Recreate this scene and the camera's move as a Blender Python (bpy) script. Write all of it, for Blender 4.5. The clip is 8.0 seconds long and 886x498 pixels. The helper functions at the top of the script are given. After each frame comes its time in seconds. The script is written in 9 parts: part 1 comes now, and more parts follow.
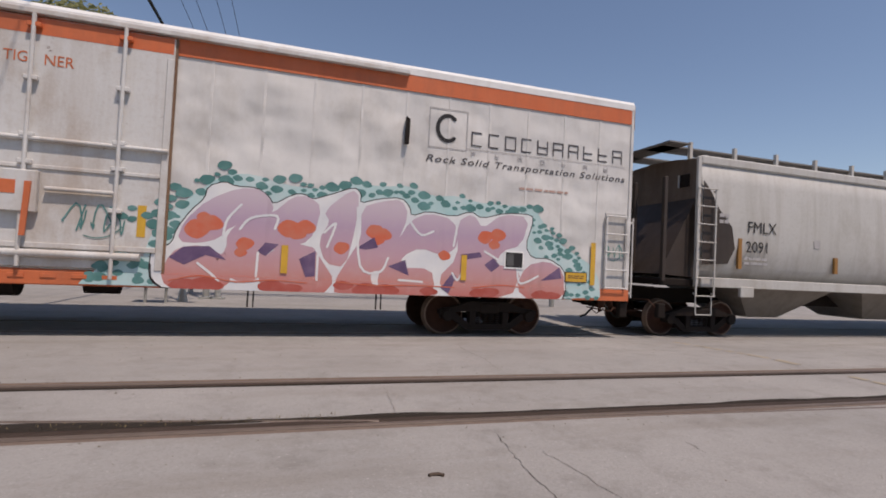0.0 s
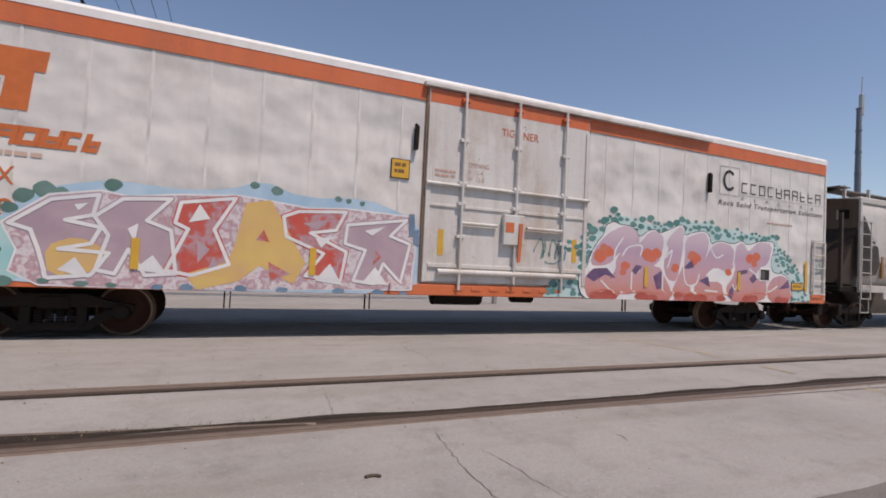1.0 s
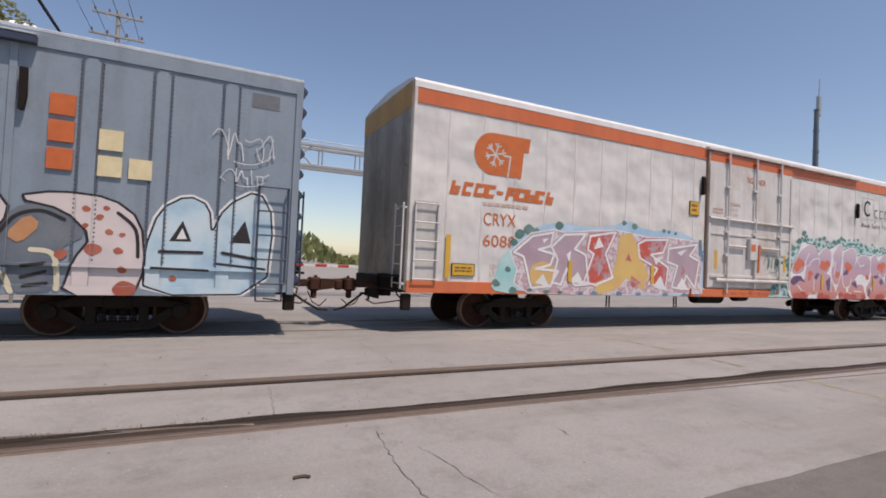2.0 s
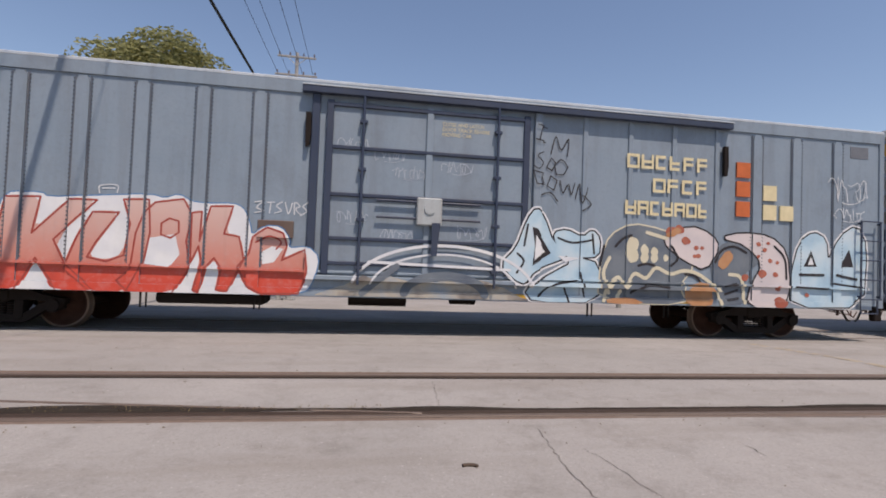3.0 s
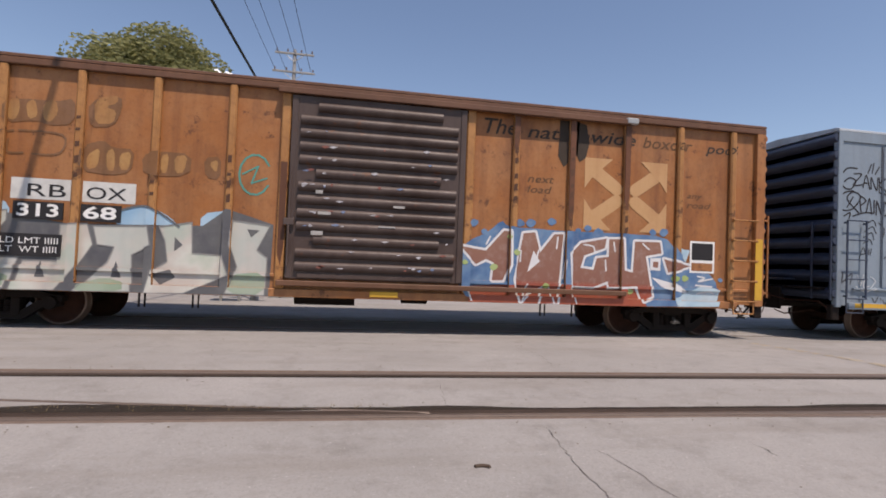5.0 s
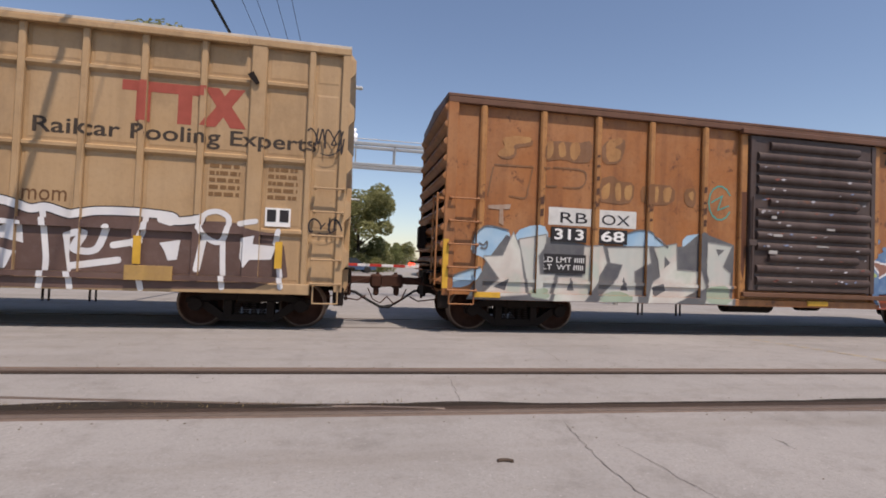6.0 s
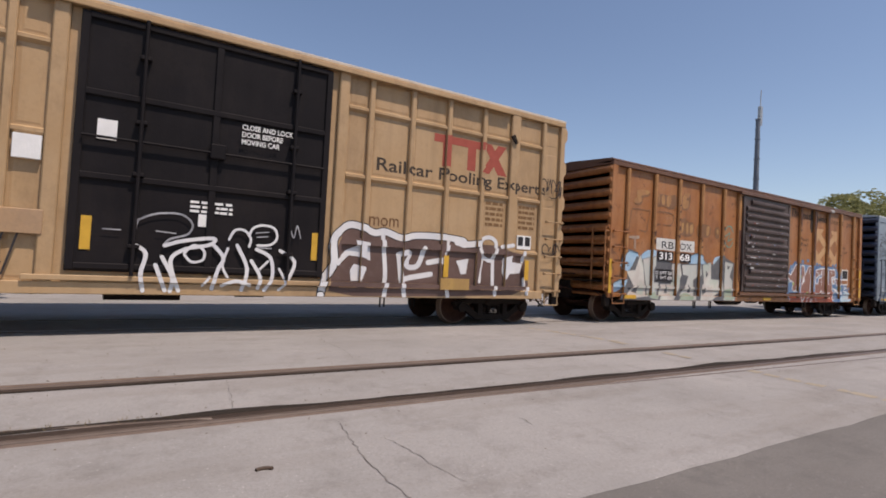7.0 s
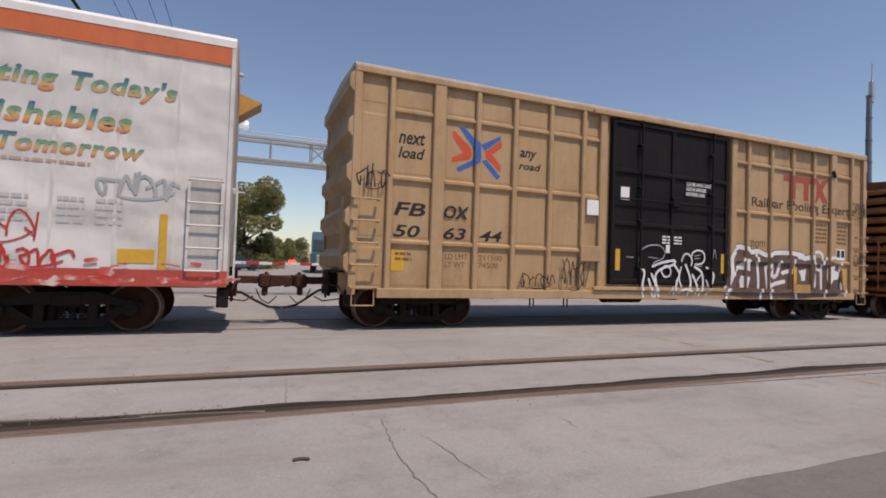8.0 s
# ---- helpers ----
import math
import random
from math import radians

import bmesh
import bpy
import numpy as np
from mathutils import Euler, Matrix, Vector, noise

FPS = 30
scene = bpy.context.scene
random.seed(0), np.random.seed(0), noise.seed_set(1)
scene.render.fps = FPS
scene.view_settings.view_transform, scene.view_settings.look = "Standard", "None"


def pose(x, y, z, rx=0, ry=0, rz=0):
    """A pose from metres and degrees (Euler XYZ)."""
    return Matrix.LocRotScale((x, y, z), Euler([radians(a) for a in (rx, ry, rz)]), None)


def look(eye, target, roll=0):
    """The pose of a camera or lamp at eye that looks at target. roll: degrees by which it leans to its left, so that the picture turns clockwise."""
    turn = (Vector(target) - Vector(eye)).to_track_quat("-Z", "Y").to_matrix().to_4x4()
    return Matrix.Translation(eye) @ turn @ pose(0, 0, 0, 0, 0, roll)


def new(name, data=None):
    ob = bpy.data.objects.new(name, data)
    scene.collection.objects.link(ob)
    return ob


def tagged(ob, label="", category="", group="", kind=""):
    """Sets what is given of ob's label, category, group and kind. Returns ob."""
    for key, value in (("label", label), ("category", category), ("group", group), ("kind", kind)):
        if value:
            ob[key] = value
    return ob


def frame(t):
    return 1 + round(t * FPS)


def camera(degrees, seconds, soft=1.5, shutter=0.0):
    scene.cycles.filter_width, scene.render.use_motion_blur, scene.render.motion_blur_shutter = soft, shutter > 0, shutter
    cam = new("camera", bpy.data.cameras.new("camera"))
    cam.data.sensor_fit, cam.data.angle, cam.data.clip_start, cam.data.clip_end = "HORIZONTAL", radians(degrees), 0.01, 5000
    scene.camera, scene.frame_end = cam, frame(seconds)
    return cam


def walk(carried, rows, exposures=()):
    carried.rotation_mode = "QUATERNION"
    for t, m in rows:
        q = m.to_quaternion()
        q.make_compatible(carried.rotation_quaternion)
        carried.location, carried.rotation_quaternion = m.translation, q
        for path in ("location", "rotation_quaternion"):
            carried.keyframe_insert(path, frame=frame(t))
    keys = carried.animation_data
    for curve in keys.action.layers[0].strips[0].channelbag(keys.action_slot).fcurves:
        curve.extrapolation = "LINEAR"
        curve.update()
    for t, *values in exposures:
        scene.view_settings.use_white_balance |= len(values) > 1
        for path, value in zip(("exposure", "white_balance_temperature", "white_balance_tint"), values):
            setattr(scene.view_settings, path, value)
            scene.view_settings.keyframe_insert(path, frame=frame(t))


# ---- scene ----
# A hand-held camera beside a level crossing turns and drifts a little while a freight train rolls by.
cam = camera(83.8, 8.0, soft=1.8)
CAM_ROWS = [
    (0.0, -0.137, 0.064, 1.429, 91.75, -2.78, -17.09),
    (0.5, 0.033, 0.008, 1.424, 91.60, -1.77, -18.41),
    (1.0, -0.093, 0.050, 1.447, 91.75, -2.77, -23.42),
    (1.5, 0.104, -0.014, 1.462, 91.87, -2.62, -27.71),
    (1.7, 0.184, -0.024, 1.462, 91.65, -2.65, -27.85),
    (2.8, 0.068, -0.031, 1.395, 91.71, -2.14, -12.95),
    (3.0, 0.072, -0.005, 1.368, 91.75, -2.11, -9.34),
    (3.5, -0.109, 0.084, 1.330, 91.56, -1.97, -4.90),
    (4.0, -0.262, 0.091, 1.342, 91.49, -2.51, -6.61),
    (4.5, -0.099, 0.067, 1.359, 91.64, -2.81, -9.94),
    (4.7, -0.016, 0.059, 1.369, 91.60, -2.49, -9.90),
    (5.8, -0.125, 0.090, 1.320, 91.60, -2.17, -9.80),
    (6.0, -0.177, 0.106, 1.321, 91.52, -2.22, -10.48),
    (6.5, -0.142, 0.080, 1.363, 91.54, -2.69, -21.29),
    (7.0, 0.114, -0.019, 1.394, 91.65, -3.04, -30.98),
    (7.5, 0.349, -0.148, 1.427, 91.33, -2.70, -31.19),
    (7.8, 0.410, -0.198, 1.390, 91.53, -1.95, -26.70),
    (8.0, 0.386, -0.175, 1.391, 91.44, -1.93, -22.09),
]
walk(cam, [(t, pose(*r)) for t, *r in CAM_ROWS], exposures=[(t, e - 0.05, 6900, 17) for t, e in ((0.0, 0.0), (0.5, 0.04), (1.7, 0.16), (3.0, 0.3), (4.5, 0.34), (6.0, 0.26), (7.5, 0.18), (8.0, 0.1))])
# How far the train has rolled along +x.
TRAIN_ROWS = [(0.0, 0.00), (0.5, 4.65), (1.0, 9.27), (1.5, 13.90), (1.7, 15.74), (2.8, 26.15), (3.0, 28.01), (3.5, 32.67), (4.0, 37.33),
              (4.5, 41.96), (4.7, 43.80), (5.8, 53.76), (6.0, 55.57), (6.5, 60.14), (7.0, 64.74), (7.5, 69.31), (7.8, 72.05), (8.0, 73.87)]

# ---- light ----
SUN = Vector((0.19, -0.44, 1.0)).normalized()
world = bpy.data.worlds.new("sky")
scene.world = world
world.use_nodes = True
sky = world.node_tree.nodes.new("ShaderNodeTexSky")
sky.sky_type = "NISHITA"
sky.sun_disc = False
sky.sun_elevation = math.asin(SUN.z)
sky.sun_rotation = math.atan2(SUN.x, SUN.y)
sky.air_density, sky.dust_density, sky.ozone_density = 1.0, 0.5, 1.5
back = world.node_tree.nodes["Background"]
back.inputs[1].default_value = 0.115
world.node_tree.links.new(sky.outputs[0], back.inputs[0])
sun_data = bpy.data.lights.new("sun", "SUN")
sun_data.energy, sun_data.angle, sun_data.color = 3.75, radians(0.53), (1.0, 0.92, 0.82)
sun = new("sun", sun_data)
sun.matrix_world = look(SUN * 50, (0, 0, 0))

# ---- materials ----
MATS = {}


def nodes_of(name):
    m = bpy.data.materials.new(name)
    m.use_nodes = True
    nt = m.node_tree
    return m, nt, nt.nodes["Principled BSDF"]


def link(nt, a, b):
    nt.links.new(a, b)


def noise_node(nt, scale, detail=4.0, rough=0.55, stretch=None, space="Object"):
    co = nt.nodes.new("ShaderNodeTexCoord")
    n = nt.nodes.new("ShaderNodeTexNoise")
    n.inputs["Scale"].default_value, n.inputs["Detail"].default_value, n.inputs["Roughness"].default_value = scale, detail, rough
    if stretch:
        mp = nt.nodes.new("ShaderNodeMapping")
        mp.inputs["Scale"].default_value = stretch
        link(nt, co.outputs[space], mp.inputs[0])
        link(nt, mp.outputs[0], n.inputs["Vector"])
    else:
        link(nt, co.outputs[space], n.inputs["Vector"])
    return n.outputs["Fac"]


def ramp(nt, fac, lo, hi):
    r = nt.nodes.new("ShaderNodeMapRange")
    r.inputs["From Min"].default_value, r.inputs["From Max"].default_value = lo, hi
    link(nt, fac, r.inputs["Value"])
    return r.outputs["Result"]


def mix(nt, fac, a, b, amount=1.0, mode="MIX"):
    x = nt.nodes.new("ShaderNodeMix")
    x.data_type, x.blend_type = "RGBA", mode
    if amount != 1.0:
        q = nt.nodes.new("ShaderNodeMath")
        q.operation = "MULTIPLY"
        q.inputs[1].default_value = amount
        link(nt, fac, q.inputs[0])
        fac = q.outputs[0]
    link(nt, fac, x.inputs["Factor"])
    for sock, v in ((x.inputs["A"], a), (x.inputs["B"], b)):
        if isinstance(v, tuple):
            sock.default_value = (*v, 1.0)
        else:
            link(nt, v, sock)
    return x.outputs["Result"]


def bump(nt, bsdf, fac, strength, distance):
    b = nt.nodes.new("ShaderNodeBump")
    b.inputs["Strength"].default_value, b.inputs["Distance"].default_value = strength, distance
    link(nt, fac, b.inputs["Height"])
    link(nt, b.outputs[0], bsdf.inputs["Normal"])


def paint(name, col, faded=None, dirt=(0.16, 0.12, 0.09), streak=0.35, rust=0.0, rough=0.5, wave=0.0, blotch=0.4, grime=0.25, gloss=0.35):
    """Weathered railcar paint: faded patches, rain streaks, rust specks and a slight unevenness of the sheet."""
    if name in MATS:
        return MATS[name]
    m, nt, b = nodes_of(name)
    faded = faded or tuple(c * 0.8 + 0.06 for c in col)
    c = mix(nt, ramp(nt, noise_node(nt, 0.9, 6, 0.65), 0.4, 0.6), col, faded, blotch)
    c = mix(nt, ramp(nt, noise_node(nt, 1.0, 6, 0.6, (3.2, 3.2, 0.22)), 0.47, 0.7), c, dirt, streak)
    c = mix(nt, ramp(nt, noise_node(nt, 14.0, 5, 0.7), 0.5, 0.72), c, dirt, streak * 0.6)
    c = mix(nt, ramp(nt, noise_node(nt, 0.7, 9, 0.75, (1.0, 1.0, 0.6)), 0.5, 0.62), c, dirt, grime)
    if rust:
        c = mix(nt, ramp(nt, noise_node(nt, 3.3, 8, 0.72), 0.68 - rust * 0.22, 0.72 - rust * 0.18), c, (0.11, 0.045, 0.022), 0.85)
    link(nt, c, b.inputs["Base Color"])
    link(nt, ramp(nt, noise_node(nt, 5.0, 3), -1.0, 2.6 - rough), b.inputs["Roughness"])
    b.inputs["Roughness"].default_value = rough
    b.inputs["Specular IOR Level"].default_value = gloss
    if wave:
        bump(nt, b, noise_node(nt, 1.0, 1.5, 0.4, (1.25, 0.3, 1.35)), wave, 0.16)
    else:
        bump(nt, b, noise_node(nt, 22.0, 4), 0.25, 0.01)
    MATS[name] = m
    return m


def plain(name, col, rough=0.6, metal=0.0, var=0.25, scale=6.0, emit=0.0):
    if name in MATS:
        return MATS[name]
    m, nt, b = nodes_of(name)
    c = mix(nt, ramp(nt, noise_node(nt, scale, 5), 0.3, 0.75), col, tuple(x * 0.62 for x in col), var * 2)
    link(nt, c, b.inputs["Base Color"])
    b.inputs["Roughness"].default_value, b.inputs["Metallic"].default_value = rough, metal
    b.inputs["Specular IOR Level"].default_value = 0.5 if metal or rough < 0.5 else 0.2
    if emit:
        b.inputs["Emission Color"].default_value, b.inputs["Emission Strength"].default_value = (*col, 1), emit
    bump(nt, b, noise_node(nt, scale * 6, 4), 0.3, 0.01)
    MATS[name] = m
    return m


def spray(name, cols, scale=1.6, worn=0.25):
    """Spray paint that runs from colour to colour, worn thin in places."""
    if name in MATS:
        return MATS[name]
    m, nt, b = nodes_of(name)
    f = noise_node(nt, scale, 3, 0.5)
    r = nt.nodes.new("ShaderNodeValToRGB")
    e = r.color_ramp.elements
    while len(e) < len(cols):
        e.new(0.5)
    for i, c in enumerate(cols):
        e[i].position, e[i].color = 0.34 + 0.32 * i / max(1, len(cols) - 1), (*c, 1)
    link(nt, f, r.inputs[0])
    c = mix(nt, ramp(nt, noise_node(nt, 9.0, 6, 0.7), 0.5, 0.8), r.outputs[0], (0.4, 0.36, 0.34), worn)
    c = mix(nt, ramp(nt, noise_node(nt, 1.0, 6, 0.6, (4.0, 4.0, 0.3)), 0.5, 0.85), c, (0.16, 0.12, 0.1), worn * 0.9)
    link(nt, c, b.inputs["Base Color"])
    b.inputs["Roughness"].default_value = 0.55
    b.inputs["Specular IOR Level"].default_value = 0.3
    MATS[name] = m
    return m


def spray_z(name, stops, patch=None):
    """Spray paint that changes colour with height on the car."""
    if name in MATS:
        return MATS[name]
    m, nt, b = nodes_of(name)
    co = nt.nodes.new("ShaderNodeTexCoord")
    sp = nt.nodes.new("ShaderNodeSeparateXYZ")
    link(nt, co.outputs["Object"], sp.inputs[0])
    r = nt.nodes.new("ShaderNodeValToRGB")
    lo, hi = stops[0][0], stops[-1][0]
    e = r.color_ramp.elements
    while len(e) < len(stops):
        e.new(0.5)
    for i, (z, c) in enumerate(stops):
        e[i].position, e[i].color = (z - lo) / (hi - lo), (*c, 1)
    link(nt, ramp(nt, sp.outputs["Z"], lo, hi), r.inputs[0])
    c = r.outputs[0]
    if patch:
        c = mix(nt, ramp(nt, noise_node(nt, 1.5, 2, 0.4), 0.56, 0.6), c, patch, 0.85)
    c = mix(nt, ramp(nt, noise_node(nt, 7.0, 6, 0.7), 0.5, 0.8), c, (0.5, 0.42, 0.4), 0.3)
    c = mix(nt, ramp(nt, noise_node(nt, 1.0, 6, 0.6, (4.0, 4.0, 0.3)), 0.55, 0.9), c, (0.18, 0.12, 0.1), 0.35)
    link(nt, c, b.inputs["Base Color"])
    b.inputs["Roughness"].default_value = 0.55
    b.inputs["Specular IOR Level"].default_value = 0.3
    MATS[name] = m
    return m


def ground_material(name, col, col2, spot, stain):
    m, nt, b = nodes_of(name)
    c = mix(nt, ramp(nt, noise_node(nt, 0.45, 6, 0.6), 0.32, 0.68), col, col2)
    c = mix(nt, ramp(nt, noise_node(nt, 3.0, 8, 0.72), 0.5, 0.68), c, spot, 0.5)
    c = mix(nt, ramp(nt, noise_node(nt, 60.0, 4, 0.8), 0.48, 0.64), c, spot, 0.45)
    c = mix(nt, ramp(nt, noise_node(nt, 38.0, 3, 0.6), 0.64, 0.7), c, tuple(min(1, x * 1.5) for x in col), 0.5)
    c = mix(nt, ramp(nt, noise_node(nt, 1.0, 6, 0.65, (0.25, 1.6, 1.0)), 0.5, 0.66), c, stain, 0.45)
    c = mix(nt, ramp(nt, noise_node(nt, 1.3, 8, 0.75), 0.63, 0.72), c, spot, 0.45)
    link(nt, c, b.inputs["Base Color"])
    b.inputs["Roughness"].default_value = 0.9
    b.inputs["Specular IOR Level"].default_value = 0.2
    bump(nt, b, noise_node(nt, 45.0, 6, 0.75), 0.5, 0.012)
    return m


CONCRETE = ground_material("crossing_concrete", (0.325, 0.307, 0.293), (0.26, 0.246, 0.234), (0.175, 0.16, 0.148), (0.2, 0.176, 0.155))
ASPHALT = ground_material("asphalt", (0.18, 0.166, 0.154), (0.14, 0.128, 0.118), (0.10, 0.094, 0.088), (0.13, 0.12, 0.11))
RAIL = plain("rail_steel", (0.135, 0.1, 0.08), 0.5, 0.2, 0.3, 9)
RAILTOP = plain("rail_polished", (0.5, 0.46, 0.43), 0.3, 0.9, 0.2, 5)
DIRT = plain("dirt", (0.03, 0.023, 0.018), 0.95, 0, 0.4, 12)
IRON = plain("cast_iron", (0.015, 0.0095, 0.0075), 0.75, 0.0, 0.4, 7)
RUSTY = plain("rusty_iron", (0.06, 0.026, 0.017), 0.8, 0.0, 0.4, 9)
BLACK = plain("black_paint", (0.02, 0.019, 0.02), 0.55, 0, 0.2)
TREAD = plain("wheel_tread", (0.2, 0.135, 0.1), 0.45, 0.4, 0.3)
HOSE = plain("rubber_hose", (0.03, 0.028, 0.027), 0.7, 0, 0.2)
GALV = plain("galvanised_steel", (0.42, 0.42, 0.41), 0.45, 0.5, 0.2)
YELLOW = plain("reflective_yellow", (0.62, 0.36, 0.05), 0.5, 0, 0.25)
WHITEPAINT = plain("white_lettering", (0.78, 0.77, 0.75), 0.6, 0, 0.15)
BLACKPAINT = plain("black_lettering", (0.03, 0.028, 0.03), 0.6, 0, 0.2)


# ---- mesh helpers ----
class Build:
    """Collects boxes, bars and plates for one mesh."""

    def __init__(self):
        self.v, self.f, self.smooth = [], [], set()

    def add(self, verts, faces, smooth=False):
        n = len(self.v)
        if smooth:
            self.smooth.update(range(len(self.f), len(self.f) + len(faces)))
        self.v += [tuple(p) for p in verts]
        self.f += [tuple(i + n for i in f) for f in faces]
        return self

    def box(self, x0, x1, y0, y1, z0, z1, c=0.0):
        c = min(c, (x1 - x0) * 0.45, (y1 - y0) * 0.45, (z1 - z0) * 0.45)
        if c <= 0:
            v = [(x, y, z) for z in (z0, z1) for y in (y0, y1) for x in (x0, x1)]
            return self.add(v, [(0, 2, 3, 1), (4, 5, 7, 6), (0, 1, 5, 4), (2, 6, 7, 3), (0, 4, 6, 2), (1, 3, 7, 5)])
        bm = bmesh.new()
        bmesh.ops.create_cube(bm, size=1)
        for v in bm.verts:
            v.co = ((x0, x1)[v.co.x > 0], (y0, y1)[v.co.y > 0], (z0, z1)[v.co.z > 0])
        bmesh.ops.bevel(bm, geom=bm.edges[:], offset=c, segments=1, affect="EDGES")
        bm.verts.index_update()
        self.add([v.co[:] for v in bm.verts], [[v.index for v in f.verts] for f in bm.faces])
        bm.free()
        return self

    def rod(self, p, q, r, r2=None, n=10, caps=True):
        p, q = Vector(p), Vector(q)
        turn = (q - p).to_track_quat("Z", "Y").to_matrix()
        ring = [turn @ Vector((math.cos(a), math.sin(a), 0)) for a in (2 * math.pi * i / n for i in range(n))]
        r2 = r if r2 is None else r2
        v = [p + d * r for d in ring] + [q + d * r2 for d in ring]
        self.add(v, [(i, (i + 1) % n, n + (i + 1) % n, n + i) for i in range(n)], True)
        if caps:
            self.add(v, [tuple(range(n - 1, -1, -1)), tuple(range(n, 2 * n))])
        return self

    def pipe(self, points, r, n=8):
        for a, b in zip(points, points[1:]):
            self.rod(a, b, r, n=n)
        return self

    def slab(self, outline, y0, y1):
        """A plate with an outline in x and z, counter-clockwise from the front, between two depths."""
        n = len(outline)
        v = [(x, y0, z) for x, z in outline] + [(x, y1, z) for x, z in outline]
        return self.add(v, [tuple(range(n)), tuple(range(2 * n - 1, n - 1, -1))] + [(i, n + i, n + (i + 1) % n, (i + 1) % n) for i in range(n)])

    def extrude_x(self, outline, x0, x1, smooth=False):
        """A bar along x with an outline in y and z."""
        n = len(outline)
        v = [(x0, y, z) for y, z in outline] + [(x1, y, z) for y, z in outline]
        self.add(v, [(i, n + i, n + (i + 1) % n, (i + 1) % n) for i in range(n)], smooth)
        return self.add(v, [tuple(range(n)), tuple(range(2 * n - 1, n - 1, -1))])

    def lathe_y(self, profile, n=32, y_flip=1):
        """Turns a profile of (radius, y) about the y axis."""
        k = len(profile)
        v = [(r * math.cos(2 * math.pi * i / n), y * y_flip, r * math.sin(2 * math.pi * i / n)) for i in range(n) for r, y in profile]
        f = [(i * k + j, i * k + j + 1, (i + 1) % n * k + j + 1, (i + 1) % n * k + j) for i in range(n) for j in range(k - 1)]
        return self.add(v, f, True)

    def mesh(self, name, material):
        me = bpy.data.meshes.new(name)
        me.from_pydata(self.v, [], self.f)
        me.materials.append(material)
        me.polygons.foreach_set("use_smooth", [i in self.smooth for i in range(len(self.f))])
        bm = bmesh.new()
        bm.from_mesh(me)
        bmesh.ops.recalc_face_normals(bm, faces=bm.faces)
        bm.to_mesh(me)
        bm.free()
        return me


def part(name, build, material, parent, label="", at=None):
    me = build if isinstance(build, bpy.types.Mesh) else build.mesh(name, material)
    ob = new(name, me)
    ob.parent = parent
    if at is not None:
        ob.location = at
    return tagged(ob, label)


def thing(name, build, material, label, category, group="", kind="", at=(0, 0, 0)):
    ob = new(name, build.mesh(name, material) if build else None)
    ob.location = at
    return tagged(ob, label, category, group, kind)


def lettering(text, x0, x1, z0, z1, y, material, parent, shear=0.0, bold=0.0, name="letter", spacing=1.0, lay=None):
    """Painted words that fill the given box on a side at depth y."""
    cu = bpy.data.curves.new("words", "FONT")
    cu.body, cu.shear, cu.offset, cu.space_character = text, shear, bold, spacing
    cu.resolution_u = 3
    ob = bpy.data.objects.new("words", cu)
    scene.collection.objects.link(ob)
    me = bpy.data.meshes.new_from_object(ob.evaluated_get(bpy.context.evaluated_depsgraph_get()))
    bpy.data.objects.remove(ob)
    co = np.array([v.co for v in me.vertices])
    lo, hi = co.min(0), co.max(0)
    for v in me.vertices:
        v.co = (x0 + (v.co.x - lo[0]) / (hi[0] - lo[0]) * (x1 - x0), y, z0 + (v.co.y - lo[1]) / (hi[1] - lo[1]) * (z1 - z0))
    me.materials.clear()
    me.materials.append(material)
    return [part(name, m, material, parent) for m in split_letters(drape(me, *lay) if lay else me, text.count("\n") + 1, z0, z1)]


def split_letters(me, rows, z0, z1):
    """Takes words apart: faces whose stretches of x overlap in one row of writing make one letter."""
    spans = []
    for p in me.polygons:
        co = [me.vertices[i].co for i in p.vertices]
        row = min(rows - 1, int(rows * (p.center.z - z0) / (z1 - z0 + 1e-6)))
        spans.append((row, min(c.x for c in co), max(c.x for c in co), p.index))
    spans.sort()
    groups, end = [], None
    for row, lo, hi, i in spans:
        if end is None or row != end[0] or lo > end[1] - 1e-4:
            groups.append([])
            end = (row, hi)
        groups[-1].append(i)
        end = (row, max(end[1], hi))
    out = []
    for g in groups:
        b = Build()
        for i in g:
            vs = me.polygons[i].vertices
            b.add([me.vertices[k].co[:] for k in vs], [tuple(range(len(vs)))])
        m = bpy.data.meshes.new("letter")
        m.from_pydata(b.v, [], b.f)
        m.materials.append(me.materials[0])
        out.append(m)
    return out


def bars(n, x0, x1, z0, z1, y, material, parent, seed=1, name="letter", fill=0.72, weight=0.2, shear=0.0):
    """Writing as plain upright and level bars, one group to a letter."""
    rnd, w = random.Random(seed), (x1 - x0) / n
    h, t = z1 - z0, min((z1 - z0) * weight, (x1 - x0) / n * weight * 1.2)
    for i in range(n):
        x = x0 + i * w
        e = x + w * fill
        b = Build()
        b.box(x, x + t, y - 0.001, y + 0.002, z0, z1)
        for z in rnd.sample([z0, z0 + h / 2 - t / 2, z1 - t], 2):
            b.box(x + t, e, y - 0.001, y + 0.002, z, z + t)
        if rnd.random() < 0.4:
            b.box(e, e + t * 0.8, y - 0.001, y + 0.002, z0, z1)
        b.v = [(px + shear * (pz - z0), yy, pz) for px, yy, pz in b.v]
        part(name, b, material, parent)


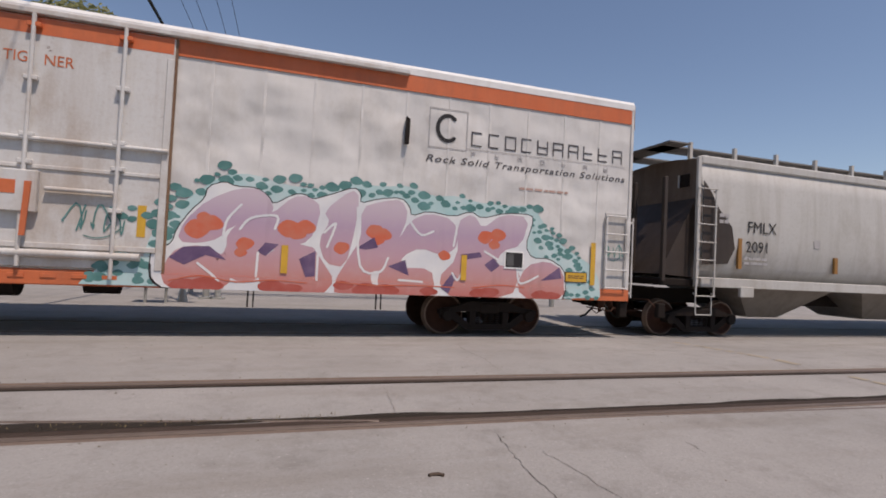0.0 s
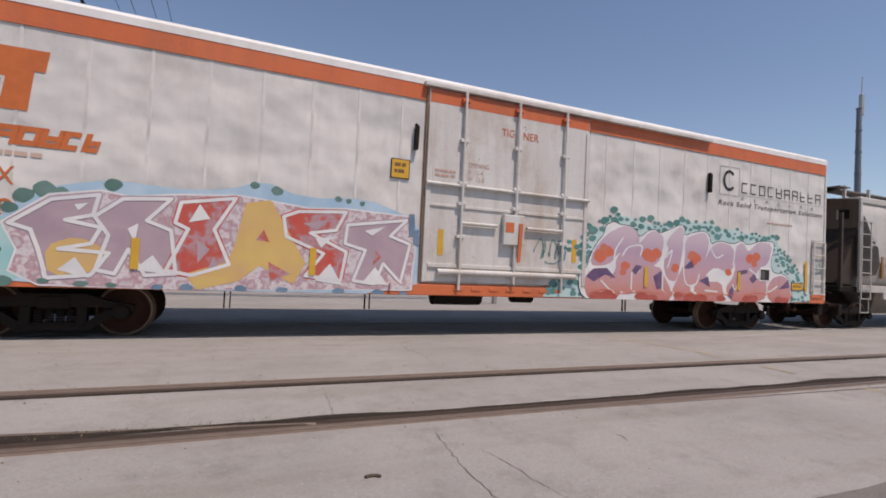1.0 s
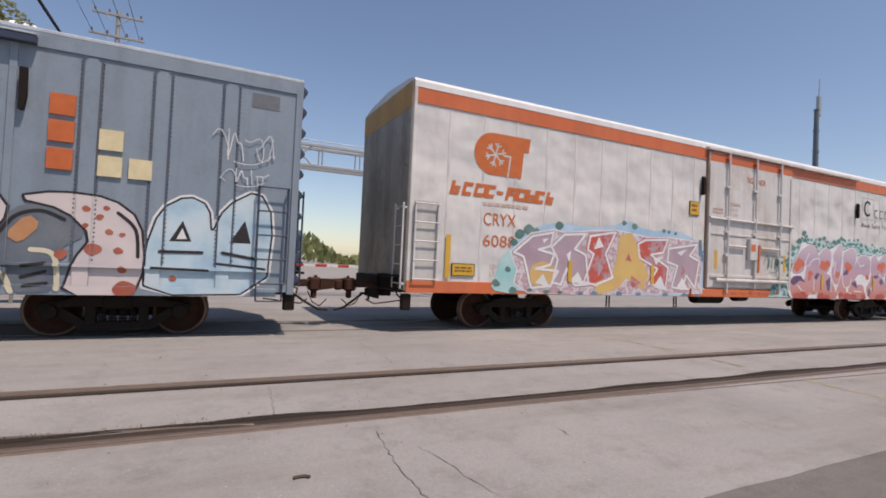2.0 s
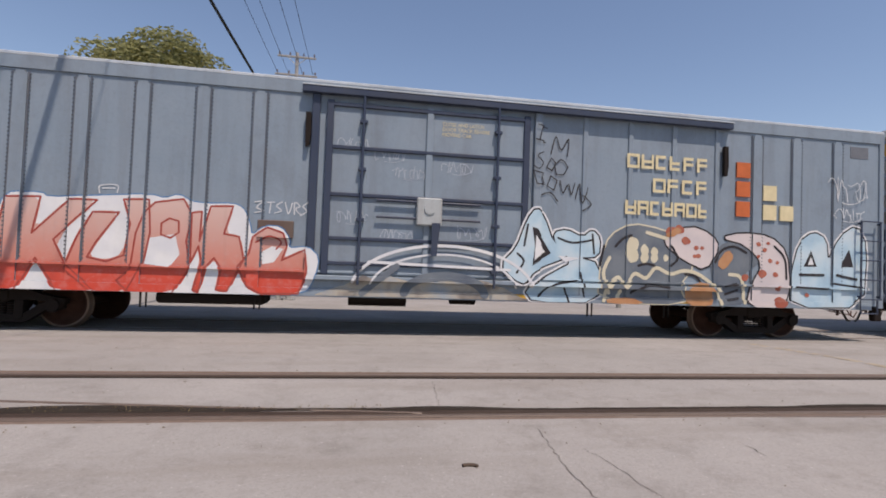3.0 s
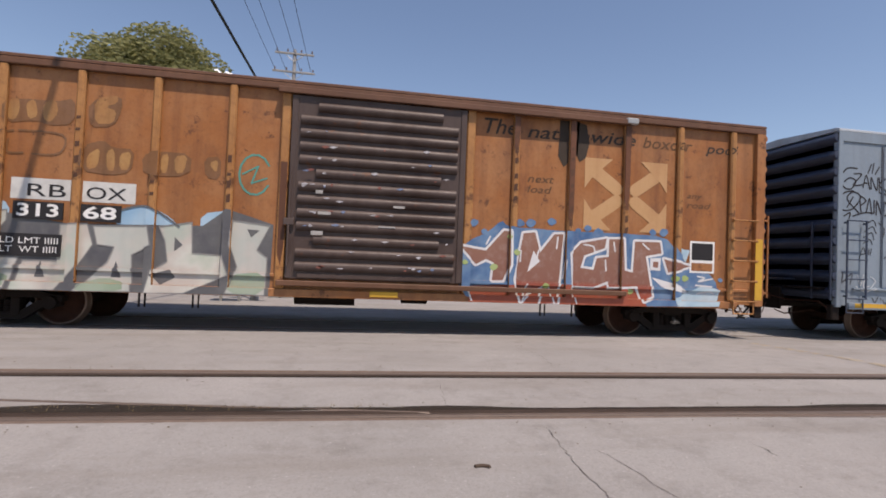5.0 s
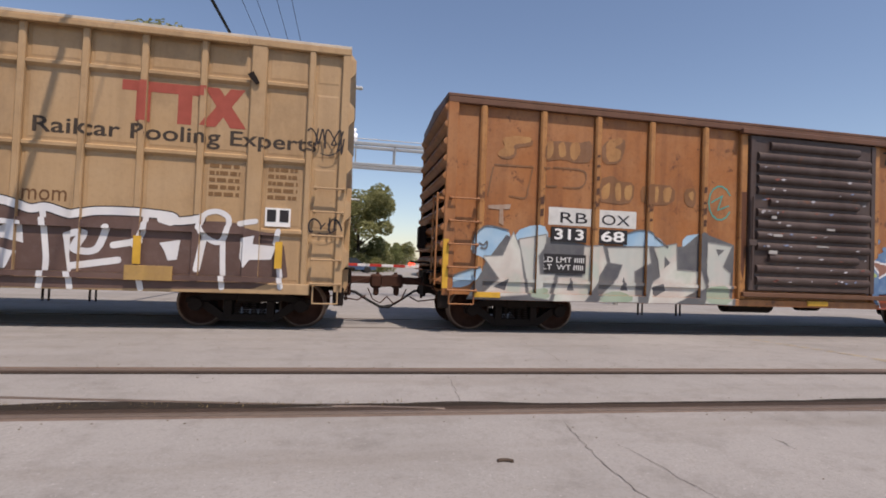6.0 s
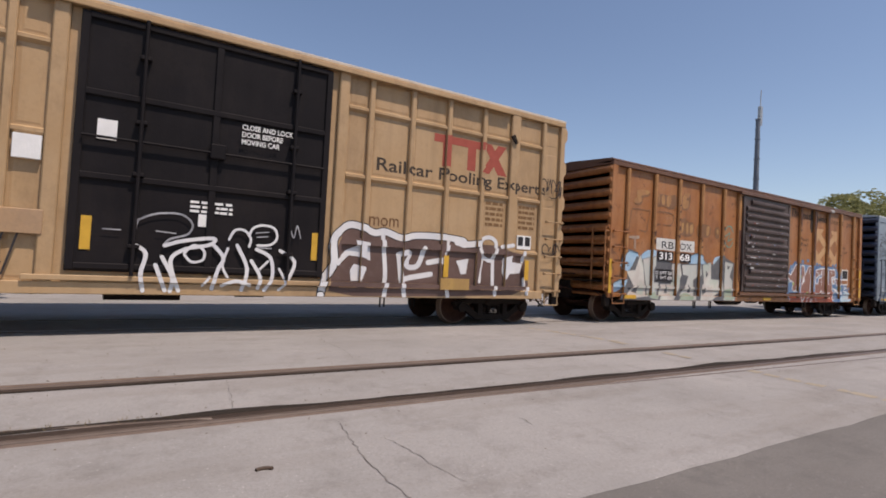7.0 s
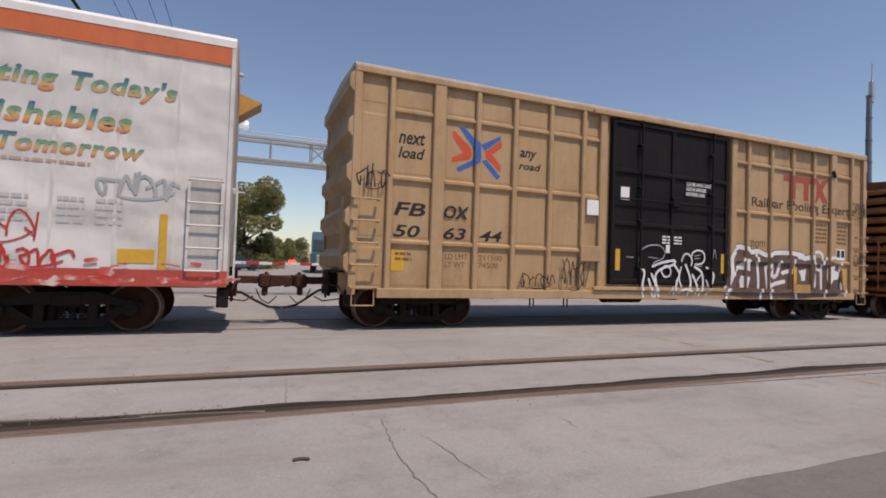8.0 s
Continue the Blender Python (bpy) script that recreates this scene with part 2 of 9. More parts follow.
def lines(rows, x0, x1, z0, z1, y, material, parent, seed=1, name="small_print"):
    """Small print as rows of plain bars."""
    rnd, b, h = random.Random(seed), Build(), (z1 - z0) / rows
    for r in range(rows):
        x = x0
        while x < x1 - 0.02:
            w = min(rnd.uniform(0.06, 0.22), x1 - x)
            b.box(x, x + w * 0.8, y - 0.001, y + 0.002, z1 - (r + 0.65) * h, z1 - r * h - 0.1 * h)
            x += w
    return part(name, b, material, parent)


def stroke(b, points, width, y, step=0.00006):
    """A round-ended painted stroke through points of x and z, at depth y."""
    k = stack_depth(b)
    for (x0, z0), (x1, z1) in zip(points, points[1:]):
        d = Vector((x1 - x0, z1 - z0))
        if d.length < 1e-5:
            continue
        n = Vector((-d.y, d.x)).normalized() * width / 2
        k += 1
        yy = y - k * step
        b.add([(x0 + n.x, yy, z0 + n.y), (x0 - n.x, yy, z0 - n.y), (x1 - n.x, yy, z1 - n.y), (x1 + n.x, yy, z1 + n.y)], [(0, 1, 2, 3)])
        k += 1
        yy = y - k * step
        b.add([(x1 + width / 2 * math.cos(a), yy, z1 + width / 2 * math.sin(a)) for a in (0.6283 * i for i in range(10))], [tuple(range(10))])
    x0, z0 = points[0]
    yy = y - (k + 1) * step
    b.add([(x0 + width / 2 * math.cos(a), yy, z0 + width / 2 * math.sin(a)) for a in (0.6283 * i for i in range(10))], [tuple(range(10))])


def stack_depth(b):
    return len(b.f) % 40


def arc(cx, cz, rx, rz, a0, a1, n=8):
    return [(cx + rx * math.cos(radians(a0 + (a1 - a0) * i / n)), cz + rz * math.sin(radians(a0 + (a1 - a0) * i / n))) for i in range(n + 1)]


def drape(me, xs, zs, depth):
    """Lays a flat painted mesh on to a stepped side: cut at the steps, each bit at the depth of the surface under it."""
    bm = bmesh.new()
    bm.from_mesh(me)
    bmesh.ops.triangulate(bm, faces=bm.faces[:])
    for x in xs:
        bmesh.ops.bisect_plane(bm, geom=bm.verts[:] + bm.edges[:] + bm.faces[:], plane_co=(x, 0, 0), plane_no=(1, 0, 0))
    for z in zs:
        bmesh.ops.bisect_plane(bm, geom=bm.verts[:] + bm.edges[:] + bm.faces[:], plane_co=(0, 0, z), plane_no=(0, 0, 1))
    v, f = [], []
    for face in bm.faces:
        c = face.calc_center_median()
        d = depth(c.x, c.z)
        k = len(v)
        v += [(p.co.x, p.co.y + d, p.co.z) for p in face.verts]
        f.append(tuple(range(k, k + len(face.verts))))
    bm.free()
    out = bpy.data.meshes.new(me.name)
    out.from_pydata(v, [], f)
    out.materials.append(me.materials[0])
    return out


# ---- the ground and the tracks ----
TRACK_Y = 10.53          # middle of the train's track
GAUGE = 0.7175
SKEW = -0.014            # the near track runs slightly askew to the train's
NEAR_RAIL, FAR_RAIL = 3.935, 5.37


def skew(x, y):
    w = max(0.0, min(1.0, (y - 2.2) / 0.8, (7.6 - y) / 1.2))
    return y + SKEW * max(-70, min(70, x)) * w


def ground_sheet():
    """One sheet to the horizon: level crossing, flangeways beside the rails, a slight fall towards the train's track."""
    prof = [(-1500, 0.1), (-30, 0.16), (1.6, 0.16), (3.0, 0.16)]
    for c, s in ((NEAR_RAIL, 1), (FAR_RAIL, -1)):
        r0, r1 = c - 0.04, c + 0.04
        if s > 0:
            prof += [(r0 - 0.015, 0.158), (r0 - 0.012, 0.1), (r1 + 0.01, 0.1), (r1 + 0.075, 0.1), (r1 + 0.08, 0.155)]
        else:
            prof += [(r0 - 0.07, 0.156), (r0 - 0.065, 0.1), (r1 + 0.012, 0.1), (r1 + 0.015, 0.157)]
    prof += [(6.3, 0.157), (8.3, 0.06), (TRACK_Y - GAUGE - 0.09, 0.0)]
    for c, s in ((TRACK_Y - GAUGE, 1), (TRACK_Y + GAUGE, -1)):
        a, e = (c - 0.05, c + 0.11) if s > 0 else (c - 0.11, c + 0.05)
        prof += [(a, -0.005), (a + 0.002, -0.06), (e, -0.06), (e + 0.002, -0.008)]
    prof += [(13.0, 0.0), (30, -0.02), (120, -0.1), (1800, -2.0)]
    xs = [-1600, -300, -70, -20, -8, 0, 8, 20, 70, 300, 1600]
    b = Build()
    k = len(prof)
    b.add([(x, skew(x, y), z) for x in xs for y, z in prof], [(i * k + j, (i + 1) * k + j, (i + 1) * k + j + 1, i * k + j + 1) for i in range(len(xs) - 1) for j in range(k - 1)])
    return thing("ground", b, CONCRETE, "pale worn concrete of the level crossing with fine cracks", "ground", kind="structure")


ground_sheet()


def rail_bar(name, ya, yb, z, x0, x1, label, top=RAILTOP, width=0.07):
    """A rail with its worn head between two flangeways."""
    r = tagged(new(name), label, "rail", "rails in the crossing", "structure")
    b = Build()
    w = width / 2
    n = 4
    for i in range(n):
        xa, xb = x0 + (x1 - x0) * i / n, x0 + (x1 - x0) * (i + 1) / n
        y0, y1 = ya + (yb - ya) * i / n, ya + (yb - ya) * (i + 1) / n
        prof = [(-w, z - 0.07), (-w, z - 0.008), (-w * 0.6, z), (w * 0.6, z), (w, z - 0.008), (w, z - 0.07)]
        k = len(prof)
        b.add([(xa, y0 + y, zz) for y, zz in prof] + [(xb, y1 + y, zz) for y, zz in prof], [(j, k + j, k + j + 1, j + 1) for j in range(k - 1)])
    part("railhead", b, top, r)
    return r


def near_y(c, x):
    return c + SKEW * x


rail_bar("rail", near_y(NEAR_RAIL, -70), near_y(NEAR_RAIL, 70), 0.163, -70, 70, "brown steel rail set flush in the concrete", RAIL)
rail_bar("rail", near_y(FAR_RAIL, -70), near_y(FAR_RAIL, 70), 0.163, -70, 70, "brown steel rail set flush in the concrete", RAIL)
FILLER = plain("rail_filler", (0.05, 0.034, 0.026), 0.7, 0, 0.35, 8)
EDGE = plain("worn_rail_edge", (0.17, 0.125, 0.1), 0.8, 0, 0.35, 8)
for c, s in ((NEAR_RAIL, 1), (FAR_RAIL, -1)):
    for off, w, m, label in ((0.095 * s, 0.10, FILLER, "dark brown filler beside the rail"), (-0.085 * s, 0.075, EDGE, "worn pale brown edge beside the rail")):
        rail_bar("rail_filler", near_y(c, -70) + off, near_y(c, 70) + off, 0.161, -70, 70, label, m, w)
rail_bar("rail", 4.95, near_y(NEAR_RAIL, 0.6) + 0.07, 0.163, -6.5, 0.6, "brown guard rail running in to the near rail", RAIL, 0.045)
rail_bar("rail", near_y(NEAR_RAIL, 2.2) - 0.075, 3.30, 0.164, 2.2, 14.0, "brown guard rail running off the near rail", RAIL, 0.035)
for s in (-1, 1):
    rail_bar("rail", TRACK_Y + s * GAUGE, TRACK_Y + s * GAUGE, 0.0, -300, 300, "polished running rail under the train", RAIL)


def dirt_strip(y_near, x0, x1, w, seed, label):
    """Loose dirt and dry grass heaped in a flangeway."""
    rnd, b = random.Random(seed), Build()
    n = int((x1 - x0) / 0.06)
    rows, drift = [], 0.4
    for i in range(n + 1):
        x = x0 + (x1 - x0) * i / n
        y = near_y(y_near, x)
        fade = min(1.0, i / 30, (n - i) / 30)
        slow = noise.fractal(Vector((x * 0.9, seed * 3.1, 0)), 0.6, 2.1, 6)
        drift = 0.85 * drift + 0.15 * (0.8 + 1.5 * slow + rnd.uniform(-0.1, 0.1))
        rows.append([(x, y - w * 0.42 * fade, 0.158), (x, y, 0.162 + 0.006 * fade * max(0, 1 + slow)), (x, y + w * max(0.0, drift) * fade, 0.158)])
    v = [p for r in rows for p in r]
    b.add(v, [(3 * i + j, 3 * i + 3 + j, 3 * i + 4 + j, 3 * i + 1 + j) for i in range(n) for j in range(2)])
    return thing("dirt_strip", b, DIRT, label, "dirt", kind="stuff")


dirt_strip(NEAR_RAIL + 0.19, -7.0, 0.9, 0.12, 3, "dark dirt packed beside the near rail")
dirt_strip(NEAR_RAIL + 0.165, -0.9, 12.0, 0.075, 4, "dark dirt packed beside the near rail")
dirt_strip(FAR_RAIL - 0.165, -8.0, 14.0, 0.05, 5, "dark dirt packed beside the far rail")


def dry_grass():
    """Dry grass rooted in the dirt beside the near rail."""
    rnd, b = random.Random(8), Build()
    for _ in range(420):
        x = rnd.uniform(-6.5, 0.4)
        y = near_y(NEAR_RAIL, x) + rnd.uniform(0.15, 0.27)
        h, a = rnd.uniform(0.008, 0.03), rnd.uniform(0, 6.28)
        dx, dy = 0.02 * math.cos(a), 0.02 * math.sin(a)
        b.add([(x - 0.003, y, 0.16), (x + 0.003, y, 0.16), (x + dx, y + dy, 0.16 + h)], [(0, 1, 2)])
    thing("dry_grass", b, plain("straw", (0.2, 0.15, 0.08), 0.9), "short dry grass beside the near rail", "grass", kind="stuff")


dry_grass()


def crack(points, width, seed, label="fine dark crack in the concrete"):
    rnd, b = random.Random(seed), Build()
    fine = []
    for (x0, y0), (x1, y1) in zip(points, points[1:]):
        n = max(2, int(math.hypot(x1 - x0, y1 - y0) / 0.05))
        fine += [(x0 + (x1 - x0) * i / n + rnd.uniform(-1, 1) * 0.012, y0 + (y1 - y0) * i / n + rnd.uniform(-1, 1) * 0.012) for i in range(n)]
    fine.append(points[-1])
    v = []
    for i, (x, y) in enumerate(fine):
        w = width * rnd.uniform(0.3, 1.0) * min(1, 0.3 + i / 4, 0.3 + (len(fine) - 1 - i) / 4)
        v += [(x - w * 0.42, y, 0.1635), (x + w * 0.42, y, 0.1635)]
    b.add(v, [(2 * i, 2 * i + 1, 2 * i + 3, 2 * i + 2) for i in range(len(fine) - 1)])
    thing("crack", b, plain("crack_dark", (0.1, 0.085, 0.075), 0.95), label, "crack", kind="structure")


crack([(1.43, 3.60), (1.38, 3.2), (1.35, 2.84), (1.34, 2.55), (1.37, 2.2), (1.35, 1.95)], 0.008, 1)
crack([(1.60, 3.16), (1.66, 2.88), (1.69, 2.58), (1.75, 2.3)], 0.006, 2)
crack([(2.81, 3.18), (2.82, 3.07), (2.80, 2.94)], 0.012, 3)
crack([(2.47, 7.54), (2.40, 7.0), (2.47, 6.4), (2.38, 5.75)], 0.008, 4)
crack([(0.84, 5.1), (0.80, 4.5), (0.77, 4.1)], 0.006, 5)
crack([(-2.14, 2.90), (-2.10, 3.08), (-2.0, 3.2)], 0.012, 6)
crack([(-1.2, 3.6), (-1.0, 3.66), (-0.9, 3.75)], 0.006, 9)
crack([(4.4, 3.1), (4.6, 2.8), (4.5, 2.5)], 0.006, 10)


def asphalt_road():
    """The road's asphalt, laid against the concrete with a ragged edge."""
    rnd, b = random.Random(12), Build()
    n = 260
    xs = [-60 + 120 * i / n for i in range(n + 1)]
    v = [(x, -40, 0.165) for x in xs] + [(x, 1.86 + 0.03 * noise.noise((x * 1.7, 3, 1)) + rnd.uniform(-0.015, 0.015), 0.165) for x in xs]
    v += [(x, y + 0.03, 0.157) for x, y, z in v[n + 1:]]
    m = n + 1
    b.add(v, [(i + m * j, i + 1 + m * j, i + 1 + m * (j + 1), i + m * (j + 1)) for i in range(n) for j in range(2)])
    thing("road", b, ASPHALT, "grey asphalt road surface with a ragged edge", "road", kind="structure")


asphalt_road()


def scrap(x, y, label):
    """A short bent scrap of brown rubber lying on the concrete."""
    b = Build()
    b.pipe([(x + 0.05 * math.cos(a), y + 0.03 * math.sin(a), 0.168) for a in (0.2 + 0.28 * i for i in range(9))], 0.011, 6)
    thing("rubber_scrap", b, plain("scrap_brown", (0.085, 0.06, 0.045), 0.8), label, "scrap")


scrap(0.755, 2.90, "curved brown rubber scrap lying on the concrete")


def pebbles():
    """Grit and small stones scattered on the concrete and along the rails."""
    rnd, b = random.Random(21), Build()
    for i in range(900):
        x = rnd.uniform(-7, 12)
        y = rnd.choice([rnd.uniform(2, 8), near_y(NEAR_RAIL, x) + rnd.gauss(0.0, 0.2), near_y(FAR_RAIL, x) + rnd.gauss(0, 0.18)])
        if y < 1.95 or y > 8.5 or abs(y - near_y(NEAR_RAIL, x)) < 0.06 or abs(y - near_y(FAR_RAIL, x)) < 0.06:
            continue
        r = rnd.uniform(0.003, 0.011)
        z = 0.158 if y < 6.3 else 0.158 - (y - 6.3) * 0.0485
        b.add([(x - r, y, z), (x, y - r * 0.8, z), (x + r * 1.2, y, z), (x, y + r, z), (x, y, z + r * 0.9)], [(0, 1, 4), (1, 2, 4), (2, 3, 4), (3, 0, 4)])
    thing("grit", b, plain("grit", (0.16, 0.13, 0.1), 0.95, 0, 0.4, 3), "small dark stones and grit scattered on the concrete", "gravel", kind="stuff")


pebbles()


def yellow_line():
    rnd, b = random.Random(5), Build()
    for i in range(26):
        y0, y1 = 1.95 + i * 0.25, 1.95 + i * 0.25 + rnd.uniform(0.1, 0.24)
        if abs(y0 - 4) < 0.45 or abs(y0 - 5.2) < 0.4:
            continue
        z = 0.1625 if y1 < 6.3 else 0.1625 - (y1 - 6.3) * 0.0475
        x = 7.25 + 0.06 * (y0 - 4)
        b.add([(x - 0.09, y0, z), (x + rnd.uniform(0.02, 0.09), y0, z), (x + rnd.uniform(0.02, 0.09), y1, z), (x - 0.09, y1, z)], [(0, 1, 2, 3)])
    thing("road_marking", b, plain("worn_yellow", (0.34, 0.29, 0.22), 0.9, 0, 0.3, 12), "worn faint yellow road line on the concrete", "road marking", kind="structure")


yellow_line()


# ---- beyond the train ----
def leaf_material(name, dark, light):
    m, nt, b = nodes_of(name)
    geo = nt.nodes.new("ShaderNodeNewGeometry")
    c = mix(nt, geo.outputs["Random Per Island"], dark, light)
    c = mix(nt, ramp(nt, noise_node(nt, 0.5, 3), 0.35, 0.65), c, dark, 0.5)
    link(nt, c, b.inputs["Base Color"])
    b.inputs["Roughness"].default_value = 0.6
    b.inputs["Specular IOR Level"].default_value = 0.25
    tr = nt.nodes.new("ShaderNodeBsdfTranslucent")
    link(nt, c, tr.inputs[0])
    mx = nt.nodes.new("ShaderNodeMixShader")
    mx.inputs[0].default_value = 0.5
    link(nt, b.outputs[0], mx.inputs[1])
    link(nt, tr.outputs[0], mx.inputs[2])
    link(nt, mx.outputs[0], nt.nodes["Material Output"].inputs[0])
    return m


LEAF = leaf_material("leaves", (0.14, 0.16, 0.06), (0.33, 0.34, 0.14))
LEAF_OLIVE = leaf_material("olive_leaves", (0.2, 0.205, 0.085), (0.44, 0.42, 0.2))
BARK = plain("bark", (0.10, 0.08, 0.06), 0.95, 0, 0.4, 4)


def tree(x, y, height, radius, seed, label, leaf=LEAF, base=0.22, leaves=5200, size=0.3, lumps=26):
    """A tapered trunk with limbs and a crown of many leaf sprays in uneven lumps."""
    rnd = random.Random(seed)
    t = tagged(new("tree"), label, "tree", "trees beyond the train")
    t.location = (x, y, -0.05)
    b = Build()
    top = height * 0.55
    b.rod((0, 0, 0), (0.1, 0, top * 0.5), height * 0.03, height * 0.02)
    b.rod((0.1, 0, top * 0.5), (0, 0.1, top), height * 0.02, height * 0.012)
    centres = []
    for i in range(lumps):
        a, u = rnd.uniform(0, 6.283), rnd.random()
        z = height * (base + (0.93 - base) * u)
        k = math.sin(math.pi * (0.16 + 0.74 * u)) ** 0.6
        k = max(k, 0.85) if base < 0.06 else k
        rr = radius * k * rnd.uniform(0.45, 0.86)
        c = Vector((rr * math.cos(a), rr * math.sin(a), z))
        centres.append((c, radius * rnd.uniform(0.2, 0.4)))
        if i % 3 == 0:
            b.rod((0, 0, min(top, z * 0.6)), c * 0.9 + Vector((0, 0, z * 0.05)), height * 0.01, height * 0.004, n=6)
    part("trunk", b, BARK, t, "grey-brown tapered trunk with limbs")
    v, f = [], []
    for i in range(leaves):
        c, r = rnd.choice(centres)
        d = Vector((rnd.gauss(0, 1), rnd.gauss(0, 1), rnd.gauss(0, 1))).normalized() * r * rnd.uniform(0.55, 1.08) ** 0.5
        d.z *= 0.8
        p = c + d
        if p.z < height * base * 0.4:
            continue
        n = (d.normalized() + Vector((rnd.gauss(0, 0.5), rnd.gauss(0, 0.5), rnd.gauss(0, 0.5)))).normalized()
        q = n.to_track_quat("Z", "Y").to_matrix()
        s, w = size * rnd.uniform(0.5, 1.2), size * rnd.uniform(0.25, 0.6)
        k = len(v)
        v += [p + q @ Vector(o) for o in ((-s, 0, 0), (-s * 0.2, -w, s * 0.1), (s, 0, -s * 0.25), (s * 0.1, w, 0.05))]
        f.append((k, k + 1, k + 2, k + 3))
    cr = Build()
    cr.add(v, f)
    part("crown", cr, leaf, t, "")
    return t


tree(-13.3, 36.0, 15.9, 5.8, 31, "tall full green leafy tree behind the train", LEAF_OLIVE, 0.12, 46000, 0.22, 95)
tree(-9.0, 38.0, 12.8, 4.0, 37, "green leafy tree beside the signal posts", LEAF, 0.05, 24000, 0.21, 60)
tree(-33.0, 42.0, 17.0, 5.5, 32, "full green leafy tree standing apart", LEAF, 0.2, 20000, 0.22, 60)
tree(0.4, 56.0, 9.2, 4.4, 33, "round olive green tree beyond the road", LEAF_OLIVE, 0.02, 26000, 0.21, 60)
tree(-4.6, 60.0, 7.6, 3.4, 34, "olive green tree beside the white house", LEAF_OLIVE, 0.03, 11000, 0.2, 34)
tree(50.0, 17.0, 8.6, 4.5, 35, "wide green tree beyond the train", LEAF_OLIVE, 0.15, 13000, 0.2, 40)
tree(58.0, 17.5, 8.4, 4.2, 36, "wide green tree beyond the train", LEAF_OLIVE, 0.15, 11000, 0.2, 36)
tree(6.2, 90.0, 5.6, 3.0, 38, "distant green tree down the road", LEAF, 0.05, 5000, 0.22)
tree(10.0, 100.0, 5.0, 3.4, 39, "distant green tree down the road", LEAF_OLIVE, 0.05, 5000, 0.22)


def far_woods():
    """A low line of woods round the horizon."""
    rnd, v, f = random.Random(61), [], []
    for i in range(11000):
        a = rnd.uniform(-1.75, 1.75)
        if -0.14 < a < 0.16:
            continue
        d = rnd.uniform(105, 150)
        hgt = 5.0 + 2.2 * math.sin(a * 17) + 1.5 * math.sin(a * 41)
        p = Vector((d * math.sin(a), d * math.cos(a), rnd.random() ** 0.7 * hgt))
        q = Euler((rnd.uniform(0, 3), rnd.uniform(0, 3), rnd.uniform(0, 3))).to_matrix()
        k = len(v)
        v += [p + q @ Vector(o) for o in ((-1.1, 0, 0), (0, -0.6, 0.1), (1.1, 0, 0), (0, 0.6, 0))]
        f.append((k, k + 1, k + 2, k + 3))
    thing("far_woods", Build().add(v, f), LEAF, "low distant line of green woods", "woods", kind="stuff")


far_woods()


def grass_patch():
    rnd, v, f = random.Random(71), [], []
    for i in range(5000):
        x, y = rnd.uniform(-11, -1.2), rnd.uniform(22, 40)
        h, a = rnd.uniform(0.08, 0.22), rnd.uniform(0, 6.28)
        k = len(v)
        v += [(x - 0.05 * math.cos(a), y - 0.05 * math.sin(a), 0.0), (x + 0.05 * math.cos(a), y + 0.05 * math.sin(a), 0.0), (x + rnd.uniform(-0.1, 0.1), y, h)]
        f.append((k, k + 1, k + 2))
    thing("grass", Build().add(v, f).box(-11, -1.2, 22, 40, -0.04, 0.02), plain("grass_green", (0.16, 0.2, 0.06), 0.9, 0, 0.35, 2), "patch of sunlit green grass", "grass", kind="stuff")


grass_patch()


def utility_pole(x, y, h, label, arms=((0.98, 1.1), (0.9, 1.2)), r=0.15, wood=True):
    p = tagged(new("utility_pole"), label, "utility pole", "utility poles")
    p.location = (x, y, -0.05)
    m = plain("weathered_wood", (0.33, 0.32, 0.31), 0.9, 0, 0.3, 3) if wood else GALV
    part("pole", Build().rod((0, 0, 0), (0, 0, h), r, r * 0.65, 12), m, p)
    for k, w in arms:
        a = Build().box(-w, w, -0.14, -0.05, h * k - 0.06, h * k + 0.05, 0.01)
        arm = part("crossarm", a, m, p)
        for s in (-0.9, -0.35, 0.35, 0.9):
            part("insulator", Build().rod((s * w, -0.1, h * k + 0.05), (s * w, -0.1, h * k + 0.14), 0.02).rod((s * w, -0.1, h * k + 0.12), (s * w, -0.1, h * k + 0.24), 0.05, 0.035), plain("insulator_brown", (0.12, 0.08, 0.06), 0.3), arm)
        part("brace", Build().rod((-w * 0.5, -0.1, h * k - 0.05), (0, -0.12, h * k - 0.5), 0.018).rod((w * 0.5, -0.1, h * k - 0.05), (0, -0.12, h * k - 0.5), 0.018), GALV, arm)
    return p


utility_pole(-4.2, 30.0, 13.6, "tall grey wooden utility pole with two crossarms")
utility_pole(-3.4, 52.0, 10.2, "distant dark wooden utility pole with a crossarm", ((0.96, 0.9),), 0.13)


def antenna_mast():
    p = tagged(new("antenna_mast"), "tall slim dark steel antenna mast", "mast")
    p.location = (40.3, 20.4, -0.05)
    b = Build()
    for i in range(9):
        z0, z1 = i * 1.55, (i + 1) * 1.55
        b.rod((0, 0, z0), (0, 0, z1), 0.26 - i * 0.012, 0.25 - i * 0.012, 10)
        b.rod((0, 0, z1 - 0.06), (0, 0, z1 + 0.02), 0.29 - i * 0.012, n=10)
    part("tube", b, plain("mast_steel", (0.14, 0.16, 0.19), 0.6, 0.2), p)
    part("whip", Build().rod((0.15, 0, 12.6), (0.32, 0, 16.3), 0.06, 0.03).rod((0.1, 0, 13.4), (0.35, 0, 13.4), 0.03).box(0.12, 0.42, -0.12, 0.12, 13.5, 15.0, 0.03), GALV, p)


antenna_mast()


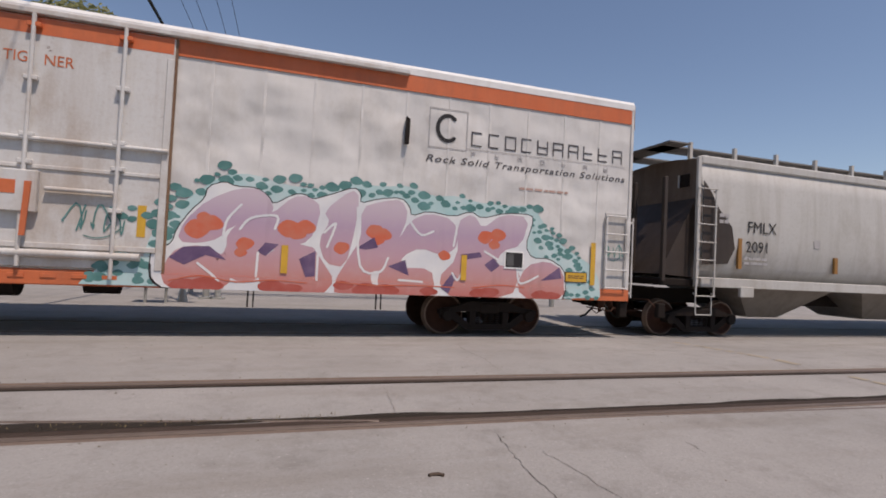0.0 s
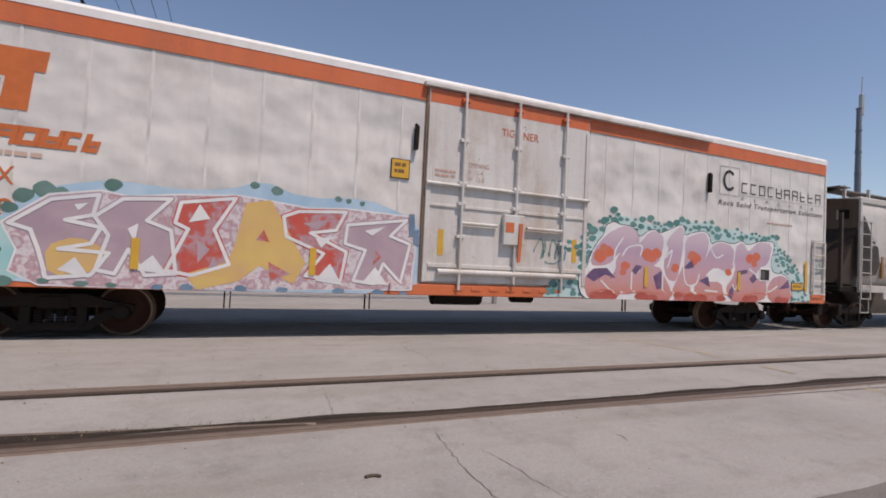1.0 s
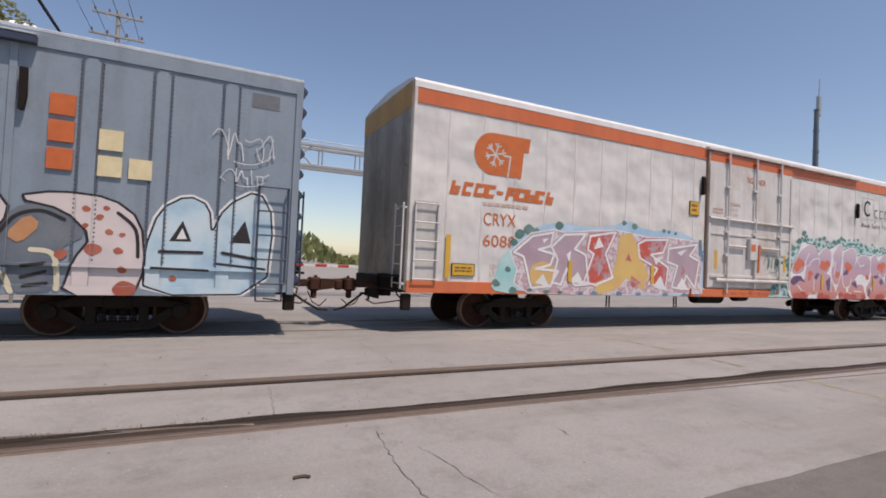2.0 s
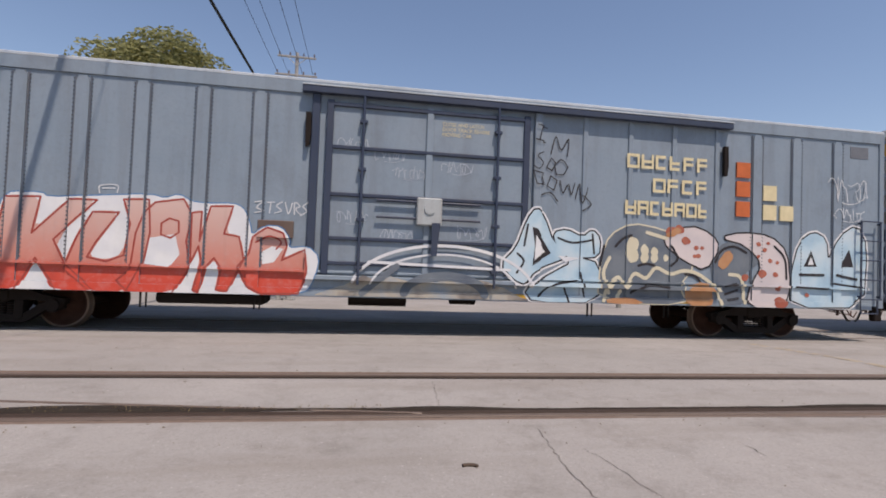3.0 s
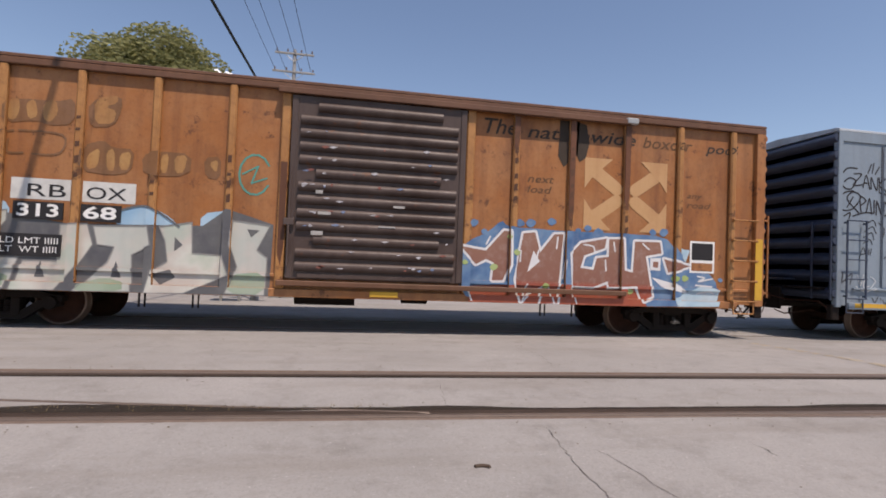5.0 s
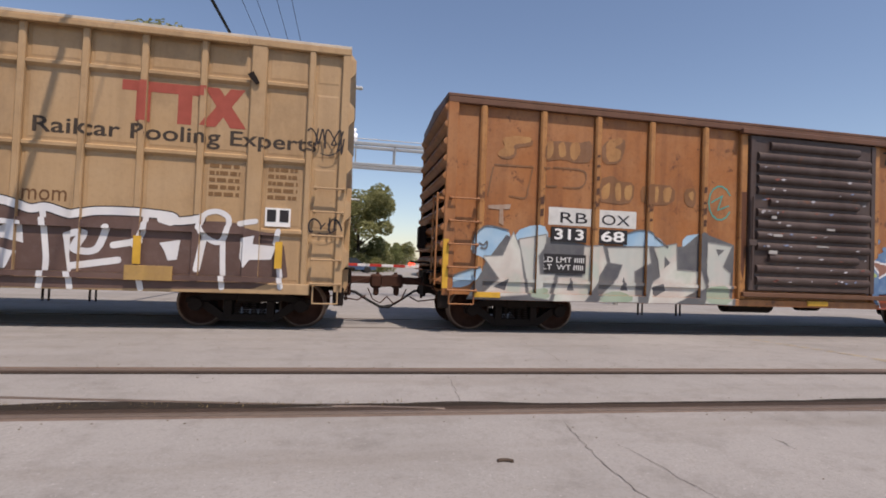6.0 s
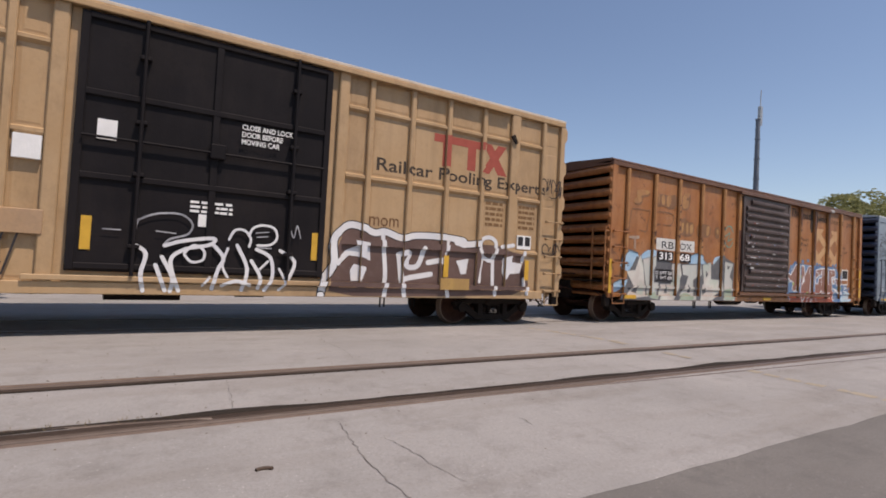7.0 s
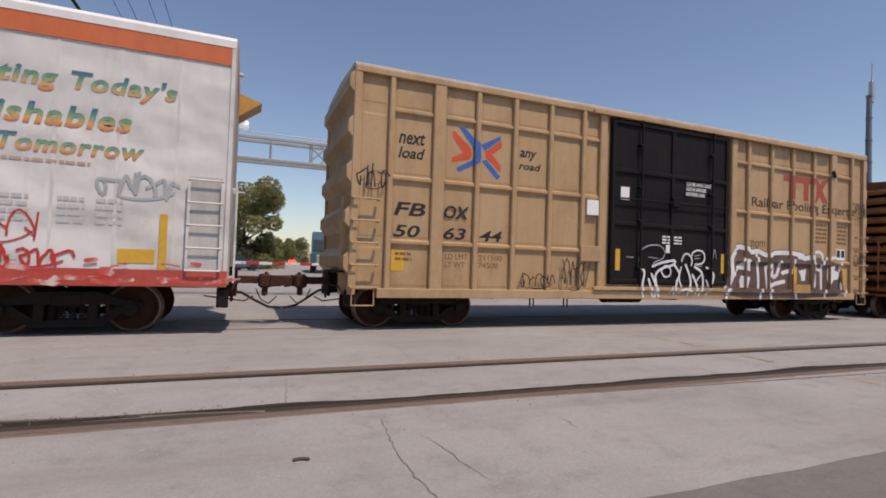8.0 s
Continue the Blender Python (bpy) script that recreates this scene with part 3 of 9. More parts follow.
def street_lamp(x, y, z, reach, label, top=None):
    p = tagged(new("street_lamp"), label, "street lamp", "street lamps")
    p.location = (x, y, -0.05)
    part("post", Build().rod((0, 0, 0), (0, 0, z), 0.1, 0.06), GALV, p)
    part("arm", Build().pipe([(0, 0, z - 0.5), (reach * 0.3, 0, z - 0.1), (reach * 0.7, 0, z + 0.12), (reach, 0, z + 0.15)], 0.03), GALV, p)
    part("lamp_head", Build().box(reach - 0.1, reach + 0.75, -0.15, 0.15, z + 0.08, z + 0.24, 0.05), plain("lamp_grey", (0.55, 0.55, 0.54), 0.5), p)


street_lamp(-4.0, 29.4, 11.25, 3.3, "street lamp on a long curved arm")
street_lamp(-3.9, 50.0, 7.1, 3.5, "street lamp on a long curved arm over the road")


def gantry():
    """Signal gantry: two posts, a working platform and a lattice beam over the road."""
    g = tagged(new("signal_gantry"), "grey steel signal gantry with a lattice beam over the road", "gantry")
    y = 17.0
    for x in (-2.62, -2.28):
        part("post", Build().rod((x, y, -0.05), (x, y, 5.6), 0.1, 0.09, 12).box(x - 0.2, x + 0.2, y - 0.2, y + 0.2, -0.05, 0.05), GALV, g)
    part("platform", Build().box(-2.9, -1.75, y - 0.45, y + 0.3, 4.44, 4.52, 0.01), plain("rusty_grating", (0.16, 0.12, 0.1), 0.8), g)
    rl = Build()
    for x in (-2.88, -2.3, -1.78):
        rl.rod((x, y - 0.43, 4.5), (x, y - 0.43, 5.4), 0.018)
    for z in (4.95, 5.4):
        rl.rod((-2.88, y - 0.43, z), (-1.78, y - 0.43, z), 0.016)
    part("railing", rl, GALV, g)
    for z in (4.42, 5.12):
        for dy in (-0.3, 0.3):
            part("chord", Build().box(-2.3, 9.5, y + dy - 0.05, y + dy + 0.05, z, z + 0.1, 0.01), GALV, g)
    for i in range(9):
        x0 = -1.5 + i * 1.3
        for dy in (-0.3, 0.3):
            part("strut", Build().rod((x0, y + dy, 4.5), (x0, y + dy, 5.15), 0.025), GALV, g)
    for x0 in (2.6, 3.0):
        part("diagonal", Build().rod((x0 - 0.35, y - 0.3, 4.5), (x0 + 0.35, y - 0.3, 5.15), 0.025).rod((x0 + 0.35, y - 0.3, 4.5), (x0 - 0.35, y - 0.3, 5.15), 0.025), GALV, g)
    part("handrail", Build().rod((-2.3, y - 0.33, 5.32), (9.5, y - 0.33, 5.32), 0.014), GALV, g)
    part("post", Build().rod((9.5, y, -0.05), (9.5, y, 5.5), 0.1), GALV, g)


gantry()


def flasher(x, y, label):
    """A crossing signal: post, crossbuck, two round lights with black backings and hoods, one lit red."""
    f = tagged(new("crossing_signal"), label, "crossing signal")
    f.location = (x, y, -0.02)
    part("post", Build().rod((0, 0, 0), (0, 0, 4.2), 0.06, n=12).rod((0, 0, 4.15), (0, 0, 4.28), 0.07, 0.03).rod((0, 0, 0), (0, 0, 0.4), 0.14, 0.08), GALV, f)
    part("arm", Build().rod((-0.42, -0.05, 2.3), (0.42, -0.05, 2.3), 0.025), GALV, f)
    part("upper_arm", Build().rod((-1.0, -0.02, 3.2), (0, -0.02, 3.2), 0.03), GALV, f)
    for s, lit in ((-0.32, True), (0.32, False)):
        part("signal_backing", Build().rod((s, -0.08, 2.3), (s, -0.11, 2.3), 0.25, n=24), BLACK, f)
        hood = Build()
        for i in range(9):
            a0, a1 = radians(-20 + i * 24), radians(-20 + (i + 1) * 24)
            hood.add([(s + 0.12 * math.cos(a), yy, 2.3 + 0.12 * math.sin(a)) for a, yy in ((a0, -0.11), (a1, -0.11), (a1, -0.3), (a0, -0.34))], [(0, 1, 2, 3)])
        part("hood", hood, BLACK, f)
        m = plain("red_lit", (1.0, 0.06, 0.03), 0.3, 0, 0.05, 6, 2.2) if lit else plain("red_dark", (0.12, 0.01, 0.01), 0.2)
        part("lens", Build().rod((s, -0.112, 2.3), (s, -0.13, 2.3), 0.105, 0.08, 20), m, f, "glowing red lens" if lit else "unlit red lens")


flasher(-3.05, 15.8, "silver crossing signal with a lit red light")


def relay_box():
    b = tagged(new("relay_cabinet"), "small white metal relay cabinet with sloping lid", "cabinet")
    b.location = (-3.55, 15.2, 0)
    part("body", Build().box(-0.45, 0.35, -0.3, 0.3, 0.9, 1.4, 0.02), plain("cabinet_white", (0.6, 0.6, 0.58), 0.5), b)
    part("leg", Build().rod((-0.3, 0, -0.02), (-0.3, 0, 0.92), 0.04).rod((0.2, 0, -0.02), (0.2, 0, 0.92), 0.04), GALV, b)
    part("counterweight", Build().slab([(0.35, 1.3), (0.9, 0.85), (1.05, 0.95), (0.95, 1.25), (0.6, 1.4)], -0.1, 0.1), plain("cabinet_white", (0.6, 0.6, 0.58), 0.5), b)


relay_box()


def gate(x, y, reach, z, label):
    """A lowered crossing gate: post, mechanism, striped arm and lamps."""
    g = tagged(new("crossing_gate"), label, "crossing gate", "lowered crossing gates")
    g.location = (x, y, -0.02)
    part("post", Build().rod((0, 0, 0), (0, 0, z + 0.3), 0.08), GALV, g)
    part("mechanism", Build().box(-0.25, 0.25, -0.2, 0.2, z - 0.35, z + 0.15, 0.03), GALV, g)
    n = int(abs(reach) / 0.45)
    s = 1 if reach > 0 else -1
    for i in range(n):
        a, e = sorted((s * (0.3 + i * 0.45), s * (0.3 + (i + 1) * 0.45)))
        red = i % 2 == 0
        part("stripe", Build().box(a, e, -0.03, 0.03, z - 0.05, z + 0.05, 0.008), plain("gate_red", (0.5, 0.05, 0.035), 0.5) if red else plain("gate_white", (0.75, 0.74, 0.72), 0.5), g)
    for k in (0.45, 0.97):
        part("lamp", Build().rod((reach * k, -0.05, z + 0.1), (reach * k, 0.05, z + 0.1), 0.07, n=12), plain("gate_lamp", (1.0, 0.08, 0.04), 0.4, 0, 0.05, 6, 1.6), g, "red gate lamp")


gate(-3.4, 19.0, 5.6, 1.12, "lowered red and white striped crossing gate")
gate(9.5, 19.6, -7.5, 1.12, "lowered red and white striped crossing gate")


def house():
    h = tagged(new("house"), "small white wooden house behind trees", "house")
    h.location = (-8.2, 78.0, -0.1)
    part("wall", Build().box(-2.6, 2.6, 0, 6, 0, 2.6), plain("house_white", (0.75, 0.74, 0.71), 0.7), h)
    roof = Build()
    roof.add([(-2.9, -0.3, 2.5), (2.9, -0.3, 2.5), (2.9, 6.3, 2.5), (-2.9, 6.3, 2.5), (0, -0.3, 4.3), (0, 6.3, 4.3)], [(0, 4, 5, 3), (4, 1, 2, 5), (0, 1, 4), (3, 5, 2), (0, 3, 2, 1)])
    part("roof", roof, plain("roof_grey", (0.25, 0.23, 0.22), 0.9), h)
    for x in (-1.4, 1.2):
        w = part("window", Build().box(x - 0.45, x + 0.45, -0.05, 0.02, 1.0, 2.1), plain("window_frame", (0.7, 0.7, 0.68), 0.5), h)
        part("pane", Build().box(x - 0.38, x + 0.38, -0.07, -0.045, 1.07, 2.03), plain("dark_glass", (0.04, 0.05, 0.06), 0.1), w)
    shed = tagged(new("shed"), "low grey shed with a pale roof", "shed")
    shed.location = (-3.7, 70.0, -0.1)
    part("wall", Build().box(-1.6, 1.6, 0, 3, 0, 1.6), plain("shed_grey", (0.3, 0.29, 0.28), 0.8), shed)
    part("roof", Build().box(-1.8, 1.8, -0.2, 3.2, 1.6, 1.85, 0.03), plain("shed_roof", (0.55, 0.54, 0.52), 0.7), shed)


house()


def parked_car(x, y, turn, colour, label):
    c = tagged(new("car"), label, "car", "cars waiting beyond the crossing")
    c.matrix_world = pose(x, y, 0, 0, 0, turn)
    body = Build().slab([(-2.2, 0.3), (2.2, 0.3), (2.25, 0.7), (1.5, 0.88), (-2.1, 0.92), (-2.25, 0.6)], -0.85, 0.85)
    part("body", body, plain("car_" + colour[0], colour[1], 0.25), c)
    part("cabin", Build().slab([(-1.9, 0.9), (1.0, 0.88), (0.35, 1.4), (-1.3, 1.42)], -0.72, 0.72), plain("dark_glass", (0.04, 0.05, 0.06), 0.1), c)
    for wx in (-1.4, 1.4):
        for wy in (-0.8, 0.8):
            part("wheel", Build().rod((wx, wy - 0.1, 0.32), (wx, wy + 0.1, 0.32), 0.32, n=18), HOSE, c)
    for wy in (-0.6, 0.6):
        part("headlight", Build().box(2.15, 2.25, wy - 0.18, wy + 0.18, 0.55, 0.7, 0.02), plain("headlight", (0.8, 0.8, 0.78), 0.2), c)


parked_car(-0.2, 48.0, 10, ("blue", (0.06, 0.1, 0.18)), "dark blue car waiting beyond the road")
parked_car(2.2, 72.0, -90, ("silver", (0.4, 0.41, 0.42)), "silver car waiting down the road")


def lorry():
    t = tagged(new("truck"), "dark teal truck cab with a white side waiting at the crossing", "truck")
    t.matrix_world = pose(7.3, 46.0, 0, 0, 0, -99)
    part("cab", Build().slab([(-1.2, 0.6), (1.4, 0.6), (2.6, 0.7), (2.6, 1.7), (1.3, 1.9), (0.9, 3.0), (-0.6, 3.75), (-1.2, 3.7)], -1.1, 1.1), plain("truck_teal", (0.05, 0.10, 0.13), 0.3), t)
    part("windscreen", Build().slab([(1.28, 1.98), (1.36, 1.98), (0.98, 2.95), (0.92, 2.95)], -0.95, 0.95), plain("dark_glass", (0.04, 0.05, 0.06), 0.1), t)
    part("grille", Build().box(2.58, 2.66, -0.6, 0.6, 0.8, 1.6, 0.02), GALV, t)
    part("trailer", Build().box(-9.0, -1.5, -1.2, 1.2, 1.1, 3.6, 0.03), plain("trailer_white", (0.6, 0.6, 0.6), 0.5), t)
    for wx in (1.7, -1.6, -7.4):
        for wy in (-0.95, 0.95):
            part("wheel", Build().rod((wx, wy - 0.15, 0.5), (wx, wy + 0.15, 0.5), 0.5, n=20), HOSE, t)


lorry()


def cable(name, p, q, r, sag, label, material=None):
    p, q = Vector(p), Vector(q)
    pts = [p.lerp(q, i / 24) - Vector((0, 0, sag * 4 * (i / 24) * (1 - i / 24))) for i in range(25)]
    thing(name, Build().pipe(pts, r, 6), material or BLACK, label, "cable", "overhead cables", "structure")


cable("cable", (-4.2, 29.8, 8.35), (-4.25, -18, 8.6), 0.05, 0.25, "thick black overhead cable over the tracks")
for i, dx in enumerate((-1.0, -0.4, 0.4, 1.0)):
    cable("cable", (-4.2 + dx, 29.8, 12.15 + 0.0 * i), (-3.6 + dx * 1.2, -25, 12.4), 0.012, 0.5, "thin overhead wire")
cable("cable", (-4.2, 29.9, 9.0), (-3.4, 52, 8.6), 0.02, 0.4, "thin overhead wire along the road")
cable("cable", (-4.2, 29.9, 7.8), (-3.4, 52, 8.0), 0.03, 0.5, "sagging overhead wire along the road")


def cloud(az, el, w, h, seed, label):
    """A small bank of cumulus, made of many soft lumps far away."""
    rnd = random.Random(seed)
    d = 1400
    a, e = radians(az), radians(el)
    c = Vector((d * math.sin(a), d * math.cos(a), d * math.tan(e)))
    bm = bmesh.new()
    for i in range(110):
        u = rnd.uniform(-1, 1)
        r = h * rnd.uniform(0.07, 0.26) * (1.15 - abs(u) * 0.7)
        p = c + Vector((u * w * 0.5, rnd.uniform(-0.2, 0.2) * w, rnd.random() ** 1.6 * h * 0.6 * (1 - abs(u) ** 2)))
        bmesh.ops.create_icosphere(bm, subdivisions=2, radius=r, matrix=Matrix.Translation(p))
    for v in bm.verts:
        v.co += Vector((0, 0, 1)) * h * 0.12 * noise.fractal(v.co * (4.0 / h), 1.0, 2.0, 4)
    me = bpy.data.meshes.new("cloud")
    bm.to_mesh(me)
    bm.free()
    for p in me.polygons:
        p.use_smooth = True
    m, nt, bs = nodes_of("cloud_white")
    bs.inputs["Base Color"].default_value = (0.8, 0.8, 0.82, 1)
    bs.inputs["Roughness"].default_value = 1.0
    # A slight glow of its own stands for light scattered inside the cloud.
    bs.inputs["Emission Color"].default_value, bs.inputs["Emission Strength"].default_value = (0.8, 0.85, 0.95, 1), 0.3
    lw = noise_node(nt, 0.02, 5)
    bump(nt, bs, lw, 0.5, 20)
    me.materials.append(m)
    tagged(new("cloud", me), label, "cloud", kind="backdrop")


cloud(-4.0, 13.9, 185, 85, 4, "small white cumulus cloud")
cloud(-15.0, 17.2, 110, 60, 6, "small white cumulus cloud")

# ---- the train ----
SIDE = -1.6              # a car's near side from the middle of the track
CARS = []
SLACK = 0.22             # the couplings behind the first white car are stretched
WHEELS = []


def new_car(name, x_left, x_right, label, category="boxcar"):
    car = tagged(new(name), label, category, "cars of the freight train")
    xc = (x_left + x_right) / 2
    at = xc - SLACK if x_right < -15 else xc
    car.location = (at, TRACK_Y, 0)
    CARS.append((car, at))
    return car, xc


WHEEL_R = 0.42


def wheel_mesh():
    b = Build()
    for s in (-1, 1):
        b.lathe_y([(0.0, 0.83), (0.1, 0.83), (0.12, 0.80), (0.16, 0.79), (0.2, 0.745), (0.33, 0.735), (0.35, 0.79), (0.40, 0.80), (0.405, 0.80)], 28, s)
        b.lathe_y([(WHEEL_R + 0.028, 0.70), (WHEEL_R + 0.03, 0.675), (0.34, 0.665), (0.2, 0.70), (0.09, 0.66)], 28, s)
        for i in range(6):
            a = math.pi / 3 * i
            b.rod((0.26 * math.cos(a), s * 0.735, 0.26 * math.sin(a)), (0.26 * math.cos(a), s * 0.75, 0.26 * math.sin(a)), 0.02, n=6)
    b.rod((0, -0.8, 0), (0, 0.8, 0), 0.085, n=14)
    return b.mesh("wheelset", RUSTY)


def tread_mesh(s):
    # Besides the worn tread, a pale outer ring paints the rim's lit edge.
    return Build().lathe_y([(0.382, 0.802), (0.405, 0.803), (WHEEL_R - 0.004, 0.797), (WHEEL_R, 0.72), (WHEEL_R + 0.028, 0.70)], 28, s).mesh("tread", TREAD)


WHEEL_MESH, TREADS = wheel_mesh(), (tread_mesh(-1), tread_mesh(1))


def frame_mesh(s):
    """A cast truck side frame with its spring nest and bearing boxes."""
    b = Build()
    y0, y1 = (-1.1, -0.93) if s < 0 else (0.93, 1.1)
    b.slab([(-1.06, 0.44), (-0.6, 0.5), (0.6, 0.5), (1.06, 0.44), (1.06, 0.53), (0.7, 0.6), (0.42, 0.7), (-0.42, 0.7), (-0.7, 0.6), (-1.06, 0.53)], y0, y1)
    b.slab([(-0.95, 0.46), (-0.46, 0.13), (0.46, 0.13), (0.95, 0.46), (0.7, 0.46), (0.4, 0.25), (-0.4, 0.25), (-0.7, 0.46)], y0 + 0.01, y1 - 0.01)
    for x in (-0.36, 0.36):
        b.box(x - 0.07, x + 0.07, y0 - 0.01, y1, 0.2, 0.5, 0.01)
    for x in (-0.21, -0.07, 0.07, 0.21):
        for i in range(5):
            b.rod((x, (y0 + y1) / 2, 0.255 + i * 0.042), (x, (y0 + y1) / 2, 0.28 + i * 0.042), 0.062, n=10)
    for x in (-0.889, 0.889):
        b.box(x - 0.14, x + 0.14, y0, y1, 0.34, 0.56, 0.03)
        b.rod((x, y0 if s < 0 else y1, WHEEL_R), (x, y0 - 0.06 if s < 0 else y1 + 0.06, WHEEL_R), 0.12, 0.11, 16)
    return b.mesh("side_frame", IRON)


FRAME_NEAR, FRAME_FAR = frame_mesh(-1), frame_mesh(1)
BOLSTER = Build().box(-0.22, 0.22, -1.12, 1.12, 0.46, 0.68, 0.03).box(-0.8, -0.62, -0.75, 0.75, 0.3, 0.45).box(0.62, 0.8, -0.75, 0.75, 0.3, 0.45).mesh("bolster", IRON)


def trucks(car, centres):
    for x in centres:
        part("bolster", BOLSTER, IRON, car, at=(x, 0, 0))
        part("side_frame", FRAME_NEAR, IRON, car, at=(x, 0, 0))
        part("side_frame", FRAME_FAR, IRON, car, at=(x, 0, 0))
        for dx in (-0.889, 0.889):
            w = part("wheelset", WHEEL_MESH, RUSTY, car, at=(x + dx, 0, WHEEL_R))
            for m in TREADS:
                part("tread", m, TREAD, w, "rolled bright wheel tread with a pale ring for the lit rim")
            WHEELS.append((w, x + dx))


def coupler_mesh():
    b = Build()
    b.box(0, 0.62, -0.07, 0.07, 0.82, 0.97, 0.015)
    b.box(0.55, 0.8, -0.17, 0.12, 0.74, 1.02, 0.04)
    b.slab([(0.78, 0.76), (1.06, 0.8), (1.08, 0.98), (0.78, 1.0)], -0.2, -0.06)
    b.box(0.86, 1.03, 0.0, 0.15, 0.76, 0.99, 0.04)
    b.rod((0.7, -0.05, 0.6), (0.7, -0.05, 1.06), 0.035)
    b.box(0.62, 0.72, -0.12, 0.02, 0.58, 0.76, 0.02)
    return b.mesh("coupler", RUSTY)


COUPLER = coupler_mesh()


def draw_gear(car, half, face=1.0):
    """Coupler, draft pocket, air hose and uncoupling lever at both ends."""
    for s in (-1, 1):
        part("draft_pocket", Build().box(*sorted((s * (half - 0.2), s * (half + 0.12))), -0.26, 0.26, 0.66, 1.08, 0.02), IRON, car)
        k = part("coupler", COUPLER, RUSTY, car, "rust-brown knuckle coupler", at=(s * half, 0, 0))
        if s < 0:
            k.rotation_euler = (0, 0, math.pi)
        x = s * half
        part("air_hose", Build().pipe([(x - s * 0.1, -0.42 * s, 0.72), (x + s * 0.25, -0.4 * s, 0.66), (x + s * 0.5, -0.28 * s, 0.5), (x + s * 0.75, -0.14 * s, 0.36), (x + s * 0.98, 0, 0.33)], 0.026), HOSE, car)
        part("striker_plate", Build().box(*sorted((x + s * 0.1, x + s * 0.16)), -0.34, 0.34, 0.6, 1.12, 0.015), IRON, car)
        part("end_step", Build().box(*sorted((x, x + s * 0.22)), SIDE + 0.25, -0.5, 1.12, 1.16, 0.006), IRON, car)
        part("hose_chain", Build().pipe([(x + s * 0.5, -0.3, 0.74), (x + s * 0.6, -0.32, 0.52), (x + s * 0.75, -0.3, 0.44), (x + s * 0.9, -0.25, 0.58)], 0.012, 6), RUSTY, car)
        part("hose_valve", Build().box(*sorted((x - s * 0.02, x + s * 0.16)), -0.5 * s - 0.06, -0.5 * s + 0.06, 0.6, 0.78, 0.02).rod((x + s * 0.07, -0.5 * s, 0.5), (x + s * 0.07, -0.5 * s, 0.62), 0.03), RUSTY, car)
        part("brake_rod", Build().pipe([(x - s * 0.4, -0.7, 0.62), (x + s * 0.3, -0.62, 0.52), (x + s * 0.45, -0.5, 0.6)], 0.014, 6), RUSTY, car)
        part("corner_bracket", Build().box(*sorted((x - s * 0.15, x + s * 0.04)), SIDE + 0.06, SIDE + 0.2, 0.48, 0.8, 0.02), IRON, car)
        part("uncoupling_lever", Build().pipe([(x + s * 0.06, SIDE + 0.15, 0.72), (x + s * 0.12, SIDE + 0.3, 0.86), (x + s * 0.14, -0.5, 0.84), (x + s * 0.55, -0.2, 0.96)], 0.015, 6), RUSTY, car)


def underframe(car, half, bottom, trucks_x):
    """Centre sill, cross members and brake rigging under the floor."""
    part("centre_sill", Build().box(-half + 0.1, half - 0.1, -0.25, 0.25, bottom - 0.12, bottom + 0.2), IRON, car)
    lo, hi = trucks_x
    b = Build()
    n = 8
    for i in range(n):
        x = lo + 1.6 + (hi - lo - 3.2) * i / (n - 1)
        b.box(x - 0.05, x + 0.05, -1.45, 1.45, bottom - 0.02, bottom + 0.18)
    part("cross_member", b, IRON, car)
    m = (lo + hi) / 2
    part("brake_cylinder", Build().rod((m + 0.6, -0.75, bottom - 0.06), (m + 1.1, -0.75, bottom - 0.06), 0.15, n=16).rod((m + 1.1, -0.75, bottom - 0.06), (m + 1.7, -0.75, bottom - 0.06), 0.025), IRON, car)
    part("air_reservoir", Build().rod((m - 1.4, -0.85, bottom - 0.08), (m - 0.3, -0.85, bottom - 0.08), 0.19, n=16), IRON, car)
    part("brake_pipe", Build().pipe([(-half + 0.3, -0.5, bottom - 0.02), (-half + 2.5, -0.9, bottom - 0.05), (half - 2.5, -0.9, bottom - 0.05), (half - 0.3, -0.5, bottom - 0.02)], 0.022, 6), IRON, car)
    for x in (lo + 2.4, hi - 2.4, m - 3.0, m + 3.2):
        part("hanger", Build().box(x - 0.012, x + 0.012, SIDE + 0.12, SIDE + 0.15, bottom - 0.32, bottom + 0.1).box(x + 0.08, x + 0.1, SIDE + 0.12, SIDE + 0.15, bottom - 0.32, bottom + 0.1), IRON, car)


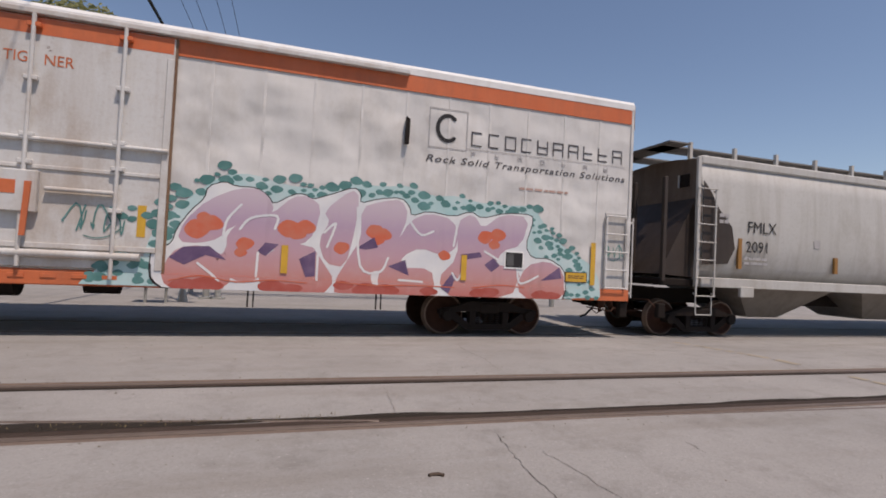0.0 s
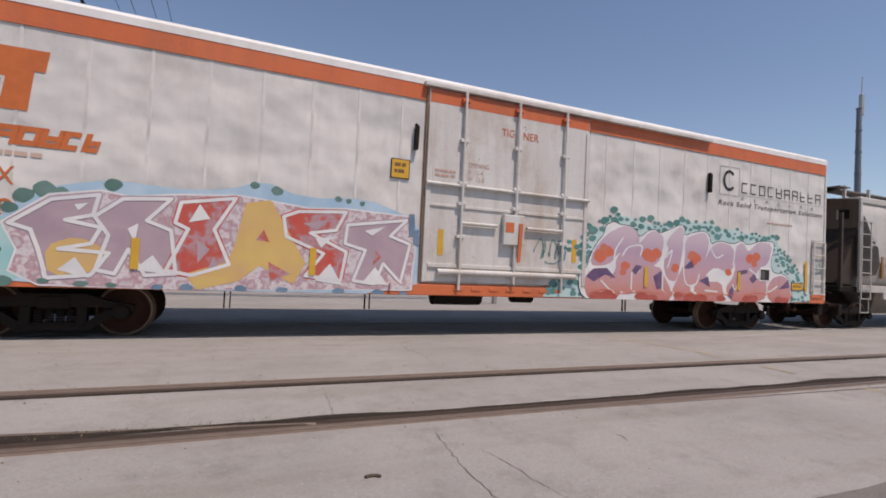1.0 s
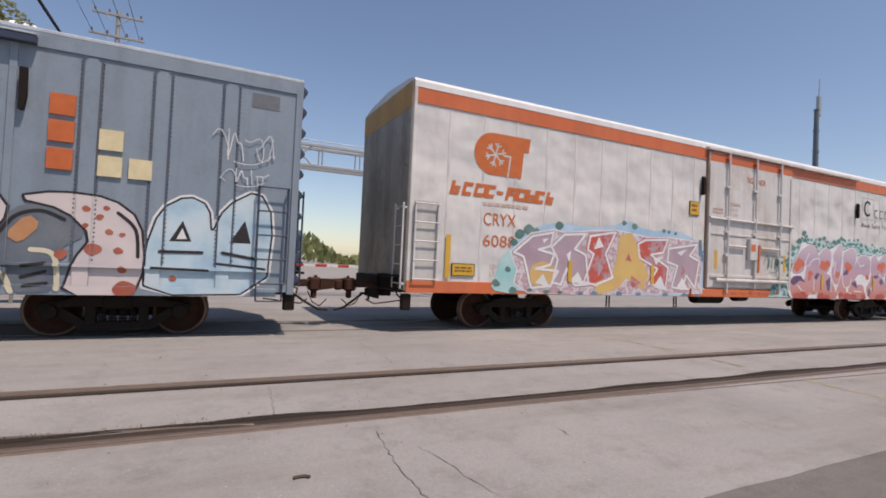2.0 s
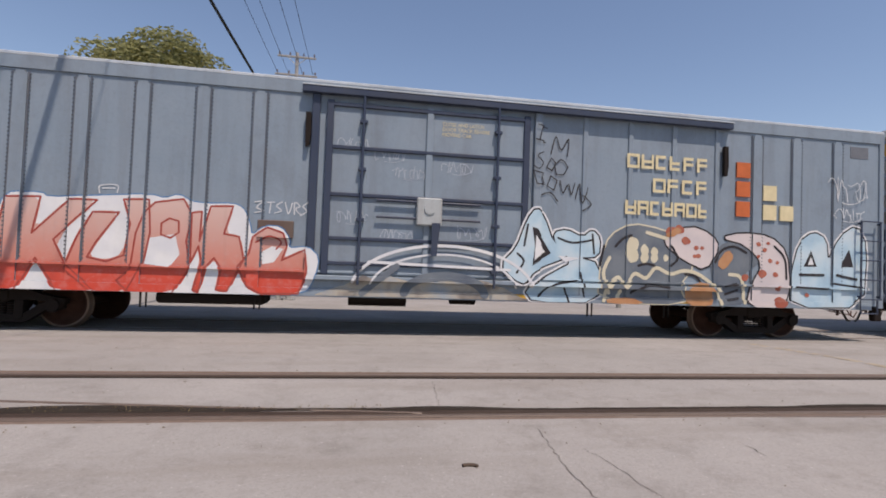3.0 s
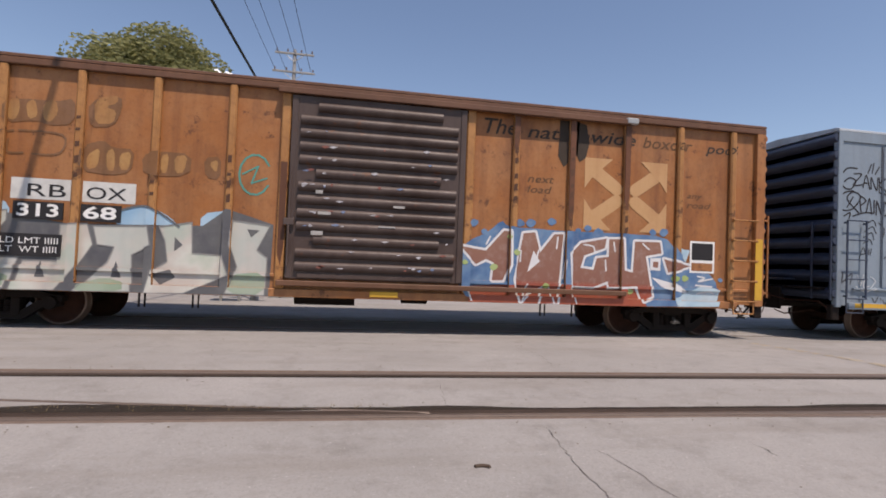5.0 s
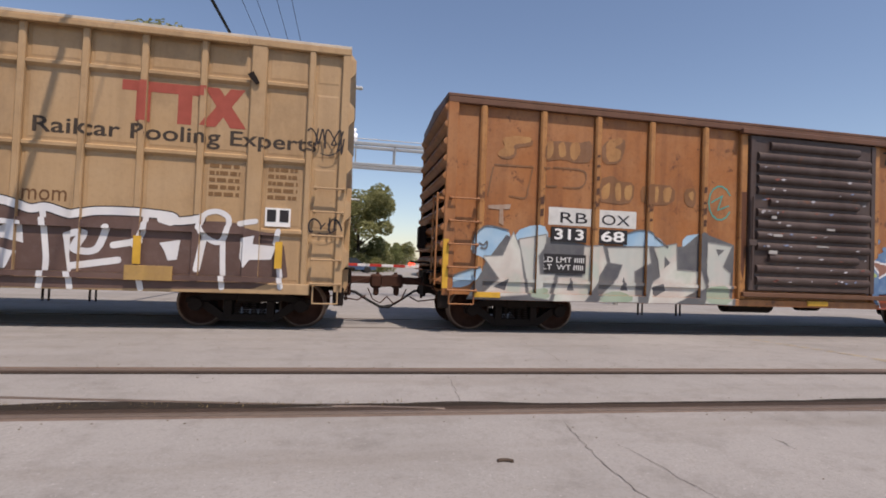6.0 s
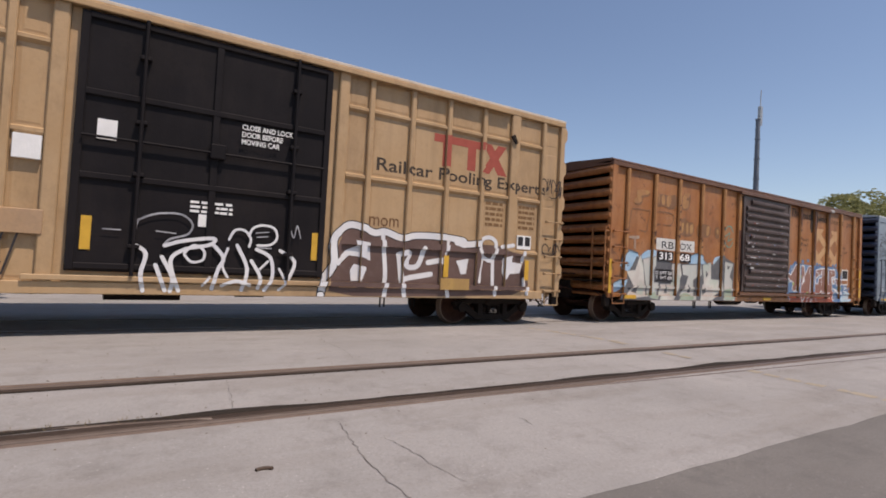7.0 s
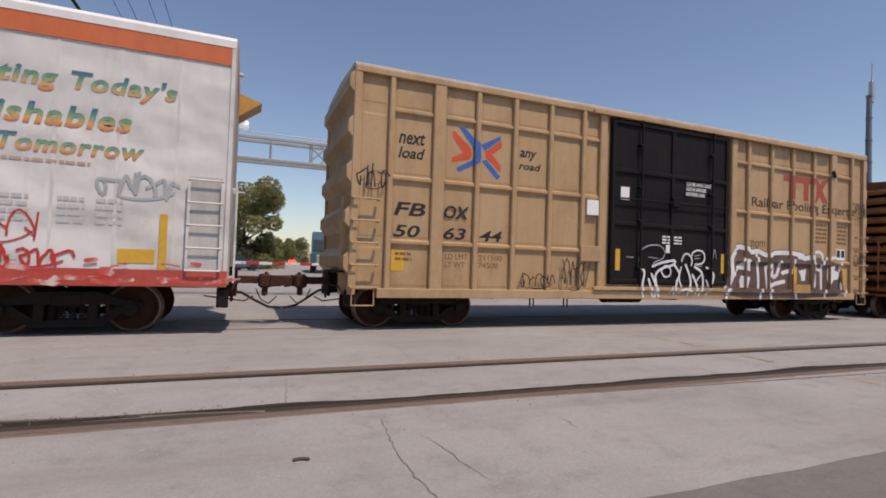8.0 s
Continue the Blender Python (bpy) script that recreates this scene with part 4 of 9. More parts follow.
def ladder(car, x0, x1, z0, z1, rungs, material, y=SIDE, label="", rails=True, stirrup=0.0):
    """Side ladder: two stiles with bolted rungs and brackets; a stirrup step hangs below."""
    b = Build()
    if rails:
        for x in (x0, x1):
            b.box(x - 0.02, x + 0.02, y - 0.07, y - 0.045, z0, z1, 0.004)
            for z in (z0 + 0.05, z1 - 0.05):
                b.box(x - 0.02, x + 0.02, y - 0.06, y + 0.01, z - 0.02, z + 0.02)
    else:
        b.box(x0 - 0.025, x0 + 0.025, y - 0.06, y + 0.01, z0 - 0.03, z0 + 0.03, 0.005)
    if stirrup:
        b.pipe([(x0 + 0.03, y - 0.02, z0), (x0 + 0.03, y - 0.03, z0 - stirrup), (x1 - 0.03, y - 0.03, z0 - stirrup), (x1 - 0.03, y - 0.02, z0)], 0.014, 6)
    ld = part("ladder", b, material, car, label)
    rung = Build().rod((x0 - 0.02, y - 0.07, 0), (x1 + 0.02, y - 0.07, 0), 0.014, n=8).mesh("rung", material)
    for i in range(rungs):
        z = z0 + (z1 - z0) * i / (rungs - 1)
        part("rung", rung, material, ld, at=(0, 0, z))
        for x in () if rails else (x0, x1):
            if x == x1 or i:
                part("rung_bracket", Build().box(x - 0.025, x + 0.025, y - 0.06, y + 0.01, z - 0.03, z + 0.03, 0.005), material, ld)
    return ld


def roof(car, half, eave, rise, material, ribs, label, overhang=0.0):
    b = Build()
    w = -SIDE + overhang
    prof = [(-w, eave - 0.04), (-w, eave), (-w + 0.06, eave + 0.03), (0, eave + rise), (w - 0.06, eave + 0.03), (w, eave), (w, eave - 0.04)]
    b.extrude_x(prof, -half, half)
    rf = part("roof", b, material, car, label)
    rib = Build().extrude_x([(-w + 0.3, eave + 0.04), (-w + 0.34, eave + 0.065), (0, eave + rise + 0.03), (w - 0.34, eave + 0.065), (w - 0.3, eave + 0.04), (0, eave + rise)], -0.04, 0.04).mesh("roof_rib", material)
    for i in range(ribs):
        part("roof_rib", rib, material, rf, at=(-half + 0.3 + (2 * half - 0.6) * i / (ribs - 1), 0, 0))
    return rf


def corrugated_end(car, x, s, z0, z1, n, depth, material, label, round_ribs=False):
    """An end wall pressed into level corrugations."""
    b = Build()
    w = -SIDE - 0.03
    pts = []
    for i in range(n):
        a = z0 + (z1 - z0) * i / n
        h = (z1 - z0) / n
        if round_ribs:
            pts += [(0, a), (0, a + h * 0.3)] + [(depth * math.sin(math.pi * k / 6), a + h * (0.3 + 0.7 * k / 6)) for k in range(1, 6)]
        else:
            pts += [(0, a), (0, a + h * 0.35), (depth, a + h * 0.55), (depth, a + h * 0.8)]
    pts.append((0, z1))
    k = len(pts)
    v = [(x + s * d, y, z) for y in (-w, w) for d, z in pts]
    v += [(x + s * d * 0.0, y, z) for y in (-w - 0.02, w + 0.02) for d, z in pts]
    f = [(j, j + 1, k + j + 1, k + j) for j in range(k - 1)]
    f += [(2 * k + j, 2 * k + j + 1, j + 1, j) for j in range(k - 1)] + [(k + j, k + j + 1, 3 * k + j + 1, 3 * k + j) for j in range(k - 1)]
    b.add(v, f)
    return part("end_wall", b, material, car, label)


def corner_post(car, x0, x1, z0, z1, material):
    part("corner_post", Build().box(x0, x1, SIDE, SIDE + 0.12, z0, z1, 0.01), material, car)
    part("corner_post", Build().box(x0, x1, -SIDE - 0.12, -SIDE, z0, z1, 0.01), material, car)


def posts(car, xs, width, z0, z1, depth, material, name="side_post", chamfer=0.02):
    """Upright side posts on both sides of a car, each a piece of its own."""
    near = Build().box(-width / 2, width / 2, SIDE, SIDE + depth, z0, z1, chamfer).mesh(name, material)
    far = Build().box(-width / 2, width / 2, -SIDE - depth, -SIDE, z0, z1, chamfer).mesh(name, material)
    for x in xs:
        part(name, near, material, car, at=(x, 0, 0))
        part(name, far, material, car, at=(x, 0, 0))


def yellow_marks(car, xs, z0, z1, width=0.11, y=SIDE - 0.004):
    for x in xs:
        part("reflector", Build().box(x - width / 2, x + width / 2, y, y + 0.003, z0, z1), YELLOW, car, "yellow reflective strip")


# -- the tan high-cube boxcar --
def tan_boxcar():
    car, xc = new_car("boxcar", -71.45, -55.68, "tan ribbed high-cube boxcar with a black door and graffiti")
    half = (71.45 - 55.68) / 2
    u = lambda X: X - xc
    tan = paint("tan_paint", (0.415, 0.268, 0.138), (0.46, 0.325, 0.195), (0.19, 0.115, 0.06), 0.28, 0.04, 0.5, grime=0.35)
    cream = paint("cream_roof_paint", (0.55, 0.47, 0.37), (0.6, 0.55, 0.47), (0.25, 0.18, 0.12), 0.3)
    dark = paint("black_door_paint", (0.012, 0.0105, 0.0115), (0.02, 0.017, 0.018), (0.03, 0.024, 0.022), 0.15, 0.0, 0.75, gloss=0.08)
    inner = SIDE + 0.085
    part("body", Build().box(-half + 0.06, half - 0.06, inner, -inner, 0.82, 4.98), tan, car)
    roof(car, half, 5.06, 0.12, cream, 15, "pale dusty sheet roof")
    for y0, y1 in ((SIDE - 0.01, SIDE + 0.09), (-SIDE - 0.09, -SIDE + 0.01)):
        part("top_plate", Build().box(-half, half, y0, y1, 4.90, 5.02, 0.015), tan, car)
        part("side_sill", Build().box(-half + 0.55, half - 0.55, y0, y1, 0.66, 0.84, 0.01), tan, car)
    corner_post(car, -half, -half + 0.14, 0.72, 4.95, tan)
    corner_post(car, half - 0.14, half, 0.72, 4.95, tan)
    posts(car, [u(X) for X in (-70.71, -68.86, -67.98, -67.08, -66.2, -60.81, -59.9, -59.02, -58.1, -56.34)], 0.11, 0.80, 4.92, 0.1, tan)
    posts(car, [u(-69.72), u(-57.22)], 0.26, 0.80, 4.92, 0.1, tan, "wide_post")
    posts(car, [u(-65.66), u(-61.38)], 0.2, 0.80, 4.92, 0.11, tan, "door_post")
    spans = [(-71.31, -70.77), (-70.65, -69.86), (-69.58, -68.92), (-68.8, -68.04), (-67.92, -67.14), (-67.02, -66.26), (-66.14, -65.77),
             (-61.27, -60.87), (-60.75, -59.96), (-59.84, -59.08), (-58.96, -58.16), (-58.04, -57.36), (-57.08, -56.4), (-56.28, -55.84)]
    for i, (a, e) in enumerate(spans):
        for z in (4.28, 2.97, 1.73):
            if i in (0, len(spans) - 1) :
                continue
            part("level_rib", Build().extrude_x([(inner, z - 0.07), (inner, z + 0.06), (SIDE + 0.025, z + 0.03), (SIDE + 0.025, z - 0.02)], u(a), u(e)), tan, car)
    # pressed panels bulge a little between the posts
    for i, (a, e) in enumerate(spans):
        for z0, z1 in ((4.37, 4.86), (3.06, 4.18), (1.82, 2.87), (0.88, 1.63)):
            x0, x1 = u(a) + 0.03, u(e) - 0.03
            m = 0.03
            b = Build().add([(x0, inner, z0), (x1, inner, z0), (x1, inner, z1), (x0, inner, z1), (x0 + m, inner - 0.006, z0 + m), (x1 - m, inner - 0.006, z0 + m), (x1 - m, inner - 0.006, z1 - m), (x0 + m, inner - 0.006, z1 - m)],
                            [(4, 5, 6, 7), (0, 1, 5, 4), (1, 2, 6, 5), (2, 3, 7, 6), (3, 0, 4, 7)])
            part("panel", b, tan, car)
    # black plug door with lock bars
    d0, d1 = u(-65.43), u(-61.62)
    door = part("door", Build().box(d0, d1, SIDE + 0.01, SIDE + 0.12, 1.0, 4.86, 0.01), dark, car, "black plug door with welded ribs")
    for x in (d0 + 0.06, (d0 + d1) / 2 - 0.02, d1 - 0.06):
        part("door_stile", Build().box(x - 0.055, x + 0.055, SIDE - 0.03, SIDE + 0.01, 1.02, 4.84, 0.01), dark, door)
    for z in (1.08, 2.42, 3.66, 4.8):
        part("door_rib", Build().box(d0 + 0.1, d1 - 0.1, SIDE - 0.035, SIDE + 0.01, z - 0.05, z + 0.05, 0.015), dark, door)
    for X in (-64.59, -62.27):
        part("lock_bar", Build().rod((u(X), SIDE - 0.08, 0.95), (u(X), SIDE - 0.08, 4.88), 0.028), dark, door)
        for z in (1.4, 2.5, 3.3, 4.3):
            part("bracket", Build().box(u(X) - 0.08, u(X) + 0.08, SIDE - 0.1, SIDE + 0.01, z - 0.03, z + 0.03, 0.01), dark, door)
    part("handle_rod", Build().rod((d0 + 0.1, SIDE - 0.07, 3.0), (d1 - 0.1, SIDE - 0.07, 3.0), 0.02).box(u(-63.5) - 0.12, u(-63.5) + 0.12, SIDE - 0.1, SIDE, 2.9, 3.15, 0.02), dark, door)
    part("door_track", Build().box(u(-65.9), u(-56.9), SIDE - 0.06, SIDE, 0.86, 0.94, 0.01).box(u(-66.0), u(-57.4), SIDE - 0.07, SIDE - 0.012, 4.88, 4.97, 0.01), tan, car)
    part("placard", Build().box(u(-65.15), u(-64.9), SIDE - 0.006, SIDE + 0.012, 2.98, 3.28), WHITEPAINT, door, "white paper placard")
    part("placard", Build().box(u(-66.1), u(-65.78), SIDE - 0.006, SIDE + 0.09, 2.56, 2.9), WHITEPAINT, car, "white paper placard")
    part("placard_board", Build().box(u(-66.25), u(-65.7), SIDE - 0.02, SIDE + 0.05, 1.5, 1.85, 0.01), paint("board_tan", (0.42, 0.26, 0.14)), car)
    part("placard", Build().box(u(-63.72), u(-63.5), SIDE - 0.006, SIDE + 0.012, 1.78, 1.98), WHITEPAINT, door, "white paper placard")
    lettering("CLOSE AND LOCK\nDOOR BEFORE\nMOVING CAR", u(-63.15), u(-62.3), 3.22, 3.56, SIDE - 0.055, WHITEPAINT, door, 0, 0.02)
    lines(3, u(-63.85), u(-63.2), 1.98, 2.2, SIDE - 0.004, WHITEPAINT, door, 5)
    yellow_marks(door, [u(-65.2), u(-61.78)], 1.32, 1.82, 0.13)
    # black slogans and numbers
    y = inner - 0.010
    lettering("next", u(-70.55), u(-70.0), 3.66, 3.9, y, BLACKPAINT, car, 0.25, 0.02)
    lettering("load", u(-70.55), u(-70.0), 3.38, 3.6, y, BLACKPAINT, car, 0.25, 0.02)
    lettering("any", u(-67.84), u(-67.42), 3.62, 3.84, y, BLACKPAINT, car, 0.25, 0.02)
    lettering("road", u(-67.86), u(-67.3), 3.42, 3.58, y, BLACKPAINT, car, 0.25, 0.02)
    lettering("FB", u(-70.6), u(-69.95), 2.26, 2.52, y, BLACKPAINT, car, 0.2, 0.02)
    lettering("OX", u(-69.56), u(-69.0), 2.26, 2.52, SIDE + 0.055, BLACKPAINT, car, 0.2, 0.02)
    lettering("50", u(-70.6), u(-70.05), 1.84, 2.08, y, BLACKPAINT, car, 0.2, 0.02)
    lettering("63", u(-69.55), u(-69.05), 1.84, 2.08, y, BLACKPAINT, car, 0.2, 0.02)
    lettering("44", u(-68.74), u(-68.22), 1.84, 2.06, y, BLACKPAINT, car, 0.2, 0.02)
    lettering("LD LMT\nLT WT", u(-69.5), u(-69.0), 1.28, 1.55, y, plain("brown_lettering", (0.2, 0.11, 0.05), 0.6), car)
    lettering("211500\n74500", u(-68.75), u(-68.2), 1.28, 1.55, y, plain("brown_lettering", (0.2, 0.11, 0.05), 0.6), car)
    lines(2, u(-70.55), u(-70.2), 1.35, 1.55, y, plain("brown_lettering", (0.2, 0.11, 0.05), 0.6), car, 3)
    part("stencil_patch", Build().box(u(-70.62), u(-70.35), y, y + 0.004, 1.18, 1.58), YELLOW, car, "yellow stencil patch")
    # ends, ladders, grab irons
    for s in (-1, 1):
        corrugated_end(car, s * (half - 0.05), s, 0.75, 5.0, 5, 0.14, tan, "tan corrugated end wall")
        part("end_post", Build().box(*sorted((s * (half - 0.06), s * (half + 0.1))), SIDE + 0.35, SIDE + 0.45, 0.7, 2.6, 0.01), tan, car)
    ladder(car, -half + 0.04, -half + 0.52, 0.86, 2.52, 5, tan, rails=False, stirrup=0.34)
    ladder(car, half - 0.52, half - 0.04, 0.86, 2.52, 5, tan, rails=False, stirrup=0.34)
    sp = Build().box(u(-57.02), u(-56.6), inner - 0.03, inner, 1.82, 2.14)
    part("plate", sp, WHITEPAINT, car, "white-bordered black inspection plate")
    part("plate_mark", Build().box(u(-56.99), u(-56.84), inner - 0.034, inner - 0.028, 1.9, 2.11).box(u(-56.78), u(-56.63), inner - 0.034, inner - 0.028, 1.9, 2.11), BLACKPAINT, car)
    lines(5, u(-57.95), u(-57.45), 2.25, 2.85, y, plain("brown_lettering", (0.2, 0.11, 0.05), 0.6), car, 6)
    lines(5, u(-57.0), u(-56.5), 2.25, 2.85, y, plain("brown_lettering", (0.2, 0.11, 0.05), 0.6), car, 7)
    part("door_latch", Build().slab([(u(-57.4), 4.38), (u(-57.25), 4.22), (u(-57.2), 4.26), (u(-57.3), 4.44)], SIDE - 0.05, SIDE - 0.01), IRON, car)
    underframe(car, half, 0.78, (u(-69.85), u(-57.29)))
    trucks(car, (u(-69.85), u(-57.29)))
    draw_gear(car, half)
    return car, u


# -- the rust-orange boxcar --
def orange_boxcar():
    car, xc = new_car("boxcar", -53.9, -38.12, "rusty orange-brown ribbed boxcar with a corrugated brown door and graffiti")
    half = (53.9 - 38.12) / 2
    u = lambda X: X - xc
    rust = paint("orange_brown_paint", (0.33, 0.125, 0.038), (0.37, 0.17, 0.07), (0.12, 0.045, 0.022), 0.5, 0.45, 0.6, blotch=0.8, grime=0.4)
    ochre = paint("ochre_post_paint", (0.42, 0.19, 0.06), (0.46, 0.25, 0.1), (0.13, 0.05, 0.026), 0.6, 0.6, 0.6)
    door_m = paint("brown_door_paint", (0.07, 0.047, 0.04), (0.11, 0.08, 0.07), (0.04, 0.02, 0.015), 0.5, 0.3, 0.6, grime=0.5)
    dark_roof = paint("rust_roof_paint", (0.13, 0.06, 0.035), (0.18, 0.09, 0.05), (0.08, 0.04, 0.02), 0.5, 0.3)
    inner = SIDE + 0.09
    part("body", Build().box(-half + 0.05, half - 0.05, inner, -inner, 0.74, 4.36), rust, car)
    roof(car, half, 4.43, 0.14, dark_roof, 14, "dark rusty sheet roof")
    for y0, y1 in ((SIDE - 0.005, SIDE + 0.1), (-SIDE - 0.1, -SIDE + 0.005)):
        part("top_plate", Build().box(-half, half, y0, y1, 4.27, 4.38, 0.012), dark_roof, car)
        part("side_sill", Build().box(-half + 0.6, half - 0.6, y0, y1 + 0.05, 0.66, 0.8, 0.01), rust, car)
    corner_post(car, -half, -half + 0.2, 0.72, 4.3, rust)
    corner_post(car, half - 0.2, half, 0.72, 4.3, rust)
    xs = (-53.21, -52.03, -50.9, -49.75, -48.55, -43.47, -42.35, -41.2, -40.04, -38.85)
    posts(car, [u(X) for X in xs], 0.13, 0.80, 4.28, 0.1, ochre, chamfer=0.03)
    posts(car, [u(-47.66), u(-44.36)], 0.16, 0.80, 4.28, 0.12, ochre, "door_post")
    part("side_ledge", Build().box(-half + 0.3, half - 0.3, SIDE + 0.05, SIDE + 0.1, 1.0, 1.06, 0.01), rust, car)
    d0, d1 = u(-47.56), u(-44.46)
    door = part("door", Build().box(d0, d1, SIDE - 0.03, SIDE + 0.06, 0.98, 4.18, 0.01), door_m, car, "dark brown sliding door with level corrugations")
    for i in range(13):
        z = 1.2 + i * 0.232
        m = 0.45 if i in (2, 7, 12) else 0.16
        a, e = d0 + m, d1 - m
        prof = [(SIDE - 0.03 - 0.075 * math.sin(math.pi * k / 8), 0.085 * -math.cos(math.pi * k / 8)) for k in range(9)]
        ring = [(a, y_, z + z_) for y_, z_ in prof] + [(e, y_, z + z_) for y_, z_ in prof]
        r = Build().add(ring, [(k, k + 1, 10 + k, 9 + k) for k in range(8)], True).add(ring, [tuple(range(9)), tuple(range(9, 18))])
        part("door_ridge", r, door_m, door)
    part("door_foot", Build().box(d0 + 0.2, d1 - 0.2, SIDE - 0.06, SIDE - 0.03, 1.0, 1.08, 0.01), door_m, door)
    part("door_frame", Build().box(d0, d0 + 0.1, SIDE - 0.05, SIDE - 0.03, 1.0, 4.16).box(d1 - 0.1, d1, SIDE - 0.05, SIDE - 0.03, 1.0, 4.16), door_m, door)
    part("door_handle", Build().box(d0 - 0.06, d0 + 0.12, SIDE - 0.12, SIDE - 0.05, 1.9, 2.02, 0.01).rod((d0 + 0.03, SIDE - 0.1, 1.2), (d0 + 0.03, SIDE - 0.1, 2.9), 0.02), door_m, door)
    part("door_track", Build().box(u(-47.8), u(-41.2), SIDE - 0.1, SIDE, 4.19, 4.29, 0.01).box(u(-47.7), u(-41.2), SIDE - 0.09, SIDE, 0.86, 0.95, 0.01), dark_roof, car)
    part("track_stop", Build().box(u(-41.3), u(-41.05), SIDE - 0.11, SIDE, 4.2, 4.32, 0.02), GALV, car)
    for i, (X, w, h) in enumerate(((-47.15, 0.2, 0.07), (-47.05, 0.22, 0.05), (-47.1, 0.12, 0.06), (-46.0, 0.3, 0.03), (-45.75, 0.2, 0.04))):
        part("paper_scrap", Build().box(u(X), u(X) + w, SIDE - 0.109, SIDE - 0.105, 1.75 + 0.18 * ((i * 2) % 5), 1.75 + 0.18 * ((i * 2) % 5) + h), plain("old_paper", (0.42, 0.4, 0.38), 0.8, 0, 0.4), door, "torn grey-white paper scrap")
    rnd = random.Random(31)
    for tone, n in (((0.5, 0.48, 0.5), 34), ((0.25, 0.1, 0.08), 14), ((0.2, 0.26, 0.4), 10)):
        b = Build()
        for _ in range(n):
            i = rnd.randrange(11)
            x, z = d0 + 0.2 + (d1 - d0 - 0.5) * rnd.random() ** 1.8, 1.2 + i * 0.232
            w, h = rnd.uniform(0.03, 0.16), rnd.uniform(0.008, 0.03)
            z += rnd.uniform(-0.02, 0.05)
            b.add([(x, SIDE - 0.1095, z), (x + w * 0.5, SIDE - 0.1095, z - h), (x + w, SIDE - 0.1095, z + h * 0.3), (x + w * 0.6, SIDE - 0.1095, z + h)], [(0, 1, 2, 3)])
        tagged(part("paint_scuff", b, plain("scuff_" + str(n), tone, 0.8, 0, 0.4), door, "scattered paint scuffs"), kind="stuff")
    y = inner - 0.004
    white_patch = plain("stencil_white", (0.62, 0.61, 0.58), 0.6, 0, 0.3)
    for a, e in ((-51.86, -50.98), (-50.82, -50.02)):
        part("stencil_patch", Build().box(u(a), u(e), y, y + 0.003, 2.12, 2.46), white_patch, car, "white stencil patch")
    lettering("RB", u(-51.62), u(-51.06), 2.17, 2.37, y - 0.004, BLACKPAINT, car)
    lettering("OX", u(-50.76), u(-50.16), 2.17, 2.37, y - 0.004, BLACKPAINT, car)
    for a, e in ((-51.8, -51.08), (-50.82, -50.22)):
        part("stencil_patch", Build().box(u(a), u(e), y - 0.027, y + 0.003, 1.8, 2.08), BLACKPAINT, car, "black stencil patch")
    lettering("313", u(-51.74), u(-51.14), 1.84, 2.05, y - 0.03, WHITEPAINT, car, 0, 0.02)
    lettering("68", u(-50.78), u(-50.28), 1.84, 2.05, y - 0.03, WHITEPAINT, car, 0, 0.02)
    part("stencil_patch", Build().box(u(-51.98), u(-51.08), y - 0.027, y, 1.2, 1.56), BLACKPAINT, car, "black stencil patch")
    lettering("LD LMT 00000\nLT  WT 00000".replace("00000", "IIIII"), u(-51.95), u(-51.12), 1.26, 1.5, y - 0.03, WHITEPAINT, car)
    # faded remains of an old crossed-arrow emblem
    ghost = paint("ghost_emblem", (0.52, 0.31, 0.15), (0.48, 0.26, 0.11), (0.33, 0.14, 0.06), 0.25)
    b = Build()
    for sx in (-1, 1):
        for sz in (-1, 1):
            k = (sx + 1) + (sz + 1) / 2
            stroke(b, [(u(-41.18) + sx * 0.2, 2.82 + sz * 0.12), (u(-41.18) + sx * 0.74, 2.82 + sz * 0.5)], 0.26, y - 0.0008 * k)
            tip = [(u(-41.18) + sx * dx, 2.82 + sz * dz) for dx, dz in ((0.88, 0.7), (0.88, 0.1), (0.74, 0.3), (0.52, 0.5), (0.3, 0.7))]
            b.add([(x, y - 0.003 - 0.0004 * k, z) for x, z in tip], [tuple(range(5))])
    part("emblem", b, ghost, car, "faded pale crossed arrows")
    stain = plain("faded_marker", (0.06, 0.045, 0.035), 0.7)
    rnd = random.Random(77)
    worn = plain("worn_marker", (0.14, 0.075, 0.04), 0.7)
    for word, a, e, low, high, m in (("The", -44.1, -43.45, 3.83, 4.12, stain), ("nationwide", -43.25, -41.0, 3.81, 4.06, stain), ("boxcar", -40.85, -39.75, 3.8, 4.03, worn), ("pool", -39.45, -38.7, 3.74, 4.0, stain),
                                     ("next", -43.22, -42.68, 2.96, 3.08, worn), ("load", -43.22, -42.72, 2.76, 2.9, worn), ("any", -39.85, -39.5, 2.82, 2.93, worn), ("road", -39.85, -39.3, 2.66, 2.78, worn)):
        lettering(word, u(a), u(e), low, high, 0, m, car, 0.25, 0.01, lay=([u(X) + o for X in xs for o in (-0.067, 0.067)], [], lambda x, z: SIDE - 0.003 if any(abs(x - u(X)) < 0.067 for X in xs) else y))
    part("stain", Build().slab([(u(-42.27), 3.62), (u(-42.18), 3.42), (u(-42.05), 3.5), (u(-41.98), 3.8), (u(-42.05), 4.15), (u(-42.27), 4.2)], y - 0.002, y), stain, car, "dark rust stain")
